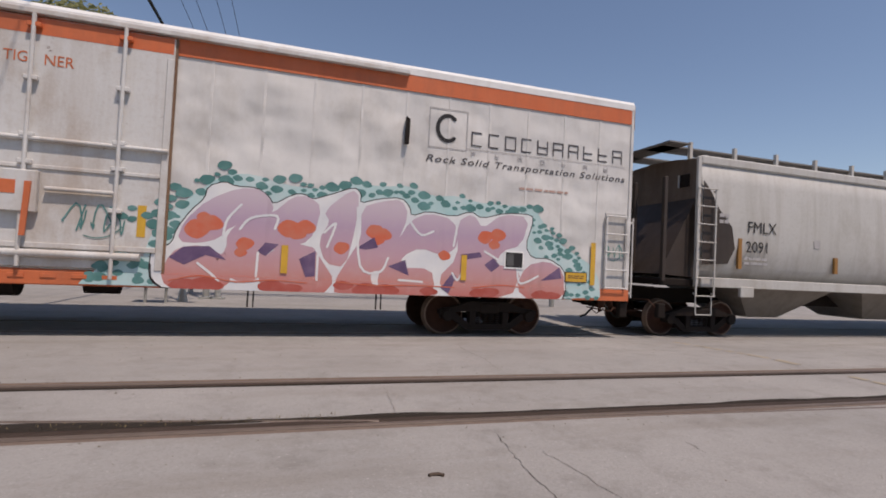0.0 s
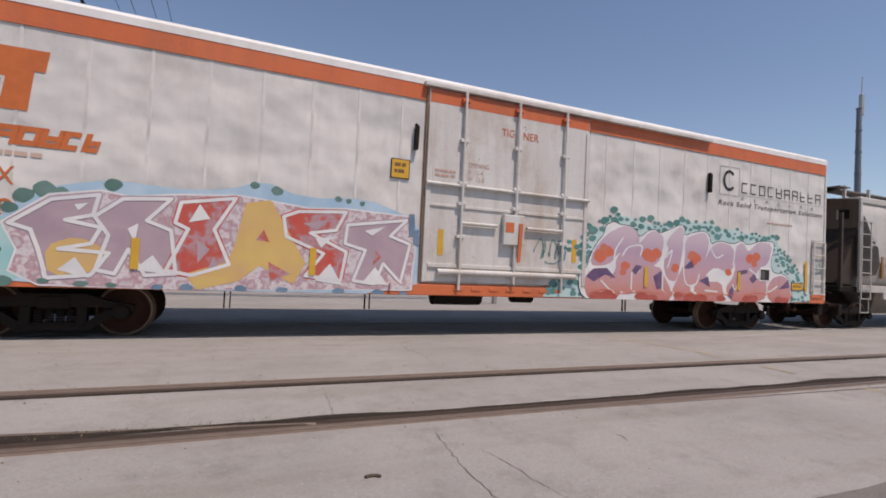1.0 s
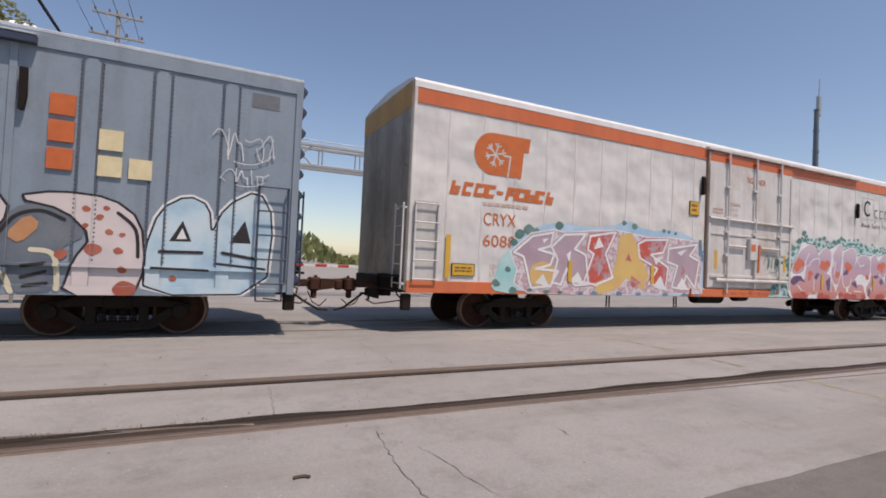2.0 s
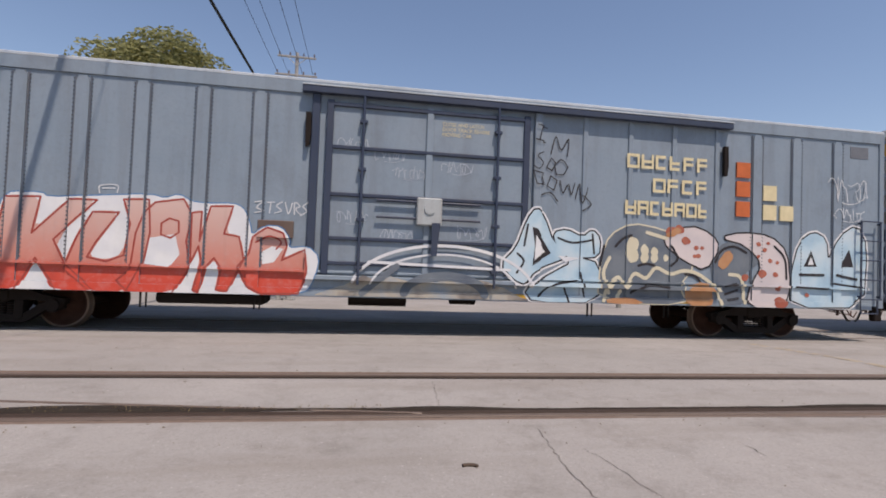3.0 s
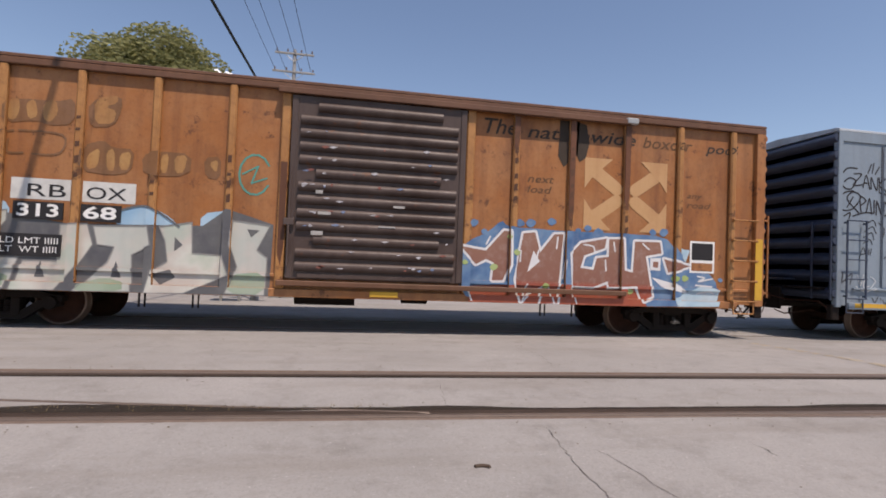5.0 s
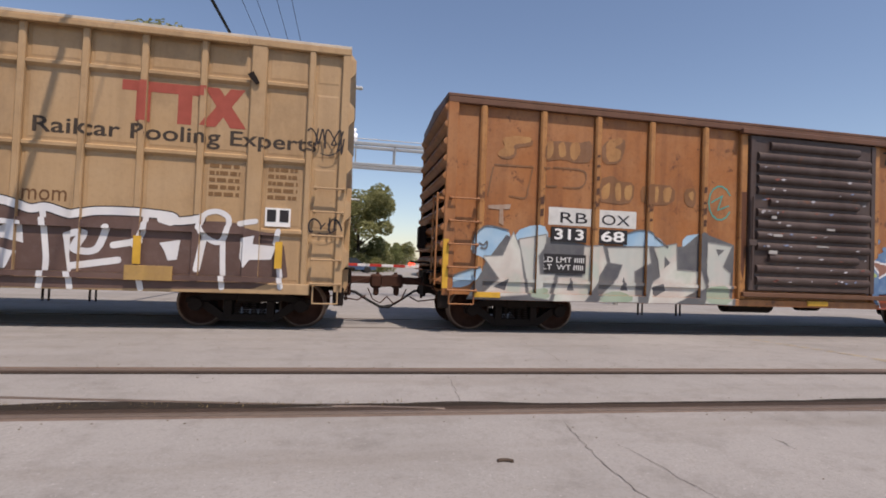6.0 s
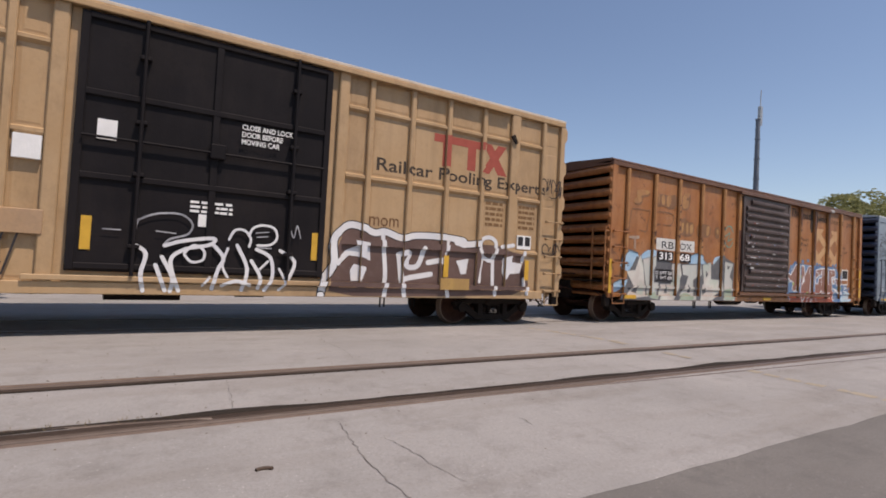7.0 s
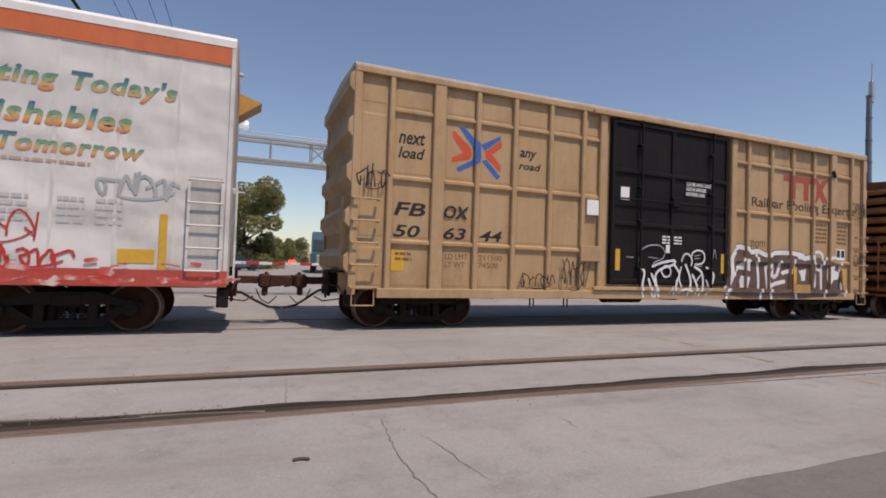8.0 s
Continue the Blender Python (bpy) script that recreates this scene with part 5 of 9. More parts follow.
    for X, lo, hi in ((-42.35, 2.1, 4.2), (-41.2, 2.5, 4.22), (-43.47, 3.4, 4.2), (-47.66, 1.2, 3.0)):
        part("bare_rust", Build().slab([(u(X) - 0.05, lo + 0.2), (u(X) + 0.01, lo), (u(X) + 0.05, lo + 0.35), (u(X) + 0.056, hi), (u(X) - 0.056, hi)], SIDE - 0.0035, SIDE + 0.02), paint("bare_rust_paint", (0.15, 0.06, 0.03), (0.1, 0.04, 0.022), (0.06, 0.025, 0.015), 0.5, 0.3, 0.8), car)
    part("stain", Build().slab([(u(-42.62), 3.5), (u(-42.5), 3.3), (u(-42.22), 3.55), (u(-42.2), 4.2), (u(-42.6), 4.2)], y - 0.002, y), stain, car, "dark rust stain")
    peeled = paint("peeled_rust", (0.09, 0.04, 0.022), (0.13, 0.06, 0.03), (0.05, 0.02, 0.012), 0.4, 0.3, 0.8)
    for X, lo, n in ((-43.47, 2.55, 6), (-42.35, 2.2, 7), (-41.2, 1.3, 5), (-40.04, 1.2, 3), (-52.03, 1.5, 5), (-50.9, 2.5, 5), (-49.75, 1.3, 6), (-48.55, 2.2, 4)):
        for k in range(n):
            z = lo + k * 0.24 + rnd.uniform(-0.05, 0.05)
            h = rnd.uniform(0.05, 0.16)
            part("peeled_patch", Build().slab([(u(X) - 0.035, z), (u(X) + 0.03, z + 0.01), (u(X) + 0.034, z + h), (u(X) - 0.03, z + h * 0.9)], SIDE - 0.005, SIDE + 0.02), peeled, car)
    for s in (-1, 1):
        corrugated_end(car, s * (half - 0.05), s, 0.8, 4.3, 11, 0.11, rust, "rusty corrugated end wall", True)
        part("end_cap", Build().add([(s * (half - 0.04), SIDE, 4.3), (s * (half - 0.04), -SIDE, 4.3), (s * (half - 0.04), 0, 4.56), (s * (half + 0.02), SIDE, 4.3), (s * (half + 0.02), -SIDE, 4.3), (s * (half + 0.02), 0, 4.56)], [(0, 1, 2), (3, 5, 4), (0, 2, 5, 3), (2, 1, 4, 5), (1, 0, 3, 4)]), dark_roof, car)
    ladder(car, -half + 0.1, -half + 0.62, 0.82, 2.5, 5, rust, rails=False, stirrup=0.25)
    ladder(car, half - 0.74, half - 0.22, 0.82, 2.46, 5, ochre, rails=False, stirrup=0.25)
    part("end_reflector", Build().box(-half - 0.003, -half + 0.1, SIDE - 0.004, SIDE - 0.001, 0.85, 1.75), YELLOW, car, "yellow corner strip")
    part("end_reflector", Build().box(half - 0.2, half - 0.04, SIDE - 0.004, SIDE - 0.001, 0.85, 2.1), YELLOW, car, "yellow corner strip")
    for s in (-1, 1):
        ladder_end(car, s * (half + 0.13), rust)
        x = s * (half + 0.14)
        part("hand_rail", Build().pipe([(x - s * 0.12, SIDE + 0.7, 1.55), (x, SIDE + 0.7, 1.55), (x, 1.2, 1.55), (x - s * 0.12, 1.2, 1.55)], 0.016, 6), rust, car)
        part("hand_rail", Build().pipe([(x - s * 0.12, SIDE + 0.7, 1.15), (x, SIDE + 0.7, 1.15), (x, 1.2, 1.15), (x - s * 0.12, 1.2, 1.15)], 0.016, 6), rust, car)
        part("brake_step", Build().box(*sorted((s * (half + 0.02), s * (half + 0.34))), -0.45, 0.45, 1.28, 1.32, 0.008), IRON, car)
        part("brake_gear_box", Build().box(*sorted((s * (half + 0.02), s * (half + 0.2))), 0.3, 0.65, 1.6, 2.1, 0.03), IRON, car)
    # inspection stencil
    part("plate", Build().box(u(-39.75), u(-39.2), y - 0.006, y, 1.36, 2.0), WHITEPAINT, car, "white-bordered brown inspection plate")
    for z in (1.4, 1.62):
        part("plate_mark", Build().box(u(-39.71), u(-39.24), y - 0.01, y - 0.005, z, z + 0.16 if z < 1.5 else z + 0.34), rust if z < 1.5 else BLACKPAINT, car)
    for X in (-46.1, -53.3):
        part("ledge_plate", Build().box(u(X), u(X) + 0.5, SIDE - 0.03, SIDE - 0.006, 0.7, 0.8, 0.005), YELLOW, car)
    b = Build()
    for i in range(14):
        stroke(b, arc(u(-48.15), 2.75, 0.26, 0.35 - 0.0 * i, 30, 330, 12), 0.035, y)
        break
    stroke(b, [(u(-48.35), 2.75), (u(-48.1), 2.9), (u(-48.2), 2.6), (u(-47.95), 2.7)], 0.03, y)
    part("graffiti", b, plain("teal_marker", (0.1, 0.3, 0.25), 0.6), car, "round teal tag")
    underframe(car, half, 0.74, (u(-52.3), u(-39.82)))
    trucks(car, (u(-52.3), u(-39.82)))
    draw_gear(car, half)
    return car, u, y


# -- the grey-blue boxcar --
def blue_boxcar():
    car, xc = new_car("boxcar", -36.35, -16.66, "faded grey-blue riveted boxcar with graffiti and a ribbed plug door")
    half = (36.35 - 16.66) / 2
    u = lambda X: X - xc
    blue = paint("grey_blue_paint", (0.205, 0.255, 0.305), (0.25, 0.295, 0.34), (0.12, 0.12, 0.13), 0.3, 0.0, 0.5)
    deep = paint("dark_blue_paint", (0.03, 0.042, 0.075), (0.048, 0.062, 0.095), (0.05, 0.05, 0.06), 0.3, 0.0, 0.45)
    # Shade of the rivet rows and post edges, put into a darker blue.
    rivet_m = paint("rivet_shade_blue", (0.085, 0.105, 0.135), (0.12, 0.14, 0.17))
    pale = paint("pale_roof_edge", (0.42, 0.46, 0.5), (0.5, 0.53, 0.55), (0.2, 0.2, 0.2), 0.3)
    inner = SIDE + 0.03
    part("body", Build().box(-half + 0.05, half - 0.05, inner, -inner, 0.8, 4.5), blue, car)
    roof(car, half, 4.56, 0.14, pale, 17, "pale blue-grey sheet roof")
    for y0, y1 in ((SIDE - 0.01, SIDE + 0.05), (-SIDE - 0.05, -SIDE + 0.01)):
        part("side_sill", Build().box(-half + 0.3, half - 0.3, y0, y1, 0.72, 0.86, 0.008), blue, car)
        part("top_plate", Build().box(-half, half, y0 + 0.012, y1, 4.3, 4.52, 0.006), blue, car)
    part("side_ledge", Build().box(-half + 0.4, half - 0.4, SIDE - 0.03, SIDE + 0.04, 1.14, 1.18, 0.006), blue, car)
    corner_post(car, -half, -half + 0.12, 0.76, 4.5, blue)
    corner_post(car, half - 0.12, half, 0.76, 4.5, blue)
    left, right = (-35.09, -34.2, -33.3, -32.38, -31.46, -30.5, -29.57), (-19.75, -18.82, -17.82)
    for X in left + right:
        p = part("side_post", Build().slab([(u(X) - 0.1, 1.2), (u(X) + 0.1, 1.2), (u(X) + 0.1, 4.18), (u(X) + 0.06, 4.27), (u(X) - 0.06, 4.27), (u(X) - 0.1, 4.18)], SIDE + 0.005, SIDE + 0.04), blue, car)
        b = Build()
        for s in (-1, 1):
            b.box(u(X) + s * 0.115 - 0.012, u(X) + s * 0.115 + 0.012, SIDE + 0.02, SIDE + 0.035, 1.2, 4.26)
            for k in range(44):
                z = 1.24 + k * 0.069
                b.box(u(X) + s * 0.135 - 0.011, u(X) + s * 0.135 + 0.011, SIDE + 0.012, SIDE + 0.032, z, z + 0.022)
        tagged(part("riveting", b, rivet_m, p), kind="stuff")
    posts(car, [u(X) for X in (-23.53, -22.58, -21.64, -20.68)], 0.1, 1.18, 4.32, 0.04, blue, "flat_post", 0.01)
    # door in its frame
    d0, d1 = u(-28.42), u(-24.68)
    door = part("door", Build().box(d0, d1, SIDE - 0.01, SIDE + 0.05, 1.12, 4.2, 0.006), blue, car, "grey-blue plug door with dark bars and tags")
    for x in (d0 + 0.05, u(-26.58), d1 - 0.05):
        part("door_stile", Build().box(x - 0.06, x + 0.06, SIDE - 0.05, SIDE - 0.01, 1.12, 4.22, 0.008), deep if abs(x - u(-26.58)) > 0.1 else blue, door)
    for z in (1.32, 1.76, 2.54, 3.38, 4.14):
        part("door_rib", Build().box(d0 + 0.1, d1 - 0.1, SIDE - 0.055, SIDE - 0.01, z - 0.035, z + 0.035, 0.012), deep, door)
    for X in (-27.78, -25.3):
        part("lock_bar", Build().rod((u(X), SIDE - 0.09, 0.95), (u(X), SIDE - 0.09, 4.36), 0.026), deep, door)
        for z in (1.25, 2.1, 3.0, 3.85):
            part("bracket", Build().box(u(X) - 0.07, u(X) + 0.07, SIDE - 0.11, SIDE - 0.02, z - 0.03, z + 0.03, 0.008), deep, door)
    for z in (2.72, 2.42):
        part("handle_rod", Build().rod((u(-27.5), SIDE - 0.08, z - 0.25), (u(-25.6), SIDE - 0.08, z - 0.25), 0.022), deep, door)
    part("lock_box", Build().box(u(-26.78), u(-26.32), SIDE - 0.14, SIDE - 0.05, 2.05, 2.55, 0.02).rod((u(-26.55), SIDE - 0.16, 2.35), (u(-26.55), SIDE - 0.14, 2.35), 0.1), paint("lock_box_grey", (0.38, 0.4, 0.4)), door)
    part("lock_lever", Build().slab([(u(-26.5), 1.5), (u(-26.4), 1.5), (u(-26.35), 2.1), (u(-26.5), 2.1)], SIDE - 0.17, SIDE - 0.14), deep, door)
    part("door_track", Build().box(u(-28.86), u(-20.42), SIDE - 0.12, SIDE, 4.30, 4.42, 0.01), deep, car)
    part("door_track_cap", Build().box(u(-28.86), u(-20.42), SIDE - 0.13, SIDE + 0.02, 4.42, 4.445, 0.004), pale, car)
    part("door_sill", Build().box(u(-28.6), u(-20.6), SIDE - 0.1, SIDE, 1.02, 1.1, 0.01), blue, car)
    for X in (-28.62, -24.5):
        part("door_post", Build().box(u(X) - 0.07, u(X) + 0.07, SIDE - 0.04, SIDE + 0.04, 1.05, 4.3, 0.01), deep if X < -28 else blue, car)
    for X in (-28.75, -20.55):
        part("track_stop", Build().slab([(u(X) - 0.03, 3.35), (u(X) + 0.03, 3.35), (u(X) + 0.06, 3.55), (u(X) + 0.05, 3.95), (u(X) - 0.04, 3.95)], SIDE - 0.08, SIDE - 0.01), IRON, car)
    w = WHITEPAINT
    lettering("SP", u(-34.92), u(-34.6), 2.32, 2.55, inner - 0.004, w, car, 0, 0.01)
    lettering("6916", u(-34.93), u(-34.36), 1.97, 2.2, inner - 0.004, w, car, 0, 0.01)
    lettering("75", u(-34.05), u(-33.7), 1.96, 2.18, inner - 0.004, w, car, 0, 0.01)
    part("stencil_patch", Build().box(u(-35.13), u(-34.35), inner - 0.006, inner, 1.19, 1.48), plain("stencil_blue", (0.03, 0.12, 0.4), 0.5), car, "bright blue stencil patch")
    lettering("LD LMT\nLT WT", u(-34.95), u(-34.5), 1.23, 1.45, inner - 0.01, w, car)
    cream = plain("cream_lettering", (0.68, 0.58, 0.36), 0.6)
    for n, a, e, z0, z1, sd in ((6, -22.66, -20.84, 3.4, 3.68, 2), (4, -22.1, -20.84, 2.94, 3.22, 3), (7, -22.68, -20.84, 2.48, 2.76, 4)):
        bars(n, u(a), u(e), z0, z1, SIDE - 0.004, cream, car, sd, weight=0.2)
    orange, sq = plain("logo_orange", (0.55, 0.14, 0.05), 0.6), 0.31
    for X, z, m in ((-20.24, 3.36, orange), (-20.24, 2.97, orange), (-20.24, 2.56, orange), (-19.62, 2.92, cream), (-19.62, 2.52, cream), (-19.22, 2.52, cream)):
        part("logo", Build().box(u(X), u(X) + sq, SIDE - 0.006, SIDE + 0.04, z, z + sq), m, car, "square logo block")
    part("placard", Build().box(u(-17.5), u(-17.05), inner - 0.006, inner, 3.95, 4.2), plain("grey_placard", (0.16, 0.17, 0.19), 0.6), car)
    part("placard_board", Build().box(u(-29.52), u(-28.92), SIDE - 0.03, inner, 1.72, 2.02, 0.01), paint("board_brown", (0.11, 0.07, 0.055)), car, "small brown placard board")
    lettering("CLOSE AND LATCH\nDOOR TRACK BEFORE\nMOVING CAR", u(-26.35), u(-25.45), 3.72, 3.98, SIDE - 0.016, cream, door)
    chalky = plain("chalky_blue_white", (0.42, 0.46, 0.52), 0.7)
    for i, (a, z) in enumerate(((-28.2, 3.5), (-27.55, 3.35), (-26.3, 3.2), (-28.2, 2.2), (-27.4, 1.9), (-26.0, 2.0), (-27.2, 3.05))):
        tag(door, u(a), u(a) + 0.55, z - 0.16, z + 0.06, SIDE - 0.014, chalky, 40 + i, 0.012, 5)
    for X in (-35.9, -32.6, -29.5, -25.0, -21.5):
        part("reflector", Build().box(u(X), u(X) + (0.9 if X < -35 else 0.55), SIDE - 0.014, SIDE - 0.011, 0.76, 0.85), YELLOW, car, "yellow reflective strip")
    for s in (-1, 1):
        corrugated_end(car, s * (half - 0.05), s, 0.8, 4.5, 10, 0.13, deep, "dark blue corrugated end wall", True)
        part("brake_platform", Build().box(*sorted((s * half, s * (half + 0.32))), -0.6, 0.6, 1.3, 1.34), deep, car)
    for x0 in (-half + 0.16, half - 0.66):
        ladder(car, x0, x0 + 0.48, 0.95, 2.6, 5, deep, y=SIDE - 0.02, stirrup=0.3)
    ladder_end(car, -half - 0.1, deep)
    ladder_end(car, half + 0.1, deep)
    underframe(car, half, 0.78, (u(-33.78), u(-19.31)))
    part("tank", Build().box(u(-31.2), u(-29.4), SIDE + 0.25, SIDE + 0.9, 0.52, 0.72, 0.05), IRON, car)
    trucks(car, (u(-33.78), u(-19.31)))
    draw_gear(car, half)
    return car, u, inner


def ladder_end(car, x, material):
    """A ladder at the corner of an end wall."""
    s = 1 if x > 0 else -1
    b = Build()
    for y in (SIDE + 0.06, SIDE + 0.5):
        b.box(x - 0.015, x + 0.015, y - 0.02, y + 0.02, 0.9, 2.6, 0.004)
        for z in (1.0, 2.5):
            b.box(*sorted((x, x - s * 0.14)), y - 0.02, y + 0.02, z - 0.02, z + 0.02)
    ld = part("ladder", b, material, car)
    rung = Build().rod((x, SIDE + 0.04, 0), (x, SIDE + 0.52, 0), 0.013, n=8).mesh("rung", material)
    for i in range(5):
        part("rung", rung, material, ld, at=(0, 0, 1.0 + i * 0.38))


def tag(car, x0, x1, z0, z1, y, material, seed, width=0.02, n=None, label="quick scrawled tag"):
    """A scrawled spray tag: loops and slashes of one line."""
    rnd, b = random.Random(seed), Build()
    n = n or max(3, int((x1 - x0) / max(0.12, (z1 - z0) * 0.4)))
    h, m = z1 - z0, n * 12
    amp, ph, k1, k2 = (x1 - x0) / n * 0.55, rnd.uniform(0, 6), rnd.uniform(0.85, 1.1), rnd.uniform(1.4, 2.3)
    pts = []
    for i in range(m + 1):
        t = i / m
        a = 2 * math.pi * n * t * k1 + ph
        pts.append((x0 + (x1 - x0) * t + amp * math.sin(a) * (0.5 + 0.5 * math.sin(a * 0.37)), z0 + h * (0.5 + 0.34 * math.cos(a) + 0.16 * math.sin(a * k2))))
    cut = rnd.randrange(m // 3, 2 * m // 3)
    stroke(b, pts[:cut], width, y)
    stroke(b, pts[cut + 3:], width, y)
    for _ in range(max(2, n // 2)):
        x = rnd.uniform(x0, x1)
        stroke(b, [(x, z0 + h * rnd.uniform(0, 0.3)), (x + h * rnd.uniform(-0.1, 0.25), z1 + h * rnd.uniform(-0.2, 0.15))], width, y)
    stroke(b, arc((x0 + x1) / 2, z1, (x1 - x0) * 0.6, h * 1.1, 250, 320, 8), width * 0.8, y)
    return tagged(part("graffiti_tag", b, material, car, label), kind="stuff")


# -- the white insulated boxcars --
def white_boxcar(x_left, x_right, number, label):
    car, xc = new_car("boxcar", x_left, x_right, label)
    half = (x_right - x_left) / 2
    white = paint("white_reefer_paint", (0.61, 0.59, 0.57), (0.55, 0.53, 0.51), (0.33, 0.28, 0.23), 0.16, 0.0, 0.4, wave=0.85, grime=0.25)
    gloss = paint("white_roof_paint", (0.72, 0.71, 0.70), (0.66, 0.64, 0.62), (0.4, 0.35, 0.3), 0.2, 0.0, 0.3)
    orange = paint("orange_stripe_paint", (0.56, 0.13, 0.045), (0.58, 0.17, 0.075), (0.25, 0.09, 0.05), 0.25, 0.03, 0.45)
    inner = SIDE + 0.02
    part("body", Build().box(-half + 0.02, half - 0.02, inner, -inner, 0.86, 4.95), white, car)
    b = Build().extrude_x([(SIDE - 0.01, 4.9), (SIDE - 0.01, 5.02), (SIDE + 0.05, 5.09), (SIDE + 0.4, 5.16), (0, 5.24), (-SIDE - 0.4, 5.16), (-SIDE - 0.05, 5.09), (-SIDE + 0.01, 5.02), (-SIDE + 0.01, 4.9)], -half, half)
    part("roof", b, gloss, car, "glossy white rounded roof")
    for y0, y1 in ((SIDE - 0.002, inner), (-inner, -SIDE + 0.002)):
        part("stripe", Build().box(-half + 0.01, half - 0.01, y0, y1, 4.60, 4.90), orange, car, "orange stripe along the roof edge")
        part("side_sill", Build().box(-half, half, y0 - 0.005 if y0 < 0 else y0, y1 if y0 < 0 else y1 + 0.005, 0.83, 1.07, 0.004), orange, car, "orange side sill")
    for X in (-half, half - 0.07):
        part("corner_post", Build().box(X, X + 0.07, SIDE - 0.006, SIDE + 0.06, 0.9, 4.9, 0.008), white, car)
    seam = Build().box(-0.022, 0.022, SIDE + 0.013, inner + 0.004, 1.07, 4.6).mesh("panel_seam", white)
    n = int(2 * half / 0.82)
    for i in range(1, n):
        x = -half + 2 * half * i / n
        part("panel_seam", seam, white, car, at=(x, 0, 0))
    for s in (-1, 1):
        # The end wall's shade is put into its paint, together with real grime.
        part("end_wall", Build().box(*sorted((s * (half - 0.03), s * (half + 0.03))), SIDE + 0.02, -SIDE - 0.02, 0.86, 5.05, 0.02), paint("shaded_grimy_end_paint", (0.4, 0.36, 0.31), (0.32, 0.28, 0.23), (0.14, 0.1, 0.07), 0.5, 0.1, 0.6, grime=0.5), car, "smooth grimy white end wall, darkened as if in shade")
        part("end_stripe", Build().box(*sorted((s * (half + 0.03), s * (half + 0.036))), SIDE + 0.03, -SIDE - 0.03, 4.5, 5.0), paint("amber_paint", (0.52, 0.26, 0.05), (0.56, 0.32, 0.1)), car, "amber stripe on the end wall")
        part("end_beam", Build().box(*sorted((s * (half + 0.02), s * (half + 0.1))), SIDE + 0.1, -SIDE - 0.1, 0.82, 1.1, 0.02), IRON, car)
        x = s * (half + 0.1)
        ladder_end(car, x, white)
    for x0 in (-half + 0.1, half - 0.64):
        # Flat plate behind the ladder, a little greyer than the side.
        part("ladder_backing", Build().box(x0 + 0.02, x0 + 0.52, SIDE - 0.003, SIDE + 0.03, 1.08, 2.66), paint("ladder_backing_grey", (0.5, 0.48, 0.46)), car)
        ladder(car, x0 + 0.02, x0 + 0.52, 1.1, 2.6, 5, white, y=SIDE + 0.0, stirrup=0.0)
    return car, xc, half, white, orange, inner


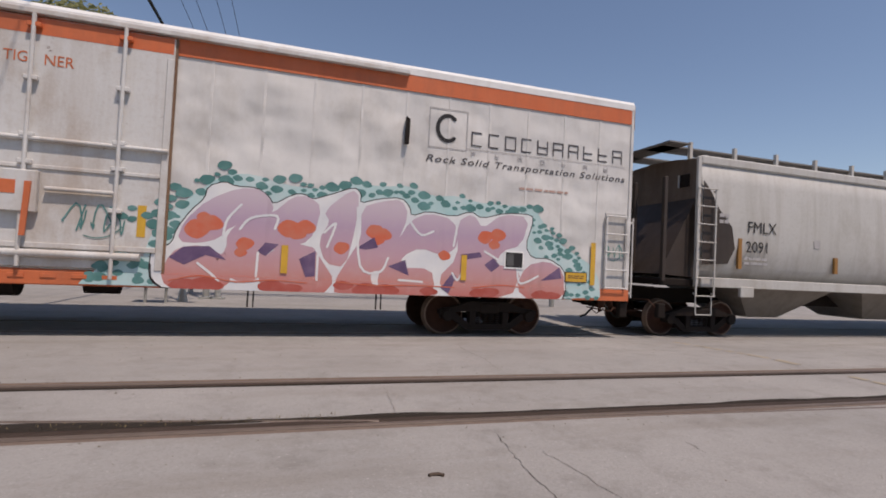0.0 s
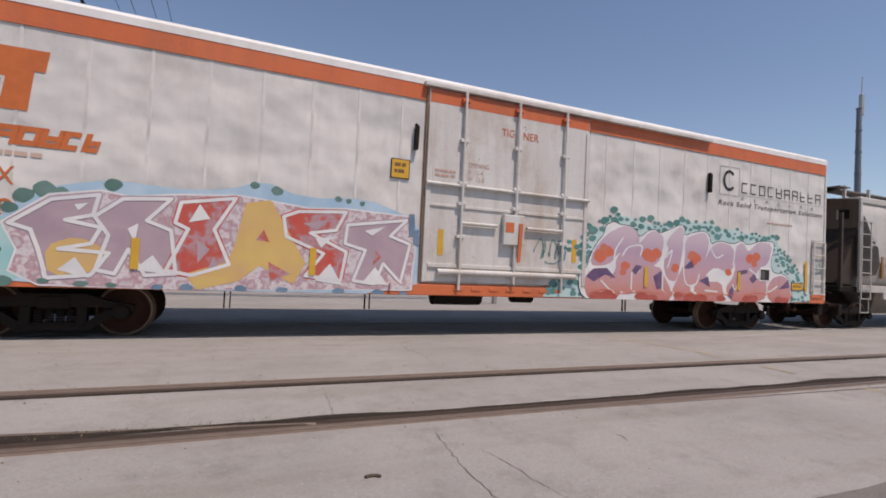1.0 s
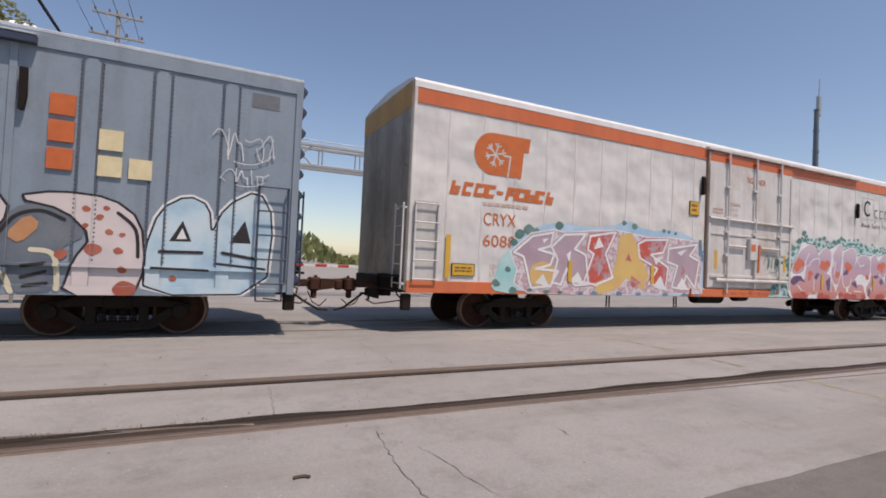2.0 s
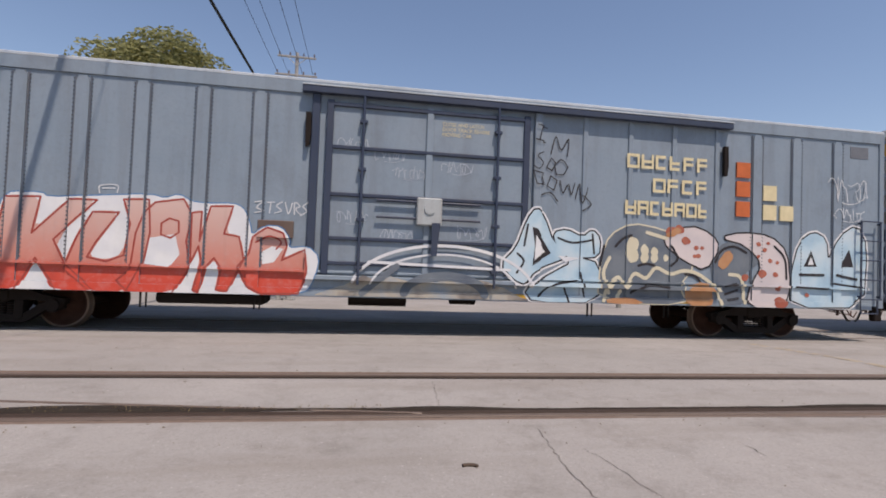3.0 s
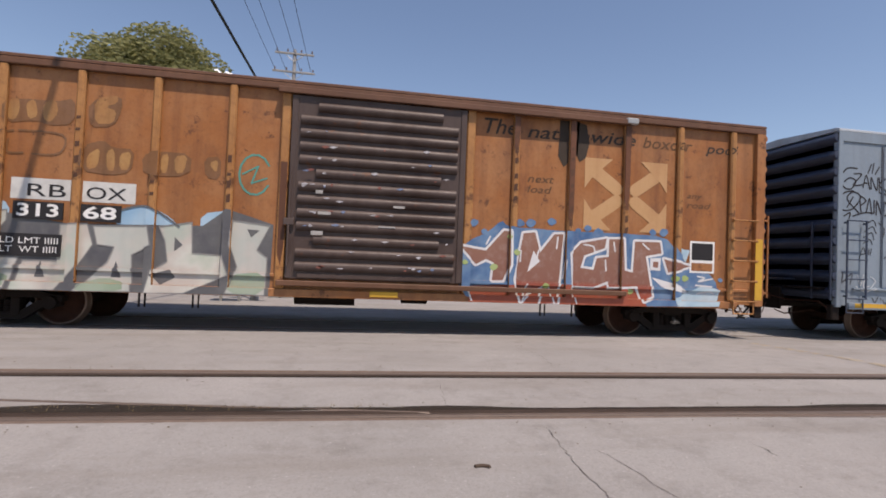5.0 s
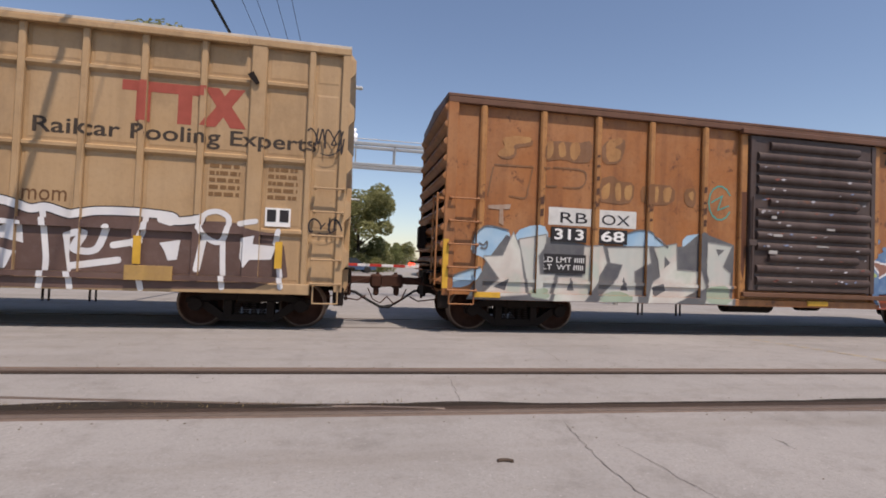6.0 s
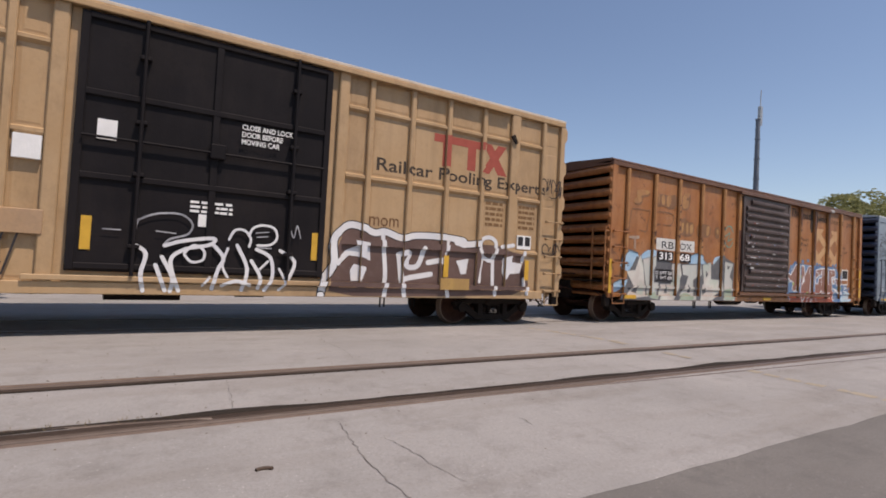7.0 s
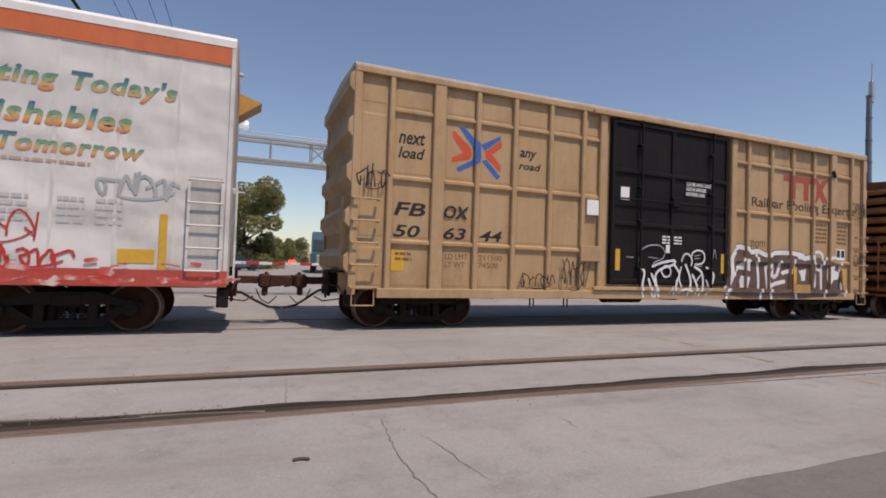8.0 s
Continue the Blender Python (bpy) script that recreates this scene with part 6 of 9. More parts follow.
def reefer_front():
    car, xc, half, white, orange, inner = white_boxcar(-14.76, 6.72, 0, "white insulated boxcar with orange stripes, wide door and colourful graffiti")
    u = lambda X: X - xc
    y = SIDE + 0.0105
    d0, d1 = u(-5.98), u(-2.1)
    seam_m = paint("door_seam_rust", (0.2, 0.11, 0.06), (0.3, 0.2, 0.13), (0.1, 0.05, 0.03), 0.5, 0.3, 0.8)
    part("door_seal", Build().box(d0 - 0.045, d0, SIDE - 0.03, SIDE + 0.02, 1.06, 4.86, 0.004), seam_m, car, "rust-stained door seal")
    part("door_seal", Build().box(d1, d1 + 0.035, SIDE - 0.03, SIDE + 0.02, 1.06, 4.86, 0.004), seam_m, car, "rust-stained door seal")
    white = paint("white_door_paint", (0.58, 0.565, 0.55), (0.5, 0.48, 0.46), (0.3, 0.2, 0.13), 0.3, 0.08, 0.45, grime=0.35)
    door = part("door", Build().box(d0, d1, SIDE - 0.05, SIDE + 0.02, 1.1, 4.84, 0.01), white, car, "wide white plug door with pipe lock bars")
    part("door_stripe", Build().box(d0 + 0.02, d1 - 0.02, SIDE - 0.053, SIDE - 0.049, 4.58, 4.83), orange, door)
    for x in (d0 + 0.05, d1 - 0.05):
        part("door_stile", Build().box(x - 0.05, x + 0.05, SIDE - 0.075, SIDE - 0.05, 1.1, 4.5, 0.008), white, door)
    for X in (-5.22, -3.98, -2.78):
        z0 = 0.95 if X != -3.98 else 1.1
        part("lock_bar", Build().rod((u(X), SIDE - 0.12, z0), (u(X), SIDE - 0.12, 4.86), 0.03), white, door)
        for z in (1.3, 2.0, 2.65, 3.05, 3.9, 4.7):
            part("bracket", Build().box(u(X) - 0.09, u(X) + 0.09, SIDE - 0.14, SIDE - 0.05, z - 0.035, z + 0.035, 0.01), white if z < 4.5 else orange, door)
    part("cross_bar", Build().rod((d0, SIDE - 0.1, 3.0), (d1, SIDE - 0.1, 3.0), 0.035), white, door)
    part("door_rib", Build().box(d0 + 0.1, d1 - 0.1, SIDE - 0.075, SIDE - 0.05, 2.56, 2.62, 0.008), white, door)
    part("door_rib", Build().box(d0 + 0.1, d1 - 0.1, SIDE - 0.09, SIDE - 0.05, 1.38, 1.46, 0.008), white, door)
    part("lower_bar", Build().rod((d0 + 0.3, SIDE - 0.1, 1.3), (d1 - 0.3, SIDE - 0.1, 1.3), 0.06), white, door)
    for a, e in ((-5.2, -4.4), (-3.7, -2.8)):
        part("handle_rod", Build().rod((u(a), SIDE - 0.11, 2.27), (u(e), SIDE - 0.11, 2.27), 0.035), white, door)
    part("lock_box", Build().box(u(-4.28), u(-3.78), SIDE - 0.17, SIDE - 0.06, 1.9, 2.52, 0.015), white, door)
    part("lock_lever", Build().slab([(u(-3.95), 1.55), (u(-3.88), 1.55), (u(-3.84), 2.35), (u(-3.92), 2.35)], SIDE - 0.2, SIDE - 0.17).box(u(-4.24), u(-4.04), SIDE - 0.176, SIDE - 0.17, 2.16, 2.36), orange, door, "orange lock lever and label")
    part("door_track", Build().box(u(-6.1), u(1.76), SIDE - 0.11, SIDE, 4.87, 4.95, 0.01), white, car)
    part("track_sill", Build().box(u(-6.6), u(1.76), SIDE - 0.06, SIDE, 0.84, 1.04, 0.008), orange, car)
    for i in range(7):
        part("gusset", Build().box(u(-5.3) + i * 0.4, u(-5.3) + i * 0.4 + 0.2, SIDE - 0.075, SIDE - 0.058, 0.94, 1.0, 0.004), orange, car)
    for X in (-6.22, 1.76):
        part("track_stop", Build().slab([(u(X) - 0.03, 3.6), (u(X) + 0.04, 3.6), (u(X) + 0.05, 4.05), (u(X) - 0.02, 4.1)], SIDE - 0.09, SIDE - 0.004), IRON, car)
    lettering("TIG", u(-4.36), u(-4.06), 4.14, 4.3, SIDE - 0.056, plain("red_orange_lettering", (0.55, 0.14, 0.05), 0.6), door)
    lettering("NER", u(-3.84), u(-3.46), 4.13, 4.29, SIDE - 0.056, plain("red_orange_lettering", (0.55, 0.14, 0.05), 0.6), door)
    lettering("OPENING\nH  11-4\nW  12-0", u(-5.1), u(-4.62), 3.12, 3.5, SIDE - 0.056, plain("pink_lettering", (0.5, 0.33, 0.28), 0.6), door)
    lines(2, u(-5.8), u(-5.35), 3.12, 3.3, SIDE - 0.056, plain("pink_lettering", (0.5, 0.33, 0.28), 0.6), door, 4)
    yellow_marks(door, [u(-5.62), u(-2.42)], 1.62, 2.12, 0.12, SIDE - 0.056)
    yellow_marks(car, [u(X) for X in (-13.88, -10.7, -8.02, -0.25, 3.0, 5.82)], 1.14, 1.62, 0.11, SIDE - 0.018)
    yellow_marks(car, [u(-13.88), u(5.82)], 1.62, 2.02, 0.11, SIDE - 0.018)
    for x0, x1, z0, z1 in ((-13.76, -13.25, 1.2, 1.43), (5.2, 5.68, 1.2, 1.38), (-6.66, -6.32, 3.04, 3.38)):
        part("label_rim", Build().box(u(x0) - 0.015, u(x1) + 0.015, y - 0.0205, y + 0.003, z0 - 0.015, z1 + 0.015), BLACKPAINT, car)
        part("label_plate", Build().box(u(x0), u(x1), y - 0.022, y + 0.004, z0, z1), YELLOW, car, "yellow warning plate with a dark rim")
        lines(2, u(x0) + 0.05, u(x1) - 0.05, z0 + 0.05, z1 - 0.05, y - 0.024, plain("brown_lettering", (0.2, 0.11, 0.05), 0.6), car, int(z0 * 10))
    # brand marks as plain blocks
    om = plain("reefer_orange", (0.55, 0.15, 0.05), 0.55)
    b = Build().slab([(u(-12.62), 3.36), (u(-12.62), 3.36), (u(-12.15), 3.36), (u(-12.1), 3.95), (u(-11.97), 3.95), (u(-11.93), 4.26), (u(-12.9), 4.26)] + arc(u(-12.9), 3.81, 0.45, 0.45, 90, 270, 12), y, y + 0.003)
    part("logo", b, om, car, "rounded orange logo block")
    flake = Build()
    for k in range(6):
        a = radians(60 * k + 15)
        c, s = math.cos(a), math.sin(a)
        stroke(flake, [(u(-12.83), 3.8), (u(-12.83) + 0.25 * c, 3.8 + 0.25 * s)], 0.035, y - 0.003)
        for t in (-0.5, 0.5):
            stroke(flake, [(u(-12.83) + 0.16 * c, 3.8 + 0.16 * s), (u(-12.83) + 0.16 * c + 0.1 * math.cos(a + t * 1.6), 3.8 + 0.16 * s + 0.1 * math.sin(a + t * 1.6))], 0.03, y - 0.003)
    stroke(flake, [(u(-12.58), 3.8), (u(-12.45), 3.8), (u(-12.5), 3.37)], 0.04, y - 0.003)
    part("logo", flake, white, car, "white star-shaped frost emblem")
    for n, a, e, sd in ((4, -13.9, -12.78, 8), (5, -12.55, -11.22, 9)):
        bars(n, u(a), u(e), 2.86, 3.14, y, om, car, sd, fill=0.78, weight=0.28, shear=0.25)
    part("lettering", Build().box(u(-12.76), u(-12.6), y - 0.001, y + 0.003, 2.96, 3.03), om, car)
    lines(1, u(-13.1), u(-11.9), 2.66, 2.78, y, plain("pale_orange", (0.55, 0.4, 0.33), 0.6), car, 12)
    lettering("CRYX", u(-13.06), u(-12.24), 2.28, 2.55, y, om, car)
    lettering("6088", u(-13.05), u(-12.24), 1.83, 2.08, y, om, car)
    lettering("LD LMT\nLT WT", u(-12.85), u(-12.45), 1.2, 1.45, y, plain("pink_lettering", (0.5, 0.33, 0.28), 0.6), car)
    grey = plain("slogan_grey", (0.09, 0.085, 0.09), 0.6)
    b = Build()
    stroke(b, arc(u(2.56), 4.0, 0.2, 0.24, 50, 310, 14), 0.075, y)
    part("logo", b, BLACKPAINT, car, "dark curved logo mark")
    b = Build()
    x0, x1, z0, z1 = u(2.2), u(2.95), 3.62, 4.36
    for p, q in (((x0, z0), (x1, z0)), ((x1, z0), (x1, z1)), ((x1, z1), (x0, z1)), ((x0, z1), (x0, z0))):
        stroke(b, [p, q], 0.018, y)
    stroke(b, [(u(2.95), 3.66), (u(6.52), 3.66)], 0.012, y)
    part("logo", b, plain("line_grey", (0.4, 0.38, 0.38), 0.6), car, "thin grey square outline")
    bars(10, u(3.04), u(6.56), 3.72, 4.0, y, grey, car, 15, fill=0.62, weight=0.1)
    bars(7, u(3.05), u(6.5), 3.52, 3.61, y, plain("line_grey", (0.4, 0.38, 0.38), 0.6), car, 16, fill=0.16)
    lettering("Rock Solid Transportation Solutions", u(2.16), u(6.54), 3.3, 3.47, y, grey, car, 0.25, 0.01, spacing=1.15)
    lines(1, u(4.1), u(5.2), 2.95, 3.03, y, plain("pink_lettering", (0.5, 0.33, 0.28), 0.6), car, 17)
    part("plate", Build().box(u(3.86), u(4.22), y - 0.024, y, 1.43, 1.72), BLACKPAINT, car, "small black inspection plate")
    part("plate_mark", Build().box(u(3.885), u(4.03), y - 0.027, y - 0.023, 1.46, 1.69), plain("plate_grey", (0.1, 0.1, 0.1), 0.6), car)
    part("plate_rim", Build().box(u(3.83), u(4.25), y - 0.0215, y, 1.4, 1.75), WHITEPAINT, car, "white rim of the inspection plate")
    underframe(car, half, 0.86, (u(-11.8), u(3.78)))
    trucks(car, (u(-11.8), u(3.78)))
    draw_gear(car, half)
    return car, u, y


def reefer_rear():
    car, xc, half, white, orange, inner = white_boxcar(-95.0, -73.5, 1, "white insulated boxcar with orange stripe, faded slogans and red graffiti")
    u = lambda X: X - xc
    y = SIDE + 0.0105
    red = paint("red_sill_paint", (0.42, 0.05, 0.035), (0.5, 0.12, 0.09), (0.2, 0.06, 0.05), 0.3)
    part("sill_paint", Build().box(u(-78.5), u(-73.5), SIDE - 0.011, SIDE - 0.008, 0.84, 1.1), red, car, "red sprayed side sill")
    hood = paint("amber_paint", (0.52, 0.26, 0.05), (0.56, 0.32, 0.1))
    part("fan_hood", Build().add([(half + 0.03, 0.9, 4.9), (half + 0.03, -SIDE, 4.9), (half + 0.5, -SIDE, 4.75), (half + 0.5, 0.9, 4.75), (half + 0.03, 0.9, 4.4), (half + 0.03, -SIDE, 4.4)], [(0, 1, 2, 3), (3, 2, 5, 4), (0, 3, 4), (1, 5, 2), (0, 4, 5, 1)]), hood, car)
    def ink(i, z0, z1):
        h = z1 - z0
        return spray_z("slogan_fade_" + str(i), [(z0, (0.6, 0.16, 0.06)), (z0 + 0.25 * h, (0.58, 0.33, 0.12)), (z0 + 0.5 * h, (0.2, 0.32, 0.16)), (z0 + 0.75 * h, (0.05, 0.2, 0.2)), (z1, (0.05, 0.09, 0.2))])

    lettering("ting Today's", u(-76.7), u(-74.36), 3.76, 4.14, y, ink(0, 3.76, 4.14), car, 0.2, 0.03, spacing=1.1)
    lettering("rishables", u(-76.95), u(-74.98), 3.25, 3.58, y, ink(1, 3.25, 3.58), car, 0.2, 0.03, spacing=1.1)
    lettering("Tomorrow", u(-76.68), u(-74.79), 2.83, 3.1, y, ink(2, 2.83, 3.1), car, 0.2, 0.03, spacing=1.1)
    lines(1, u(-77.2), u(-75.5), 2.66, 2.74, y, plain("pink_lettering", (0.5, 0.33, 0.28), 0.6), car, 31)
    for k, X in enumerate((-75.9, -75.4, -76.6)):
        lines(4, u(X), u(X) + 0.36, 1.75, 2.2, y, plain("faint_grey", (0.5, 0.48, 0.47), 0.6), car, 32 + k)
    yellow_marks(car, [u(-74.47)], 1.08, 2.0, 0.11)
    part("label_plate", Build().box(u(-75.09), u(-74.58), y, y + 0.004, 1.2, 1.42), YELLOW, car, "yellow warning plate")
    tag(car, u(-75.4), u(-74.3), 2.25, 2.6, y, plain("silver_tag", (0.38, 0.4, 0.41), 0.5), 3, 0.05, 5)
    tag(car, u(-77.1), u(-76.15), 1.5, 1.95, y, plain("red_tag", (0.5, 0.05, 0.04), 0.5), 4, 0.028, 4)
    tag(car, u(-76.9), u(-75.75), 1.12, 1.4, y, plain("red_tag", (0.5, 0.05, 0.04), 0.5), 14, 0.04, 6)
    b = Build()
    rnd = random.Random(9)
    for i in range(34):
        X, z = rnd.uniform(-77.4, -73.6), 0.9 + 0.4 * rnd.random() ** 2
        stroke(b, [(u(X), z), (u(X) + rnd.uniform(0.1, 0.4), z + rnd.uniform(-0.06, 0.08))], rnd.uniform(0.02, 0.09), SIDE - 0.013)
    part("graffiti", b, spray("red_white", ((0.5, 0.06, 0.05), (0.52, 0.09, 0.07), (0.64, 0.46, 0.44)), 5.0), car, "red and white sprayed shapes along the sill")
    underframe(car, half, 0.86, (u(-92.0), u(-75.85)))
    trucks(car, (u(-92.0), u(-75.85)))
    draw_gear(car, half)
    return car


# -- the grey covered hopper --
def hopper():
    car, xc = new_car("hopper_car", 7.6, 24.6, "grey rounded covered hopper with a brown end darkened as if in shade", "hopper car")
    half = 8.5
    u = lambda X: X - xc
    grey = paint("hopper_grey_paint", (0.46, 0.445, 0.42), (0.52, 0.5, 0.48), (0.25, 0.2, 0.16), 0.35, 0.0, 0.5)
    # Shade on the lower end is put into this brown; the stain shares it.
    brown = paint("hopper_shade_and_stain", (0.04, 0.028, 0.022), (0.06, 0.043, 0.035), (0.02, 0.014, 0.012), 0.4, 0.1, 0.7)
    a, e = u(8.62), half - 1.0
    prof = [(-1.5, 4.1), (-1.56, 3.6), (-1.59, 2.9), (-1.58, 2.2), (-1.5, 1.7), (-1.35, 1.38), (1.35, 1.38), (1.5, 1.7), (1.58, 2.2), (1.59, 2.9), (1.56, 3.6), (1.5, 4.1), (0.8, 4.2), (0, 4.24), (-0.8, 4.2)]
    part("body", Build().extrude_x(prof, a, e, True), grey, car, "smooth rounded grey hopper side")
    # Lighter tan puts the sunlit upper part of the end into the colour.
    part("end_wall", Build().extrude_x([(y * 0.995, z) for y, z in prof], a - 0.05, a - 0.002), paint("hopper_end_lit_tan", (0.15, 0.11, 0.085), (0.11, 0.08, 0.065), (0.05, 0.035, 0.028), 0.5, 0.2, 0.7), car, "weathered tan-brown end sheet in its sunlit tone")
    part("end_plate", Build().box(a - 0.075, a - 0.05, -1.25, -0.95, 3.5, 3.8, 0.01), IRON, car, "small black plate")
    part("end_plate_rim", Build().box(a - 0.08, a - 0.05, -0.94, -0.9, 3.5, 3.8), grey, car)
    lines(2, u(9.1), u(9.4), 2.62, 2.9, SIDE - 0.006, plain("line_grey", (0.4, 0.38, 0.38), 0.6), car, 19)
    part("plate", Build().box(u(12.05), u(12.25), SIDE + 0.004, SIDE + 0.02, 2.25, 2.45), plain("line_grey", (0.4, 0.38, 0.38), 0.6), car, "small square stencil")
    for x0, x1 in ((a - 0.02, a - 1.0),):
        b = Build().add([(a, SIDE + 0.15, 3.3), (a, -SIDE - 0.15, 3.3), (x1, -SIDE - 0.15, 1.45), (x1, SIDE + 0.15, 1.45), (a, SIDE + 0.15, 1.4), (a, -SIDE - 0.15, 1.4)], [(0, 1, 2, 3), (3, 2, 5, 4), (0, 3, 4), (1, 5, 2)])
        part("slope_sheet", b, brown, car)
        part("end_sill", Build().box(-half, a, SIDE + 0.1, -SIDE - 0.1, 1.2, 1.36, 0.02), IRON, car)
        for yy in (SIDE + 0.1, -0.5, 0.5, -SIDE - 0.1):
            part("end_post", Build().box(x1, x1 + 0.09, yy - 0.05, yy + 0.05, 1.3, 3.6, 0.01), brown, car)
    part("stain", Build().slab([(a + 0.01, 1.7), (a + 0.75, 1.75), (a + 0.95, 2.1), (a + 0.85, 2.6), (a + 0.45, 3.0), (a + 0.2, 3.4), (a + 0.01, 3.6)], SIDE - 0.004, SIDE - 0.001), brown, car, "dark brown rust stain on the hopper side")
    for s in (-1, 1):
        part("side_sill", Build().box(a, e + 0.3, *sorted((s * 1.5, s * 1.62)), 1.2, 1.42, 0.015), grey, car)
        part("roof_edge", Build().box(a - 0.02, e, *sorted((s * 1.38, s * 1.56)), 3.98, 4.18, 0.03), grey, car)
    walk_ = Build().box(a - 0.6, e, -0.95, -0.35, 4.46, 4.49).box(a - 0.6, e, 0.35, 0.95, 4.46, 4.49).box(a - 0.7, a - 0.1, -1.3, 1.3, 4.46, 4.49)
    part("running_board", walk_, plain("running_board_grey", (0.2, 0.19, 0.18), 0.7), car, "grey roof running boards")
    for i in range(12):
        x = a + 0.2 + i * 1.35
        part("board_bracket", Build().box(x - 0.03, x + 0.03, -1.45, -0.3, 4.16, 4.22).box(x - 0.04, x + 0.04, -1.0, -0.92, 4.2, 4.62), grey, car)
    for i in range(4):
        part("hatch", Build().rod((a + 2 + i * 3.6, 0, 4.22), (a + 2 + i * 3.6, 0, 4.42), 0.32, 0.3, 20), grey, car)
    for x in (a + 3.0, a + 7.2, a + 11.4):
        b = Build().add([(x - 1.7, -1.35, 1.3), (x + 1.7, -1.35, 1.3), (x + 1.7, 1.35, 1.3), (x - 1.7, 1.35, 1.3), (x - 0.5, -0.6, 0.45), (x + 0.5, -0.6, 0.45), (x + 0.5, 0.6, 0.45), (x - 0.5, 0.6, 0.45)], [(0, 4, 5, 1), (1, 5, 6, 2), (2, 6, 7, 3), (3, 7, 4, 0), (4, 7, 6, 5), (0, 1, 2, 3)])
        part("discharge_bay", b, paint("bay_grey", (0.2, 0.175, 0.15), None, (0.1, 0.07, 0.05), 0.5), car)
    ladder(car, u(8.42), u(8.92), 1.0, 3.4, 7, grey, y=SIDE - 0.02, stirrup=0.42)
    part("ladder_post", Build().box(u(8.45), u(8.55), SIDE - 0.02, SIDE + 0.05, 1.2, 4.12, 0.01), grey, car)
    part("jacking_pad", Build().box(u(9.75), u(10.15), SIDE - 0.03, SIDE + 0.05, 1.0, 1.24, 0.01), grey, car)
    y = SIDE - 0.002
    lettering("FMLX", u(9.95), u(10.82), 2.5, 2.76, y, BLACKPAINT, car)
    lettering("2091", u(9.9), u(10.55), 2.04, 2.3, y, BLACKPAINT, car)
    lines(2, u(9.88), u(10.6), 1.72, 1.94, y + 0.03, plain("line_grey", (0.4, 0.38, 0.38), 0.6), car, 9)
    for X in (9.68, 12.75):
        part("reflector", Build().box(u(X), u(X) + 0.1, SIDE - 0.004, SIDE + 0.05, 1.65, 2.35 if X < 10 else 2.05), plain("amber_reflector", (0.32, 0.16, 0.05), 0.5), car, "amber reflective strip")
    trucks(car, (u(9.15), half - 2.0))
    part("centre_sill", Build().box(-half + 0.1, half - 0.1, -0.25, 0.25, 0.75, 1.1), IRON, car)
    draw_gear(car, half)
    return car


REAR = reefer_rear()
TAN, tan_u = tan_boxcar()
ORANGE, orange_u, orange_y = orange_boxcar()
BLUE, blue_u, blue_y = blue_boxcar()
FRONT, front_u, front_y = reefer_front()
HOPPER = hopper()


# ---- sprayed pieces on the cars ----
class Side:
    """Where paint lies on a car's near side: posts and ledges stand proud of the panels."""

    def __init__(self, panel, posts_=(), post_depth=0.0, ledges=(), patches=()):
        self.panel, self.posts, self.post_depth, self.ledges, self.patches = panel, posts_, post_depth, ledges, patches
        self.xs = sorted({e for x, w in posts_ for e in (x - w / 2, x + w / 2)} | {e for p in patches for e in p[:2]})
        self.zs = sorted({e for a, b_, d in ledges for e in (a, b_)} | {e for p in patches for e in p[2:4]})

    def depth(self, x, z):
        d = self.panel
        for a, e, dd in self.ledges:
            if a <= z <= e:
                d = min(d, dd)
        for p, w in self.posts:
            if abs(x - p) <= w / 2:
                d = min(d, self.post_depth)
        for x0, x1, z0, z1, dd in self.patches:
            if x0 <= x <= x1 and z0 <= z <= z1:
                d = min(d, dd)
        return d

    def lay(self, build, name, material, car, label=""):
        me = build if isinstance(build, bpy.types.Mesh) else build.mesh(name, material)
        ob = part(name, drape(me, self.xs, self.zs, self.depth), material, car, label)
        return ob if name in ("graffiti_letter", "logo") else tagged(ob, kind="stuff")


def soften(pts, times=2):
    """Rounds an outline by cutting its corners."""
    for _ in range(times):
        out = []
        for p, q in zip(pts, pts[1:] + pts[:1]):
            out += [(p[0] * .78 + q[0] * .22, p[1] * .78 + q[1] * .22), (p[0] * .22 + q[0] * .78, p[1] * .22 + q[1] * .78)]
        pts = out
    return pts


def fill(b, pts, y):
    b.add([(x, y, z) for x, z in pts], [tuple(range(len(pts)))])


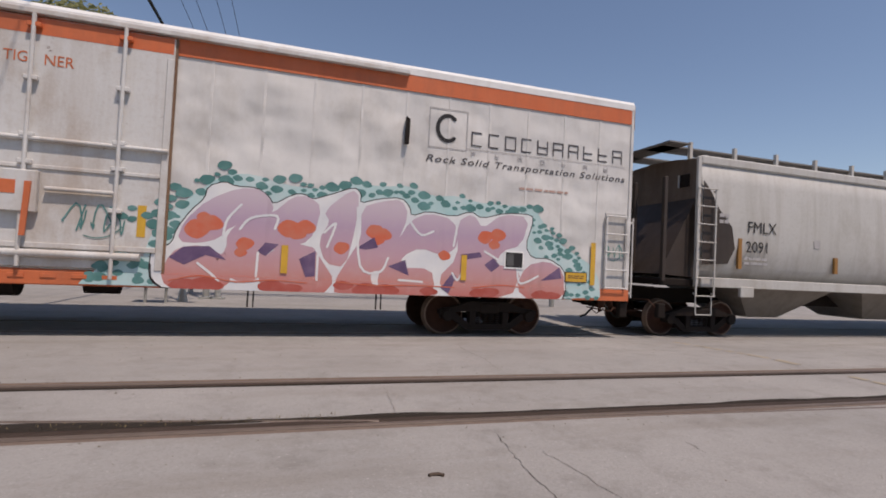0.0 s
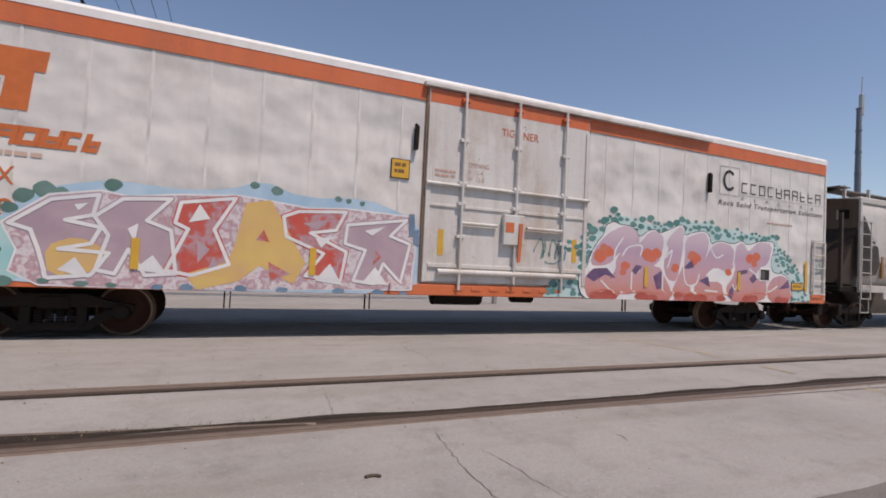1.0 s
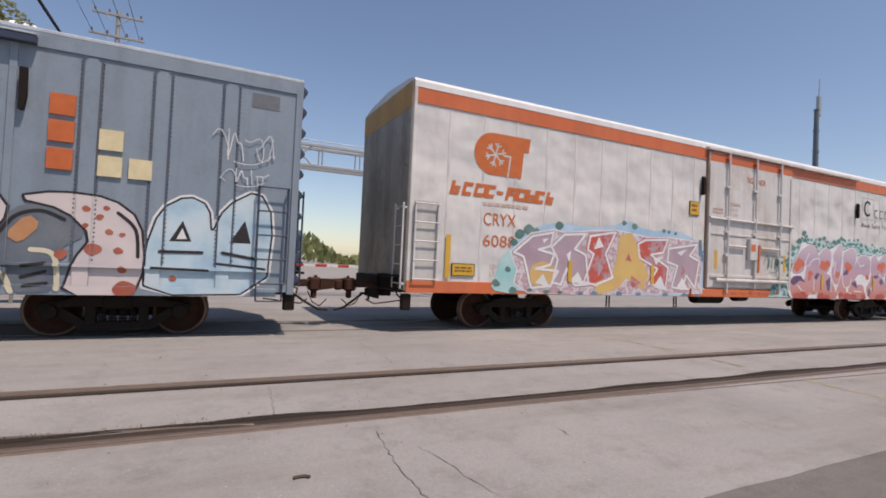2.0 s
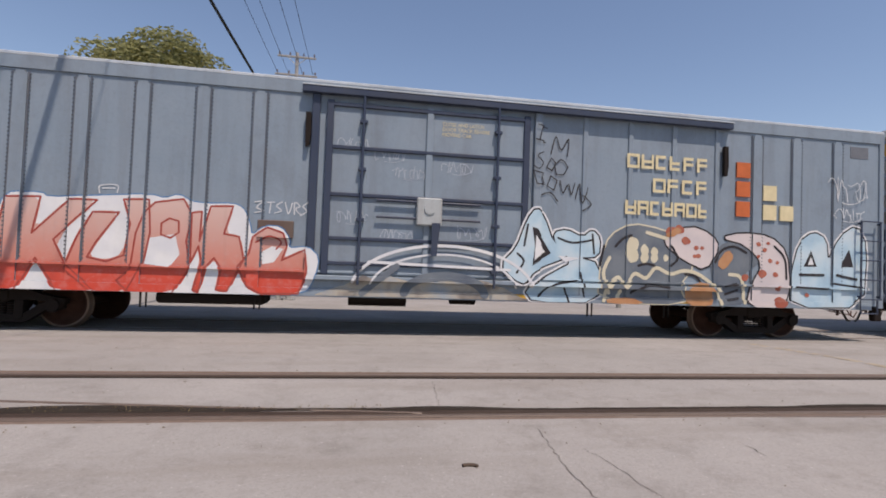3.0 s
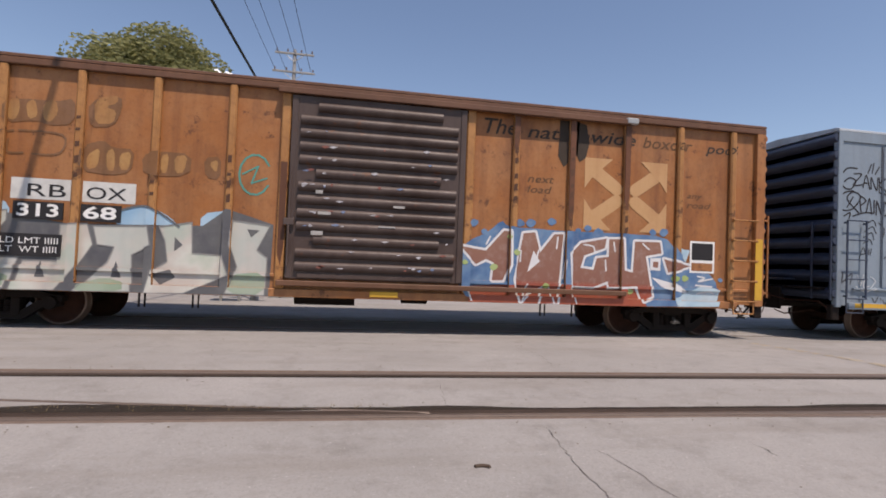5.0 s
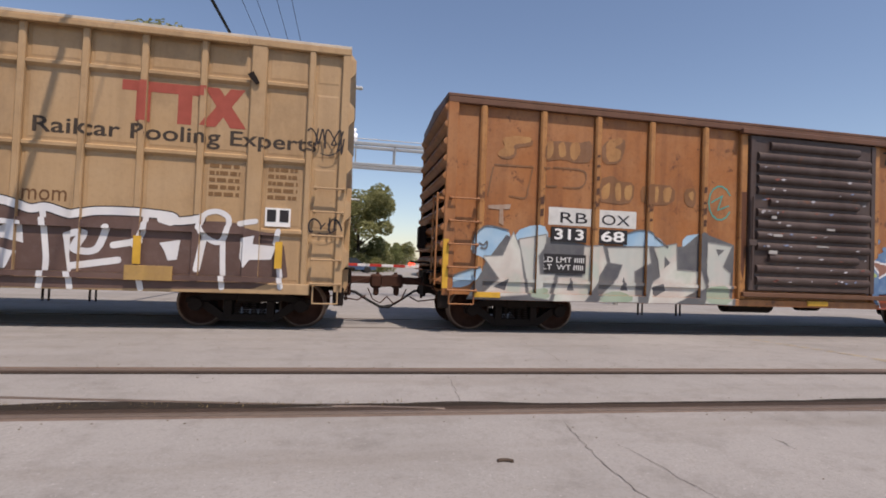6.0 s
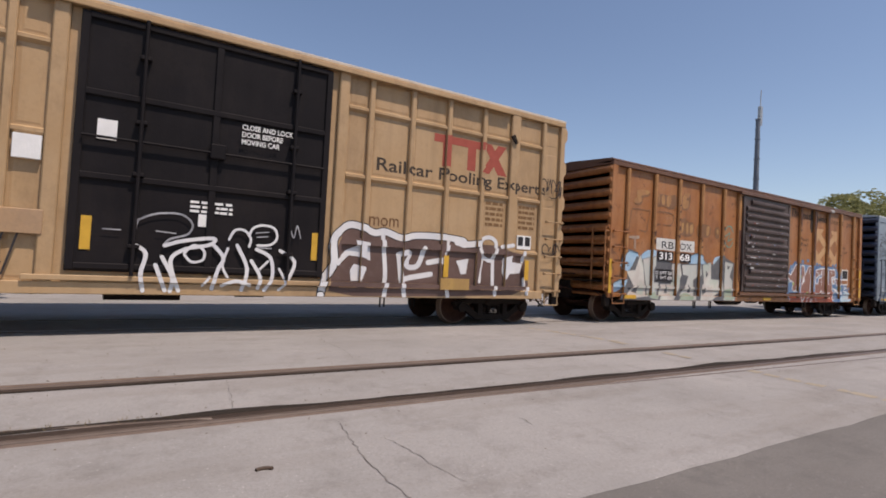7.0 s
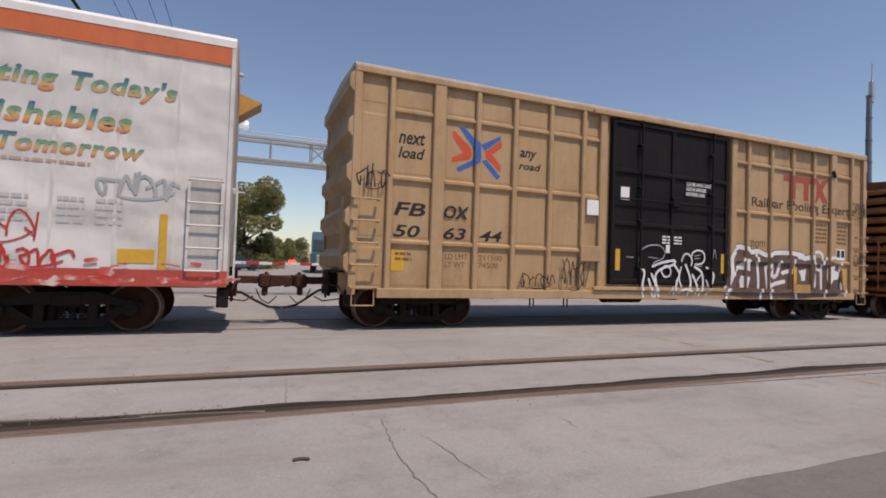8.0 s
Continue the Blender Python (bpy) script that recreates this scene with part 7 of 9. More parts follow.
class Spray:
    """A sprayed piece, layer on layer; shapes are drawn in centimetres from x0 and from the rail."""

    def __init__(self, car, side, x0, low):
        self.car, self.side, self.x0, self.low, self.layer = car, side, x0, low, 0

    def path(self, pts, round_=0):
        pts = [(self.x0 + x / 100, z / 100) for x, z in pts]
        return soften(pts, round_) if round_ else pts

    def next_depth(self):
        self.layer += 1
        return -0.0009 * self.layer

    def lay(self, b, name, material, label=""):
        b.v = [(x, y, max(z, self.low)) for x, y, z in b.v]
        self.side.lay(b, name, material, self.car, label)

    def area(self, material, *polys, edge=0.0, round_=0, name="graffiti_field", label=""):
        y, b = self.next_depth(), Build()
        for i, p in enumerate(polys):
            pts = self.path(p, round_)
            if edge:
                stroke(b, pts + pts[:1], edge, y, 0.00001)
            fill(b, pts, y - 0.0005 - 0.00002 * i)
            if name == "graffiti_letter":
                self.lay(b, name, material, label)
                b = Build()
        if b.v:
            self.lay(b, name, material, label)

    def line(self, material, width, *paths):
        y, b = self.next_depth(), Build()
        for p in paths:
            q = p if len(p) < 3 or p[0] == p[-1] else curve(p)
            stroke(b, self.path(q), width, y, 0.00002)
        self.lay(b, "graffiti_line", material)

    def dots(self, material, rounds, squash=0.9, seed=1):
        y, b, rnd = self.next_depth(), Build(), random.Random(seed)
        for i, (x, z, r) in enumerate(rounds):
            k, x, z, r = rnd.uniform(0, 3), self.x0 + x / 100, z / 100, r / 100
            b.add([(x + r * math.cos(a) * (1 + 0.15 * math.sin(2 * a + k)), y - 0.00002 * i, z + r * squash * math.sin(a) * (1 + 0.08 * math.sin(3 * a + k))) for a in (0.3927 * j for j in range(16))], [tuple(range(16))])
        self.lay(b, "graffiti_dotting", material)

    def spots(self, material, path, n, spread, r0, r1, seed):
        """Dots strewn along a path."""
        rnd, out = random.Random(seed), []
        for _ in range(n * 6):
            if len(out) == n:
                break
            t = rnd.uniform(0, len(path) - 1.001)
            (xa, za), (xb, zb) = path[int(t)], path[int(t) + 1]
            f = t % 1
            c = (xa + (xb - xa) * f + rnd.gauss(0, spread) * 55, za + (zb - za) * f + rnd.gauss(0, spread) * 55, rnd.uniform(r0, r1) * 100)
            if all(math.hypot(c[0] - o[0], c[1] - o[1]) > 0.85 * (c[2] + o[2]) for o in out):
                out.append(c)
        self.dots(material, out, 0.72, seed)


def curve(pts, n=4):
    """A smooth curve through points."""
    q = [pts[0], *pts, pts[-1]]
    out = []
    for a, b, c, d in zip(q, q[1:], q[2:], q[3:]):
        for k in range(n):
            t = k / n
            out.append(tuple(0.5 * (2 * b[i] + (c[i] - a[i]) * t + (2 * a[i] - 5 * b[i] + 4 * c[i] - d[i]) * t * t + (3 * b[i] - a[i] - 3 * c[i] + d[i]) * t ** 3) for i in (0, 1)))
    return out + [pts[-1]]


def blobs(car, side, n, x0, x1, z0, z1, r0, r1, material, seed, squash=0.75, label="sprayed dots", y=-0.002):
    rnd, b = random.Random(seed), Build()
    for i in range(n):
        u_ = rnd.random()
        x, z, r = x0 + (x1 - x0) * u_, rnd.uniform(z0, z1), rnd.uniform(r0, r1)
        k = rnd.uniform(0, 3)
        b.add([(x + r * math.cos(a) * (1 + 0.15 * math.sin(2 * a + k)), y - 0.00005 * i, z + r * squash * math.sin(a)) for a in (0.449 * j for j in range(14))], [tuple(range(14))])
    side.lay(b, "graffiti_dotting", material, car, label)


def band(car, side, x0, x1, top, low, material, seed, y=-0.001, label="sprayed colour field", bumps=0.12, step=0.16):
    """A field of colour with a lumpy upper edge."""
    rnd, b = random.Random(seed), Build()
    n = max(4, int((x1 - x0) / step))
    ph = rnd.uniform(0, 9)
    ups = []
    for i in range(n + 1):
        t = i / n
        e = min(1.0, 5 * t, 5 * (1 - t))
        ups.append((x0 + (x1 - x0) * t, low + (top - low) * e + bumps * math.sin(i * 1.9 + ph) * e * rnd.uniform(0.3, 1)))
    b.add([(x, y, low) for x, z in ups] + [(x, y, max(low + 0.02, z)) for x, z in ups], [(i, i + 1, n + 2 + i, n + 1 + i) for i in range(n)])
    side.lay(b, "graffiti_ground", material, car, label)


WHITE_SPRAY = spray("white_spray", ((0.70, 0.69, 0.68), (0.60, 0.6, 0.62)), 2.0, 0.12)
BLACK_SPRAY = plain("black_spray", (0.035, 0.03, 0.032), 0.6, 0, 0.2)
PALE_BLUE = spray("pale_blue_spray", ((0.32, 0.46, 0.56), (0.42, 0.55, 0.62), (0.5, 0.58, 0.62)), 2.0, 0.15)


def front_pieces():
    u, car = front_u, FRONT
    side = Side(SIDE + 0.010, ledges=[(0.8, 1.07, SIDE - 0.013)], patches=[(u(-6.6), u(1.76), 0.8, 1.05, SIDE - 0.068), (u(-5.98), u(-2.1), 1.05, 4.84, SIDE - 0.054)])
    # pink and purple piece with a dotted teal field
    teal, dark_teal = spray("teal_halo", ((0.34, 0.52, 0.52), (0.5, 0.6, 0.6)), 1.5, 0.15), spray("dark_teal_spray", ((0.06, 0.17, 0.16), (0.11, 0.25, 0.24)), 3.0, 0.12)
    band(car, side, u(-3.2), u(-1.2), 1.35, 0.86, teal, 3, -0.0004, bumps=0.12)
    pink = spray_z("pink_piece", [(0.82, (0.46, 0.15, 0.13)), (1.1, (0.5, 0.24, 0.22)), (1.5, (0.48, 0.29, 0.33)), (2.0, (0.42, 0.3, 0.39)), (2.45, (0.52, 0.42, 0.47))])
    plum = spray("plum_spray", ((0.1, 0.06, 0.13), (0.16, 0.1, 0.18)), 4.0, 0.1)
    flower = spray("orange_red_spray", ((0.56, 0.12, 0.06), (0.52, 0.16, 0.1)), 4.0, 0.1)
    dark_red, white_tag = spray("dark_red_spray", ((0.36, 0.07, 0.05), (0.4, 0.1, 0.08)), 4.0, 0.12), spray("pale_pink_spray", ((0.55, 0.4, 0.42), (0.5, 0.36, 0.38)), 3.0, 0.1)
    g = Spray(car, side, u(-3.4), 0.835)
    g.area(teal,
           [(100, 70), (104, 148), (132, 203), (184, 251), (214, 275), (259, 279), (306, 266), (366, 262), (416, 280), (480, 278), (526, 285), (573, 268), (622, 274), (657, 265), (715, 263), (783, 267), (806, 235), (829, 207), (868, 181), (920, 156), (941, 126), (942, 79), (467, 73)], round_=1, label='teal sprayed field')
    g.spots(dark_teal, [(121, 96), (116, 154), (151, 213), (189, 255), (214, 274), (283, 259), (306, 258), (366, 260), (435, 272), (467, 268), (513, 275), (546, 261), (601, 263), (643, 258), (715, 256), (783, 258), (798, 213), (825, 179), (876, 170)], 95, 0.13, 0.040, 0.120, 5)
    g.spots(dark_teal, [(74, 199), (116, 202), (142, 233)], 10, 0.10, 0.050, 0.090, 6)
    g.spots(dark_teal, [(806, 227), (876, 174), (900, 124), (924, 96), (868, 87)], 34, 0.15, 0.040, 0.100, 7)
    g.area(BLACK_SPRAY,
           [(113, 113), (115, 143), (127, 146), (142, 156), (148, 180), (167, 211), (186, 231), (190, 252), (214, 262), (231, 255), (265, 256), (284, 243), (292, 229), (324, 250), (343, 252), (354, 243), (385, 254), (427, 272), (439, 262), (438, 243), (473, 255), (513, 260), (529, 246), (533, 227), (566, 240), (615, 232), (650, 246), (672, 233), (723, 248), (780, 249), (781, 232), (767, 186), (783, 162), (821, 164), (856, 144), (862, 108), (852, 75), (752, 79), (467, 74), (242, 80), (137, 80), (117, 95)], edge=0.035, round_=1)
    g.area(WHITE_SPRAY,
           [(113, 113), (115, 143), (127, 146), (142, 156), (148, 180), (167, 211), (186, 231), (190, 252), (214, 262), (231, 255), (265, 256), (284, 243), (292, 229), (324, 250), (343, 252), (354, 243), (385, 254), (427, 272), (439, 262), (438, 243), (473, 255), (513, 260), (529, 246), (533, 227), (566, 240), (615, 232), (650, 246), (672, 233), (723, 248), (780, 249), (781, 232), (767, 186), (783, 162), (821, 164), (856, 144), (862, 108), (852, 75), (752, 79), (467, 74), (242, 80), (137, 80), (117, 95)], round_=1)
    g.area(pink,
           [(151, 161), (159, 191), (192, 228), (237, 251), (271, 252), (291, 228), (287, 213), (225, 190), (209, 169), (181, 160)],
           [(136, 126), (151, 147), (186, 153), (226, 133), (232, 100), (214, 83), (153, 81), (133, 96)],
           [(225, 176), (251, 202), (294, 213), (324, 244), (348, 247), (370, 232), (360, 185), (342, 167), (300, 157), (274, 151), (288, 138), (271, 100), (237, 101), (207, 129), (225, 148)],
           [(379, 225), (423, 265), (435, 256), (429, 191), (416, 131), (385, 136), (372, 173), (391, 208)], round_=1, edge=0.05, name='graffiti_letter', label='pink and purple sprayed bubble letter')
    g.area(pink,
           [(287, 150), (355, 166), (380, 131), (398, 105), (379, 81), (312, 83), (274, 98)],
           [(444, 236), (480, 249), (513, 255), (526, 230), (507, 176), (494, 129), (460, 126), (467, 78), (403, 82), (403, 103), (429, 151), (446, 179)],
           [(534, 218), (566, 234), (615, 226), (626, 182), (601, 160), (553, 174), (519, 156), (513, 130), (575, 131), (582, 98), (566, 77), (493, 78), (475, 109), (506, 169)],
           [(626, 224), (654, 240), (675, 211), (715, 243), (772, 242), (757, 189), (717, 176), (701, 145), (761, 139), (737, 83), (622, 79), (590, 113), (630, 155)],
           [(773, 146), (817, 157), (854, 140), (855, 83), (783, 77), (752, 103)], round_=1, edge=0.05, name='graffiti_letter', label='pink and purple sprayed bubble letter')
    g.dots(flower, [(178, 182, 19), (200, 192, 15), (187, 200, 11), (251, 161, 13), (245, 146, 9), (321, 191, 18), (348, 195, 15), (333, 185, 15), (410, 163, 13), (467, 196, 15), (485, 191, 13), (475, 180, 10), (601, 159, 11), (682, 199, 15), (708, 204, 15), (701, 185, 11)], squash=0.85)
    g.dots(dark_red, [(164, 90, 21), (197, 91, 24), (300, 90, 23), (330, 89, 16), (416, 97, 16), (460, 90, 26), (493, 91, 21), (573, 91, 16), (672, 91, 18), (693, 92, 21), (806, 89, 21), (829, 89, 18)], squash=0.5)
    g.area(plum,
           [(138, 133), (159, 151), (197, 154), (224, 132), (192, 139), (161, 122)],
           [(271, 149), (283, 165), (305, 163), (284, 142)],
           [(339, 140), (366, 155), (367, 111), (351, 109)],
           [(436, 164), (467, 185), (475, 167), (454, 162)],
           [(494, 134), (526, 147), (534, 119)],
           [(596, 98), (618, 127), (627, 121), (611, 88)],
           [(682, 145), (701, 160), (714, 145), (697, 132)],
           [(804, 119), (846, 148), (851, 125)],
           [(633, 163), (672, 169), (677, 160), (639, 153)], round_=0)
    g.line(WHITE_SPRAY, 0.040,
           [(217, 175), (222, 200), (242, 226)],
           [(242, 185), (259, 205), (299, 211), (297, 189)],
           [(272, 147), (271, 107)],
           [(370, 148), (370, 105)],
           [(435, 236), (444, 133), (480, 123), (494, 149)],
           [(533, 217), (554, 195), (577, 203)],
           [(625, 226), (618, 178)],
           [(639, 135), (629, 114), (618, 127)],
           [(752, 140), (760, 112), (798, 128)],
           [(682, 171), (737, 143)],
           [(181, 125), (214, 99)],
           [(379, 188), (398, 205), (385, 163)],
           [(516, 110), (560, 108)])
    g.line(flower, 0.020,
           [(142, 96), (186, 105), (242, 97), (294, 102), (354, 99)],
           [(403, 103), (467, 99), (546, 101), (622, 100)],
           [(657, 100), (715, 107), (767, 104)])
    g.area(white_tag,
           [(120, 136), (127, 140), (130, 120), (122, 110)])
    blobs(car, side, 34, u(-3.1), u(-1.35), 0.88, 1.3, 0.04, 0.1, dark_teal, 8)
    blobs(car, side, 12, u(-2.2), u(-1.5), 1.35, 1.9, 0.04, 0.09, dark_teal, 6)
    # mauve, red and yellow piece
    blue = spray("sky_blue_halo", ((0.3, 0.45, 0.58), (0.44, 0.56, 0.66)), 1.4, 0.15)
    green = spray("grey_green_spray", ((0.07, 0.15, 0.13), (0.13, 0.22, 0.2)), 2.0, 0.12)
    aqua = spray("aqua_halo", ((0.26, 0.5, 0.5), (0.4, 0.56, 0.56)), 2.0, 0.15)
    mauve = spray("mauve_piece", ((0.34, 0.25, 0.29), (0.4, 0.3, 0.34), (0.36, 0.27, 0.31)), 1.4, 0.12)
    red = spray("red_mauve_piece", ((0.5, 0.08, 0.06), (0.46, 0.1, 0.08), (0.4, 0.26, 0.29), (0.5, 0.09, 0.07)), 3.4, 0.12)
    yellow = spray("yellow_mauve_piece", ((0.6, 0.42, 0.14), (0.58, 0.38, 0.14), (0.56, 0.36, 0.16)), 1.8, 0.12)
    navy = spray("steel_blue_spray", ((0.1, 0.17, 0.26), (0.16, 0.25, 0.34)), 2.0, 0.12)
    pale_mauve = spray("pale_mauve_base", ((0.44, 0.35, 0.38), (0.6, 0.56, 0.58), (0.4, 0.24, 0.27), (0.5, 0.44, 0.47)), 5.0, 0.15)
    g = Spray(car, side, u(-13.0), 0.835)
    g.area(blue,
           [(43, 94), (44, 135), (56, 175), (93, 219), (133, 235), (196, 249), (287, 243), (359, 251), (410, 272), (476, 248), (589, 258), (673, 232), (717, 188), (702, 84), (218, 83)], round_=1, label='sky blue sprayed field')
    g.area(aqua,
           [(15, 92), (28, 121), (41, 164), (73, 186), (113, 169), (103, 108), (73, 83)], round_=1)
    g.dots(green, [(88, 215, 12), (113, 225, 14), (133, 223, 9), (196, 241, 11), (73, 196, 9), (397, 262, 7), (433, 256, 9), (538, 252, 6), (557, 250, 5), (582, 248, 5), (30, 106, 9), (73, 91, 9), (60, 136, 7)])
    g.area(WHITE_SPRAY,
           [(66, 174), (118, 218), (181, 230), (218, 224), (275, 233), (374, 241), (410, 238), (489, 230), (553, 235), (681, 230), (688, 167), (681, 94), (287, 82), (113, 88), (78, 107), (85, 137)], edge=0.05, round_=0)
    g.area(pale_mauve,
           [(66, 174), (118, 218), (181, 230), (218, 224), (275, 233), (374, 241), (410, 238), (489, 230), (553, 235), (681, 230), (688, 167), (681, 94), (287, 82), (113, 88), (78, 107), (85, 137)], round_=0)
    g.area(mauve,
           [(73, 174), (121, 212), (179, 224), (173, 193), (139, 183), (184, 175), (173, 150), (133, 140), (196, 137), (175, 103), (121, 97), (109, 139), (99, 166)],
           [(175, 191), (210, 221), (275, 227), (243, 190), (277, 177), (287, 109), (245, 105), (221, 144), (205, 106), (180, 111), (194, 164)],
           [(557, 207), (669, 224), (638, 192), (678, 179), (662, 106), (627, 140), (612, 102), (572, 107), (592, 163), (554, 173)], round_=0, edge=0.1, name='graffiti_letter', label='mauve sprayed angular letter')
    g.area(yellow,
           [(116, 143), (154, 161), (196, 141), (184, 109), (123, 99)], round_=1)
    g.area(red,
           [(289, 223), (369, 237), (339, 183), (364, 127), (310, 107), (273, 114), (301, 181), (282, 190)],
           [(446, 213), (470, 224), (553, 230), (537, 196), (492, 188), (557, 158), (549, 106), (487, 113), (517, 153), (452, 179)], round_=0, edge=0.1, name='graffiti_letter', label='red sprayed angular letter')
    g.area(yellow,
           [(374, 152), (389, 227), (422, 234), (481, 134), (465, 104), (410, 133), (378, 105), (320, 90), (308, 107), (365, 127)], round_=0, edge=0.1, name='graffiti_letter', label='yellow sprayed angular letter')
    g.area(mauve,
           [(479, 204), (524, 214), (503, 194)],
           [(315, 165), (334, 150), (317, 127)],
           [(340, 139), (349, 123), (332, 117)])
    g.area(red,
           [(403, 170), (415, 188), (425, 168)],
           [(287, 137), (301, 148), (294, 115)],
           [(425, 134), (462, 115), (429, 103)],
           [(612, 164), (622, 152), (607, 136)])
    g.area(WHITE_SPRAY,
           [(316, 223), (332, 200), (301, 192)],
           [(218, 176), (232, 185), (229, 153)],
           [(589, 199), (627, 209), (604, 190)],
           [(501, 179), (531, 183), (512, 163)],
           [(149, 207), (167, 211), (154, 198)],
           [(229, 113), (254, 137), (275, 108)],
           [(133, 109), (154, 129), (175, 98)],
           [(503, 105), (529, 136), (553, 98)],
           [(589, 104), (612, 133), (638, 100)])
    g.line(WHITE_SPRAY, 0.055,
           [(73, 174), (121, 212), (179, 224), (173, 193), (139, 183), (184, 175), (173, 150), (133, 140), (196, 137), (175, 103), (121, 97), (109, 139), (99, 166), (73, 174)],
           [(175, 191), (210, 221), (275, 227), (243, 190), (277, 177), (287, 109), (245, 105), (221, 144), (205, 106), (180, 111), (194, 164), (175, 191)],
           [(289, 223), (369, 237), (339, 183), (364, 127), (310, 107), (273, 114), (301, 181), (282, 190), (289, 223)],
           [(446, 213), (470, 224), (553, 230), (537, 196), (492, 188), (557, 158), (549, 106), (487, 113), (517, 153), (452, 179), (446, 213)],
           [(557, 207), (669, 224), (638, 192), (678, 179), (662, 106), (627, 140), (612, 102), (572, 107), (592, 163), (554, 173), (557, 207)])
    g.dots(green, [(164, 90, 9), (202, 89, 7), (118, 93, 7)], squash=0.5)
    g.dots(navy, [(263, 87, 8), (304, 88, 9), (384, 88, 9), (449, 87, 9), (546, 87, 10), (619, 86, 11), (666, 86, 7), (702, 168, 5), (691, 205, 5)], squash=0.6)
    g.area(navy,
           [(673, 236), (684, 237), (688, 195), (675, 194)],
           [(684, 199), (702, 199), (702, 178), (684, 180)])
    tag(FRONT, u(-3.4), u(-2.65), 1.62, 2.1, SIDE - 0.06, dark_teal, 5, 0.022, 4)
    tag(FRONT, u(6.12), u(6.5), 1.7, 2.0, SIDE - 0.006, dark_teal, 15, 0.018, 3)


def blue_pieces():
    u, car = blue_u, BLUE
    posts_ = [(u(X), 0.2) for X in (-35.09, -34.2, -33.3, -32.38, -31.46, -30.5, -29.57, -19.75, -18.82, -17.82)] + [(u(X), 0.1) for X in (-23.53, -22.58, -21.64, -20.68)]
    side = Side(SIDE + 0.027, posts_, SIDE - 0.001, ledges=[(1.14, 1.18, SIDE - 0.032), (0.7, 0.86, SIDE - 0.014)],
                patches=[(u(-28.7), u(-20.6), 1.02, 1.1, SIDE - 0.105), (u(-28.7), u(-24.4), 1.1, 4.2, SIDE - 0.06), (u(-29.52), u(-28.92), 1.72, 2.02, SIDE - 0.034)])
    red = spray_z("red_fade_piece", [(0.72, (0.56, 0.06, 0.035)), (1.1, (0.58, 0.08, 0.05)), (1.22, (0.56, 0.2, 0.15)), (1.7, (0.55, 0.3, 0.25)), (2.3, (0.6, 0.42, 0.37))])
    edge_blue = spray("blue_edge_spray", ((0.06, 0.16, 0.32), (0.1, 0.22, 0.4)), 2.0, 0.1)
    dark_line = spray("dark_red_line", ((0.3, 0.04, 0.03), (0.35, 0.07, 0.05)), 2.0, 0.1)
    g = Spray(car, side, u(-34.2), 0.725)
    g.area(edge_blue,
           [(77, 226), (130, 229), (139, 221), (213, 228), (295, 235), (316, 229), (338, 238), (359, 226), (381, 224), (428, 227), (443, 219), (454, 196), (458, 172), (482, 191), (508, 190), (522, 170), (519, 153), (554, 158), (573, 141), (568, 109), (552, 77), (474, 73), (369, 73), (257, 68), (160, 69), (63, 68), (41, 80), (51, 109), (69, 143), (66, 173)], edge=0.06, round_=1)
    g.area(WHITE_SPRAY,
           [(77, 226), (130, 229), (139, 221), (213, 228), (295, 235), (316, 229), (338, 238), (359, 226), (381, 224), (428, 227), (443, 219), (454, 196), (458, 172), (482, 191), (508, 190), (522, 170), (519, 153), (554, 158), (573, 141), (568, 109), (552, 77), (474, 73), (369, 73), (257, 68), (160, 69), (63, 68), (41, 80), (51, 109), (69, 143), (66, 173)], edge=0.02, round_=1)
    g.area(red,
           [(78, 220), (129, 223), (119, 163), (172, 221), (213, 222), (151, 154), (168, 118), (216, 70), (160, 70), (136, 108), (126, 123), (101, 68), (60, 68), (46, 82), (57, 113), (75, 144), (70, 173)],
           [(207, 202), (247, 203), (214, 152), (202, 127), (231, 121), (257, 132), (266, 185), (253, 225), (292, 227), (296, 172), (289, 126), (265, 69), (209, 69), (169, 107), (186, 158)],
           [(302, 223), (346, 231), (361, 205), (353, 160), (361, 115), (336, 71), (269, 69), (248, 90), (269, 110), (275, 170), (287, 207)],
           [(361, 208), (377, 211), (375, 161), (390, 221), (426, 223), (413, 175), (438, 171), (447, 132), (423, 77), (405, 79), (411, 115), (399, 133), (386, 117), (377, 74), (368, 78), (380, 124), (374, 152), (362, 123)],
           [(461, 172), (485, 189), (512, 180), (518, 158), (510, 133), (549, 153), (554, 112), (540, 76), (478, 74), (453, 87), (437, 120), (456, 143)], round_=1, edge=0.05, name='graffiti_letter', label='fat red and salmon sprayed bubble letter')
    g.area(WHITE_SPRAY,
           [(296, 163), (335, 171), (344, 137), (329, 115), (289, 119)],
           [(474, 145), (493, 157), (512, 153), (497, 129), (478, 125)])
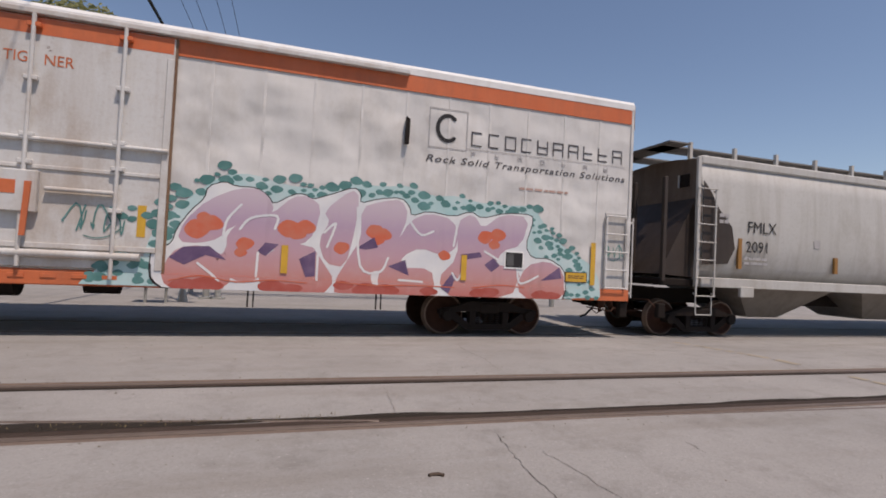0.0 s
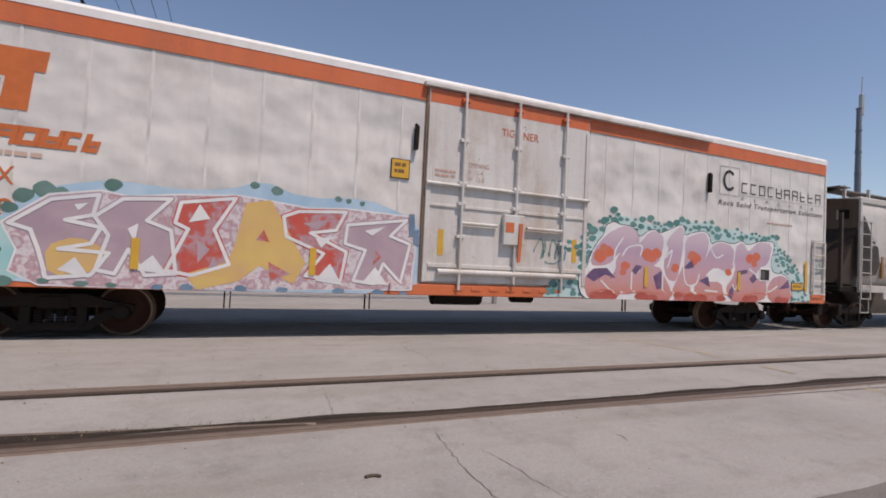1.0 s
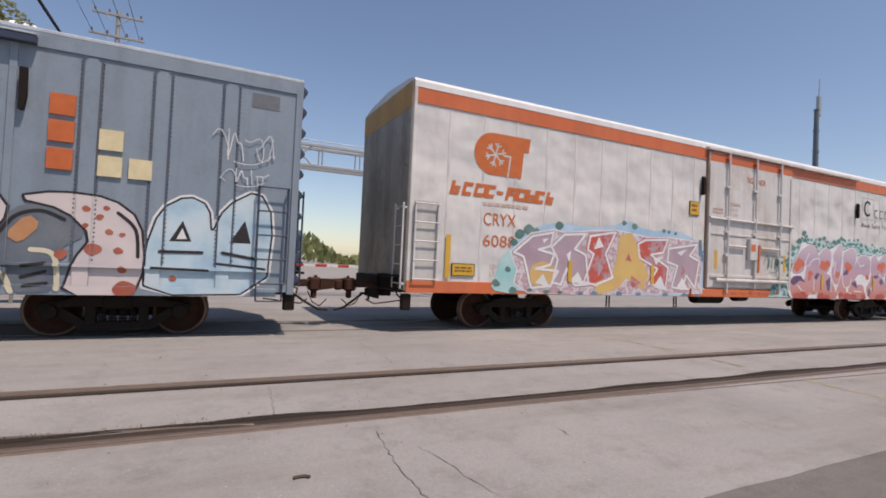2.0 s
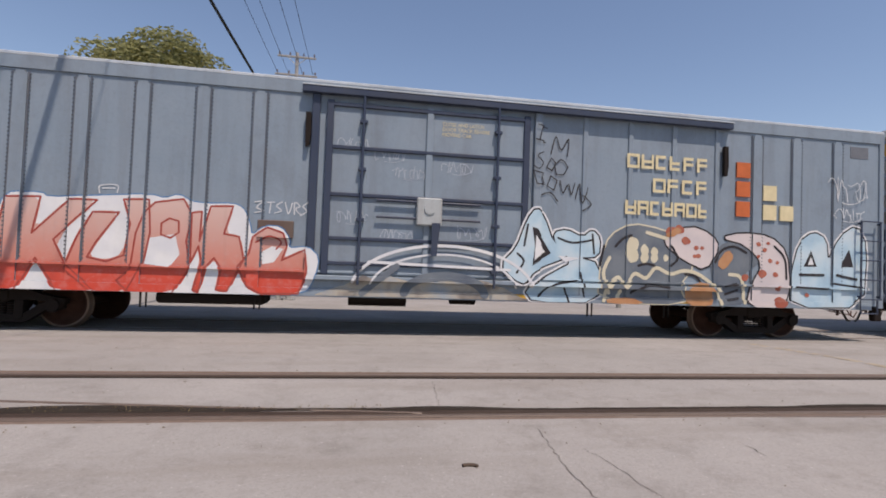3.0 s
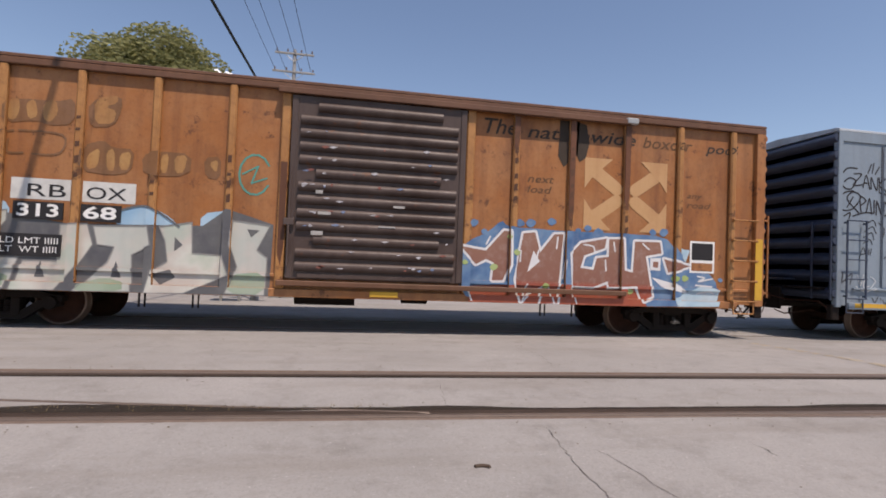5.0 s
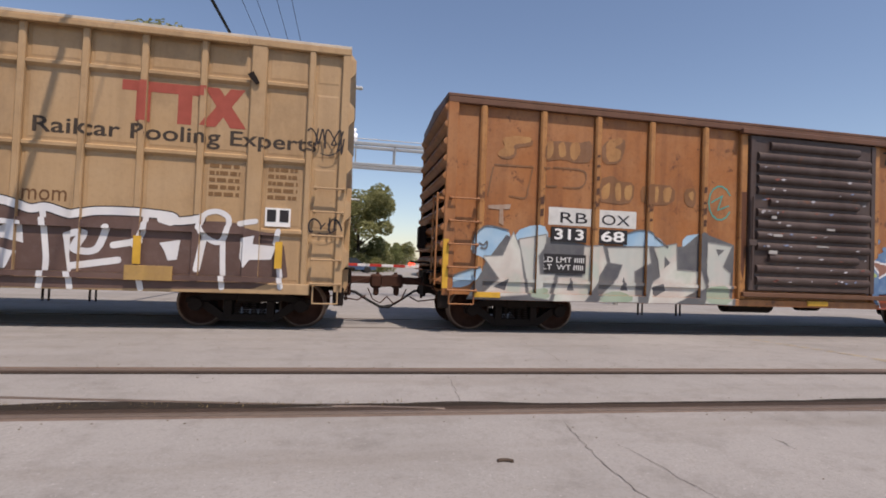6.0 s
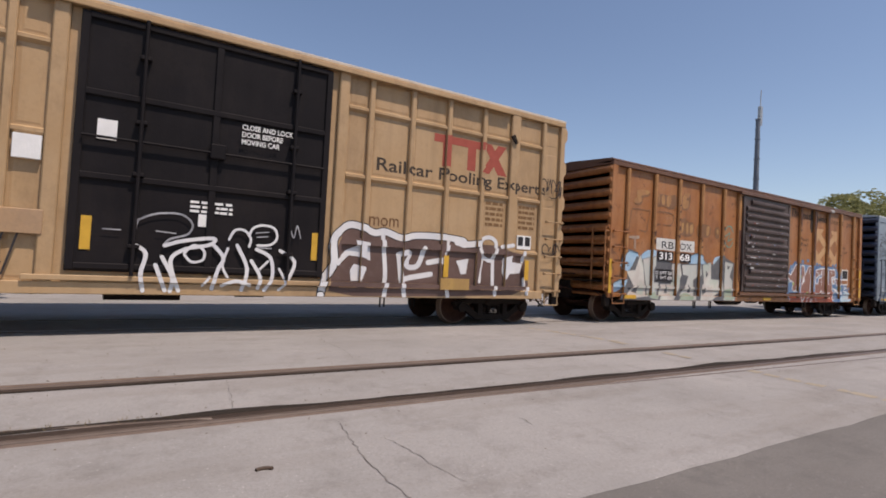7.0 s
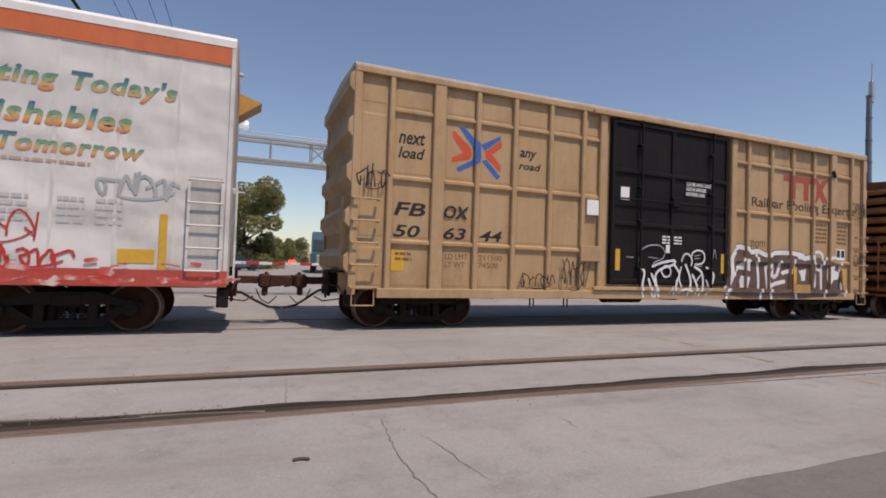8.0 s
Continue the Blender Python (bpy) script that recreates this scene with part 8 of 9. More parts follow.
    g.line(dark_line, 0.030,
           [(78, 220), (129, 223), (119, 163), (172, 221), (213, 222), (151, 154), (168, 118), (216, 70), (160, 70), (136, 108), (126, 123), (101, 68), (60, 68), (46, 82), (57, 113), (75, 144), (70, 173), (78, 220)],
           [(207, 202), (247, 203), (214, 152), (202, 127), (231, 121), (257, 132), (266, 185), (253, 225), (292, 227), (296, 172), (289, 126), (265, 69), (209, 69), (169, 107), (186, 158), (207, 202)],
           [(302, 223), (346, 231), (361, 205), (353, 160), (361, 115), (336, 71), (269, 69), (248, 90), (269, 110), (275, 170), (287, 207), (302, 223)],
           [(361, 208), (377, 211), (375, 161), (390, 221), (426, 223), (413, 175), (438, 171), (447, 132), (423, 77), (405, 79), (411, 115), (399, 133), (386, 117), (377, 74), (368, 78), (380, 124), (374, 152), (362, 123), (361, 208)],
           [(461, 172), (485, 189), (512, 180), (518, 158), (510, 133), (549, 153), (554, 112), (540, 76), (478, 74), (453, 87), (437, 120), (456, 143), (461, 172)],
           [(313, 188), (325, 197), (340, 193), (341, 174), (328, 164), (313, 169), (313, 188)],
           [(467, 163), (489, 174), (508, 165), (500, 152)])
    # pale blue and cream figures along the other half
    cream = spray("cream_spray", ((0.56, 0.5, 0.36), (0.62, 0.56, 0.42)), 2.0, 0.15)
    slate = spray("slate_spray", ((0.1, 0.12, 0.15), (0.16, 0.18, 0.2)), 2.0, 0.12)
    pinkw = spray("pinkish_white_spray", ((0.6, 0.52, 0.5), (0.52, 0.46, 0.46)), 2.0, 0.15)
    brick = spray("brick_red_spray", ((0.32, 0.08, 0.05), (0.4, 0.13, 0.08)), 3.0, 0.12)
    clay = spray("brown_orange_spray", ((0.4, 0.18, 0.08), (0.46, 0.24, 0.12)), 3.0, 0.12)
    g = Spray(car, side, u(-25.4), 0.725)
    g.area(WHITE_SPRAY,
           [(22, 140), (53, 173), (72, 228), (89, 250), (108, 234), (127, 185), (166, 163), (91, 133), (70, 105), (51, 112)],
           [(127, 205), (154, 212), (186, 198), (207, 214), (223, 198), (221, 162), (177, 159), (223, 149), (223, 74), (88, 72), (73, 94), (123, 125), (169, 150), (135, 176)],
           [(648, 74), (646, 141), (664, 208), (701, 233), (732, 220), (738, 169), (758, 221), (808, 253), (834, 207), (825, 78)], edge=0.13, round_=1)
    g.area(BLACK_SPRAY,
           [(22, 140), (53, 173), (72, 228), (89, 250), (108, 234), (127, 185), (166, 163), (91, 133), (70, 105), (51, 112)],
           [(127, 205), (154, 212), (186, 198), (207, 214), (223, 198), (221, 162), (177, 159), (223, 149), (223, 74), (88, 72), (73, 94), (123, 125), (169, 150), (135, 176)],
           [(648, 74), (646, 141), (664, 208), (701, 233), (732, 220), (738, 169), (758, 221), (808, 253), (834, 207), (825, 78)], edge=0.06, round_=1)
    g.area(PALE_BLUE,
           [(22, 140), (53, 173), (72, 228), (89, 250), (108, 234), (127, 185), (166, 163), (91, 133), (70, 105), (51, 112)],
           [(127, 205), (154, 212), (186, 198), (207, 214), (223, 198), (221, 162), (177, 159), (223, 149), (223, 74), (88, 72), (73, 94), (123, 125), (169, 150), (135, 176)],
           [(648, 74), (646, 141), (664, 208), (701, 233), (732, 220), (738, 169), (758, 221), (808, 253), (834, 207), (825, 78)], round_=1, name='graffiti_letter', label='pale blue sprayed shape with a dark rim')
    g.area(BLACK_SPRAY,
           [(82, 213), (93, 210), (123, 165), (84, 140), (88, 178)],
           [(678, 159), (696, 193), (710, 160)],
           [(766, 161), (789, 200), (800, 162)], round_=0)
    g.area(WHITE_SPRAY,
           [(90, 199), (111, 167), (88, 152)],
           [(688, 163), (696, 181), (703, 164)])
    g.line(BLACK_SPRAY, 0.040,
           [(54, 162), (67, 148), (54, 126)],
           [(137, 195), (167, 187), (207, 194)],
           [(99, 83), (129, 106), (175, 114)],
           [(183, 129), (191, 85)],
           [(160, 73), (152, 99)],
           [(656, 116), (736, 114)],
           [(746, 126), (824, 119)],
           [(73, 217), (67, 177)],
           [(207, 205), (211, 168)])
    g.area(cream,
           [(221, 74), (227, 161), (243, 205), (288, 230), (355, 221), (406, 198), (426, 151), (392, 111), (411, 74)], edge=0.06, round_=1)
    g.area(slate,
           [(221, 74), (227, 161), (243, 205), (288, 230), (355, 221), (406, 198), (426, 151), (392, 111), (411, 74)],
           [(459, 172), (496, 206), (542, 197), (574, 164), (536, 138), (543, 77), (479, 75), (465, 136)], round_=1, name='graffiti_letter', label='slate grey sprayed figure')
    g.area(BLACK_SPRAY,
           [(358, 206), (415, 232), (461, 218), (479, 191), (452, 143), (402, 162), (365, 187)],
           [(483, 211), (532, 223), (598, 219), (637, 189), (646, 116), (632, 73), (544, 72), (556, 122), (579, 160), (542, 199)], edge=0.07, round_=1)
    g.area(pinkw,
           [(358, 206), (415, 232), (461, 218), (479, 191), (452, 143), (402, 162), (365, 187)],
           [(483, 211), (532, 223), (598, 219), (637, 189), (646, 116), (632, 73), (544, 72), (556, 122), (579, 160), (542, 199)], round_=1, name='graffiti_letter', label='pinkish white sprayed shape with brick dots')
    g.area(WHITE_SPRAY,
           [(88, 174), (110, 170), (88, 150)],
           [(137, 161), (183, 158), (152, 149)])
    g.dots(cream, [(290, 187, 13), (290, 170, 13), (317, 179, 8), (317, 164, 8), (338, 176, 7), (338, 164, 7), (363, 165, 5)], squash=1.4)
    g.line(cream, 0.070,
           [(231, 78), (243, 108), (263, 124), (275, 105), (296, 132), (321, 124), (342, 145), (372, 134), (402, 141), (433, 136), (468, 113), (486, 77)],
           [(243, 161), (231, 131), (243, 93)],
           [(505, 137), (532, 130), (538, 81)],
           [(255, 78), (267, 97)],
           [(321, 214), (363, 204)])
    g.line(BLACK_SPRAY, 0.050,
           [(255, 184), (271, 200), (288, 207)],
           [(288, 94), (321, 110), (363, 107)],
           [(372, 189), (389, 166), (372, 150)],
           [(406, 135), (433, 128), (450, 96)],
           [(470, 161), (486, 185), (514, 194), (542, 183)],
           [(496, 97), (523, 106)],
           [(496, 113), (521, 118)],
           [(500, 85), (525, 89)],
           [(608, 198), (632, 174), (637, 132)],
           [(231, 184), (223, 146)],
           [(666, 142), (726, 143)],
           [(756, 144), (808, 136)],
           [(304, 148), (321, 152), (338, 149)])
    g.dots(brick, [(372, 219, 10), (391, 223, 10), (406, 201, 9), (429, 188, 5), (434, 172, 5), (442, 188, 4), (426, 171, 4), (568, 201, 5), (585, 190, 5), (568, 176, 4), (598, 168, 5), (579, 141, 10), (611, 140, 6), (540, 132, 8), (622, 82, 14), (593, 204, 4), (615, 165, 4), (686, 100, 5), (617, 111, 6)])
    g.area(clay,
           [(474, 157), (499, 189), (516, 174), (492, 144)],
           [(406, 111), (450, 122), (470, 97), (461, 68), (406, 72)],
           [(358, 210), (385, 229), (399, 220), (372, 205)],
           [(235, 82), (288, 86), (321, 73), (239, 72)], round_=1)
    g.line(BLACK_SPRAY, 0.020,
           [(88, 408), (108, 404)],
           [(97, 406), (91, 379)],
           [(84, 380), (105, 376)],
           [(117, 355), (126, 389), (137, 364), (152, 386), (150, 352)],
           [(100, 356), (88, 349), (99, 336), (91, 324), (81, 329)],
           [(118, 347), (109, 329), (120, 323), (127, 338), (118, 347)],
           [(137, 346), (125, 334), (129, 316), (144, 317), (152, 332), (143, 344), (137, 346)],
           [(80, 320), (88, 295), (105, 296), (99, 316), (80, 320)],
           [(118, 313), (111, 293), (125, 286), (131, 305), (118, 313)],
           [(137, 305), (143, 282), (154, 299), (160, 279), (167, 302)],
           [(169, 272), (177, 301), (182, 264), (194, 294)],
           [(183, 279), (202, 263), (183, 249)],
           [(99, 275), (118, 281), (133, 265)])
    # arch of white and dark curves over the door's foot
    b = Build()
    for k, w in ((0.0, 0.055), (0.16, 0.035)):
        stroke(b, arc(u(-26.2), 0.85, 1.7 - k * 2, 0.85 - k, 10, 170, 24), w, -0.006, 0.00003)
    stroke(b, [(u(-27.6), 1.36), (u(-25.0), 1.3)], 0.05, -0.006, 0.00003)
    side.lay(b, "graffiti_line", WHITE_SPRAY, car)
    b = Build()
    stroke(b, arc(u(-26.2), 0.8, 0.75, 0.35, 5, 175, 20), 0.16, -0.007, 0.00003)
    stroke(b, [(u(-27.7), 0.8), (u(-27.1), 1.3)], 0.12, -0.007, 0.00003)
    side.lay(b, "graffiti_line", spray("slate_spray", ((0.1, 0.12, 0.15), (0.16, 0.18, 0.2))), car)
    band(car, side, u(-28.5), u(-24.6), 1.08, 0.74, spray("muddy_spray", ((0.16, 0.14, 0.13), (0.4, 0.36, 0.3), (0.28, 0.33, 0.38)), 1.6, 0.2), 33, -0.002, "muddy mixed sprayed colours", 0.05)
    # quick tags
    chalk = spray("chalk_white", ((0.6, 0.6, 0.6), (0.45, 0.48, 0.52)), 4.0, 0.2)
    g = Spray(car, side, u(-36.3), 0.725)
    g.line(BLACK_SPRAY, 0.030,
           [(44, 374), (20, 373), (5, 355), (10, 333), (29, 329), (42, 346), (26, 353), (13, 344)],
           [(37, 362), (56, 362), (35, 338), (59, 340)],
           [(60, 334), (68, 361), (77, 332)],
           [(63, 344), (75, 344)],
           [(81, 332), (81, 357), (95, 330), (98, 357)],
           [(102, 357), (102, 329)],
           [(114, 356), (102, 342), (118, 328)],
           [(72, 366), (81, 386)],
           [(83, 367), (87, 388)],
           [(91, 365), (101, 381)],
           [(102, 326), (132, 318), (156, 323), (159, 342), (147, 351), (133, 345)])
    g.line(BLACK_SPRAY, 0.030,
           [(35, 325), (13, 320), (-1, 302), (9, 283), (35, 287), (54, 313), (35, 323), (20, 307), (50, 279)],
           [(56, 280), (53, 313), (68, 306), (56, 296)],
           [(69, 280), (77, 311), (83, 278)],
           [(89, 308), (89, 280)],
           [(95, 277), (96, 307), (109, 277), (111, 305)],
           [(114, 305), (126, 291), (118, 277), (109, 277)],
           [(126, 305), (129, 276), (150, 290)],
           [(13, 270), (28, 278), (26, 266)],
           [(35, 271), (65, 280), (87, 280)],
           [(20, 289), (35, 312)])
    g.line(BLACK_SPRAY, 0.020,
           [(69, 254), (87, 265), (95, 252)],
           [(66, 239), (86, 251), (95, 237)],
           [(63, 226), (83, 238), (90, 223)],
           [(62, 213), (78, 223), (86, 213)],
           [(102, 260), (113, 246), (109, 223)],
           [(53, 181), (63, 205), (72, 183)],
           [(57, 190), (69, 192)],
           [(78, 203), (77, 190)],
           [(84, 203), (81, 190)],
           [(113, 184), (128, 188), (124, 170), (139, 181), (143, 167)],
           [(143, 169), (150, 187), (159, 169)],
           [(163, 169), (165, 186), (176, 170), (179, 188)],
           [(182, 188), (185, 169)],
           [(195, 187), (185, 180), (199, 170)],
           [(203, 184), (212, 169), (202, 146), (211, 132), (199, 112)],
           [(-2, 142), (13, 149), (10, 128), (35, 148), (31, 125)])
    g.line(chalk, 0.020,
           [(50, 145), (57, 123), (65, 147)],
           [(69, 142), (65, 120), (80, 123)],
           [(83, 143), (95, 133), (80, 115)],
           [(46, 122), (69, 110), (95, 119)],
           [(218, 186), (236, 189), (223, 174), (241, 174)],
           [(242, 186), (252, 190), (250, 168), (263, 175), (260, 184)],
           [(672, 232), (684, 234), (675, 223), (686, 218), (672, 214)],
           [(692, 233), (704, 234)],
           [(698, 234), (696, 214)],
           [(717, 235), (707, 228), (716, 220), (705, 215)],
           [(722, 234), (728, 215), (734, 234)],
           [(738, 214), (738, 235), (747, 229), (740, 224), (749, 214)],
           [(761, 236), (752, 229), (759, 221), (749, 213)],
           [(426, 234), (426, 246), (452, 248), (452, 236)],
           [(430, 242), (449, 243)])
    g.line(BLACK_SPRAY, 0.020,
           [(87, 98), (95, 88), (102, 100)],
           [(109, 98), (117, 85), (124, 100)],
           [(132, 86), (139, 99), (148, 87)],
           [(154, 100), (156, 85), (166, 87)],
           [(172, 100), (184, 88), (190, 102)],
           [(199, 88), (206, 100), (214, 89)],
           [(221, 103), (236, 103), (225, 88), (244, 90)])
    for a, e, z0, z1, sd, n in ((-18.0, -17.1, 3.0, 3.5, 62, 4), (-17.9, -17.2, 2.6, 2.85, 63, 4)):
        tag(car, u(a), u(e), z0, z1, SIDE - 0.006, chalk, sd, 0.018, n)


def orange_pieces():
    u, car = orange_u, ORANGE
    xs = (-53.21, -52.03, -50.9, -49.75, -48.55, -43.47, -42.35, -41.2, -40.04, -38.85)
    posts_ = [(u(X), 0.135) for X in xs] + [(u(-47.66), 0.16), (u(-44.36), 0.16)]
    side = Side(SIDE + 0.084, posts_, SIDE - 0.004, ledges=[(1.0, 1.06, SIDE + 0.046), (0.66, 0.8, SIDE - 0.009)])
    blue = spray("cobalt_spray", ((0.06, 0.13, 0.27), (0.14, 0.24, 0.38)), 3.0, 0.25)
    brown = spray_z("brown_red_piece", [(0.68, (0.3, 0.07, 0.04)), (1.02, (0.32, 0.08, 0.05)), (1.1, (0.24, 0.11, 0.08)), (2.0, (0.27, 0.14, 0.1))])
    brick = spray("brick_sill_spray", ((0.3, 0.07, 0.04), (0.34, 0.09, 0.05)), 3.0, 0.15)
    lime = spray("lime_spray", ((0.3, 0.4, 0.12), (0.38, 0.45, 0.2)), 4.0, 0.1)
    g = Spray(car, side, u(-44.6), 0.665)
    g.area(blue,
           [(6, 158), (29, 180), (62, 195), (91, 221), (101, 210), (130, 208), (162, 208), (200, 206), (251, 207), (335, 207), (428, 207), (458, 176), (482, 149), (543, 131), (554, 71), (361, 66), (187, 65), (29, 68), (6, 108)], round_=1, label='cobalt blue sprayed field')
    g.dots(blue, [(37, 213, 8), (58, 197, 6), (127, 217, 8), (148, 218, 9), (190, 223, 8), (264, 214, 7), (287, 207, 9), (402, 213, 7), (426, 214, 9), (244, 208, 6), (555, 123, 5)])
    g.area(brick,
           [(35, 96), (187, 104), (361, 105), (388, 64), (231, 62), (29, 66)], round_=0)
    g.area(WHITE_SPRAY,
           [(12, 168), (62, 162), (96, 201), (107, 200), (109, 137), (96, 108), (75, 107), (78, 140), (62, 146), (43, 136)],
           [(134, 198), (157, 201), (168, 163), (196, 199), (214, 200), (208, 115), (202, 68), (168, 66), (176, 100), (144, 85), (130, 67), (119, 110)],
           [(230, 163), (251, 185), (304, 196), (300, 177), (258, 161), (251, 137), (278, 134), (284, 157), (313, 161), (310, 113), (276, 101), (235, 102)],
           [(309, 195), (335, 196), (339, 135), (361, 132), (364, 193), (418, 194), (422, 172), (388, 165), (404, 86), (382, 76), (369, 105), (309, 102)],
           [(428, 161), (487, 149), (438, 134)], edge=0.09, round_=0)
    g.area(brown,
           [(12, 168), (62, 162), (96, 201), (107, 200), (109, 137), (96, 108), (75, 107), (78, 140), (62, 146), (43, 136)],
           [(134, 198), (157, 201), (168, 163), (196, 199), (214, 200), (208, 115), (202, 68), (168, 66), (176, 100), (144, 85), (130, 67), (119, 110)],
           [(230, 163), (251, 185), (304, 196), (300, 177), (258, 161), (251, 137), (278, 134), (284, 157), (313, 161), (310, 113), (276, 101), (235, 102)],
           [(309, 195), (335, 196), (339, 135), (361, 132), (364, 193), (418, 194), (422, 172), (388, 165), (404, 86), (382, 76), (369, 105), (309, 102)],
           [(428, 161), (487, 149), (438, 134)], round_=0, name='graffiti_letter', label='brown and red sprayed angular letter')
    g.area(WHITE_SPRAY,
           [(398, 161), (421, 163), (420, 137), (398, 138)],
           [(401, 124), (451, 113), (495, 90), (428, 103)],
           [(155, 166), (168, 146), (144, 125)])
    g.area(PALE_BLUE,
           [(448, 83), (516, 112), (553, 102), (546, 70), (455, 68)],
           [(458, 183), (485, 181), (475, 156)])
    g.area(brown,
           [(404, 155), (416, 155), (415, 143), (404, 144)])
    g.line(WHITE_SPRAY, 0.030,
           [(69, 188), (62, 174)],
           [(203, 194), (201, 172)],
           [(165, 167), (162, 152)],
           [(257, 182), (276, 179), (280, 166)],
           [(319, 189), (322, 172)],
           [(302, 154), (304, 133)],
           [(381, 189), (394, 179)],
           [(130, 165), (129, 144)],
           [(219, 149), (215, 115)],
           [(26, 93), (35, 70)],
           [(137, 84), (144, 102), (130, 64)],
           [(187, 97), (196, 67)],
           [(231, 99), (241, 69)],
           [(503, 129), (519, 126), (506, 119), (536, 125)],
           [(499, 111), (536, 109)],
           [(502, 94), (529, 99), (540, 94)])
    g.dots(lime, [(78, 132, 7), (181, 100, 6), (121, 161, 7), (451, 123, 6), (475, 124, 7), (356, 94, 6), (21, 139, 5), (106, 190, 4)])
    # grey-green block letters
    sage = spray("sage_piece", ((0.46, 0.5, 0.42), (0.58, 0.57, 0.51), (0.52, 0.47, 0.42), (0.42, 0.46, 0.4)), 1.3, 0.15)
    ash = spray("ash_piece", ((0.52, 0.5, 0.45), (0.46, 0.48, 0.44), (0.54, 0.5, 0.46)), 1.5, 0.15)
    coal, ash_line = spray("charcoal_line", ((0.09, 0.09, 0.1), (0.14, 0.14, 0.14)), 2.0, 0.1), spray("ash_line", ((0.26, 0.25, 0.24), (0.2, 0.2, 0.2)), 2.0, 0.1)
    dusty, green = spray("dusty_blue_halo", ((0.25, 0.42, 0.58), (0.4, 0.54, 0.64)), 1.6, 0.15), spray("sage_green", ((0.26, 0.34, 0.24), (0.34, 0.4, 0.31)), 2.0, 0.1)
    # worn remains of an older piece
    old_paint = paint("ghost_yellow", (0.42, 0.23, 0.085), (0.34, 0.15, 0.055), (0.16, 0.07, 0.03), 0.6, 0.3, blotch=0.8)
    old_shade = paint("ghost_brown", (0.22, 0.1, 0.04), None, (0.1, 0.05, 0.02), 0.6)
    pale_ghost = paint("ghost_white", (0.36, 0.28, 0.22), (0.4, 0.26, 0.16), (0.25, 0.11, 0.05), 0.6, 0.3)
    g = Spray(car, side, u(-53.9), 0.665)
    g.area(old_shade,
           [(109, 366), (135, 374), (169, 372), (166, 359), (135, 355), (136, 339), (124, 331), (101, 332), (105, 346), (115, 348)],
           [(190, 365), (211, 374), (261, 373), (290, 381), (290, 338), (254, 333), (232, 340), (190, 332)],
           [(309, 379), (358, 392), (360, 370), (349, 339), (311, 335)],
           [(305, 305), (334, 316), (349, 304), (383, 304), (379, 265), (349, 258), (302, 263)],
           [(394, 295), (417, 304), (472, 303), (470, 265), (398, 260)],
           [(491, 298), (519, 303), (519, 262), (495, 265)], round_=1)
    g.area(old_paint,
           [(106, 371), (136, 377), (166, 376), (161, 365), (128, 360), (133, 345), (120, 335), (98, 335), (102, 347), (113, 353)],
           [(194, 370), (208, 375), (210, 353), (203, 337), (193, 340)],
           [(218, 367), (231, 375), (237, 347), (223, 340)],
           [(243, 370), (261, 377), (266, 355), (254, 337), (244, 344)],
           [(318, 383), (352, 393), (354, 380), (334, 371), (352, 366), (348, 344), (320, 341)],
           [(311, 289), (331, 304), (328, 270), (312, 265)],
           [(340, 298), (352, 303), (354, 266), (342, 266)],
           [(360, 295), (378, 300), (375, 268), (361, 269)],
           [(424, 297), (436, 301), (434, 267), (424, 269)],
           [(444, 297), (465, 301), (461, 271), (447, 268)],
           [(499, 289), (514, 297), (513, 272)], round_=1)
    g.line(old_shade, 0.030,
           [(91, 313), (86, 287), (82, 260)],
           [(94, 319), (169, 320)],
           [(169, 319), (161, 279), (155, 260), (124, 262)],
           [(189, 318), (203, 321)],
           [(211, 322), (274, 319), (271, 289), (232, 285)],
           [(196, 306), (196, 286), (218, 286)])
    g.area(pale_ghost,
           [(84, 242), (128, 246), (126, 237), (113, 236), (115, 206), (106, 209), (106, 235), (84, 236)], round_=0)
    g = Spray(car, side, u(-53.9), 0.665)
    g.area(dusty,
           [(52, 151), (58, 184), (80, 204), (124, 200), (135, 168), (101, 135)],
           [(4, 86), (21, 110), (70, 128), (76, 113), (47, 87)],
           [(138, 195), (176, 211), (204, 204), (204, 165), (141, 162)],
           [(357, 198), (394, 212), (419, 206), (442, 195), (460, 177), (364, 168)],
           [(491, 203), (539, 211), (527, 164), (491, 163)], round_=1, label='dusty blue sprayed field')
    g.area(coal,
           [(46, 65), (82, 134), (121, 188), (147, 178), (190, 190), (290, 175), (495, 182), (533, 213), (610, 190), (608, 67), (276, 64)], round_=0)
    g.area(sage,
           [(77, 146), (115, 149), (135, 194), (150, 162), (164, 77), (70, 69), (109, 106)],
           [(227, 113), (276, 114), (279, 173), (318, 177), (328, 143), (305, 103), (279, 67), (214, 65)],
           [(427, 177), (478, 187), (481, 135), (529, 133), (540, 100), (472, 67), (411, 66), (419, 104), (442, 120), (437, 154)], round_=0, name='graffiti_letter', label='sage and ash grey sprayed block letter')
    g.area(ash,
           [(146, 181), (201, 193), (201, 176), (183, 151), (187, 117), (221, 118), (207, 68), (171, 73), (162, 111)],
           [(327, 173), (411, 177), (417, 146), (387, 128), (391, 68), (305, 66), (351, 115), (360, 140), (334, 143)],
           [(543, 194), (605, 188), (585, 145), (602, 132), (602, 67), (537, 69), (553, 115), (540, 151)], round_=0, name='graffiti_letter', label='sage and ash grey sprayed block letter')
    g.area(green,
           [(166, 85), (208, 93), (206, 68), (171, 71)],
           [(311, 79), (349, 90), (379, 82), (379, 68), (309, 66)],
           [(543, 102), (600, 107), (600, 68), (539, 69)], round_=1)
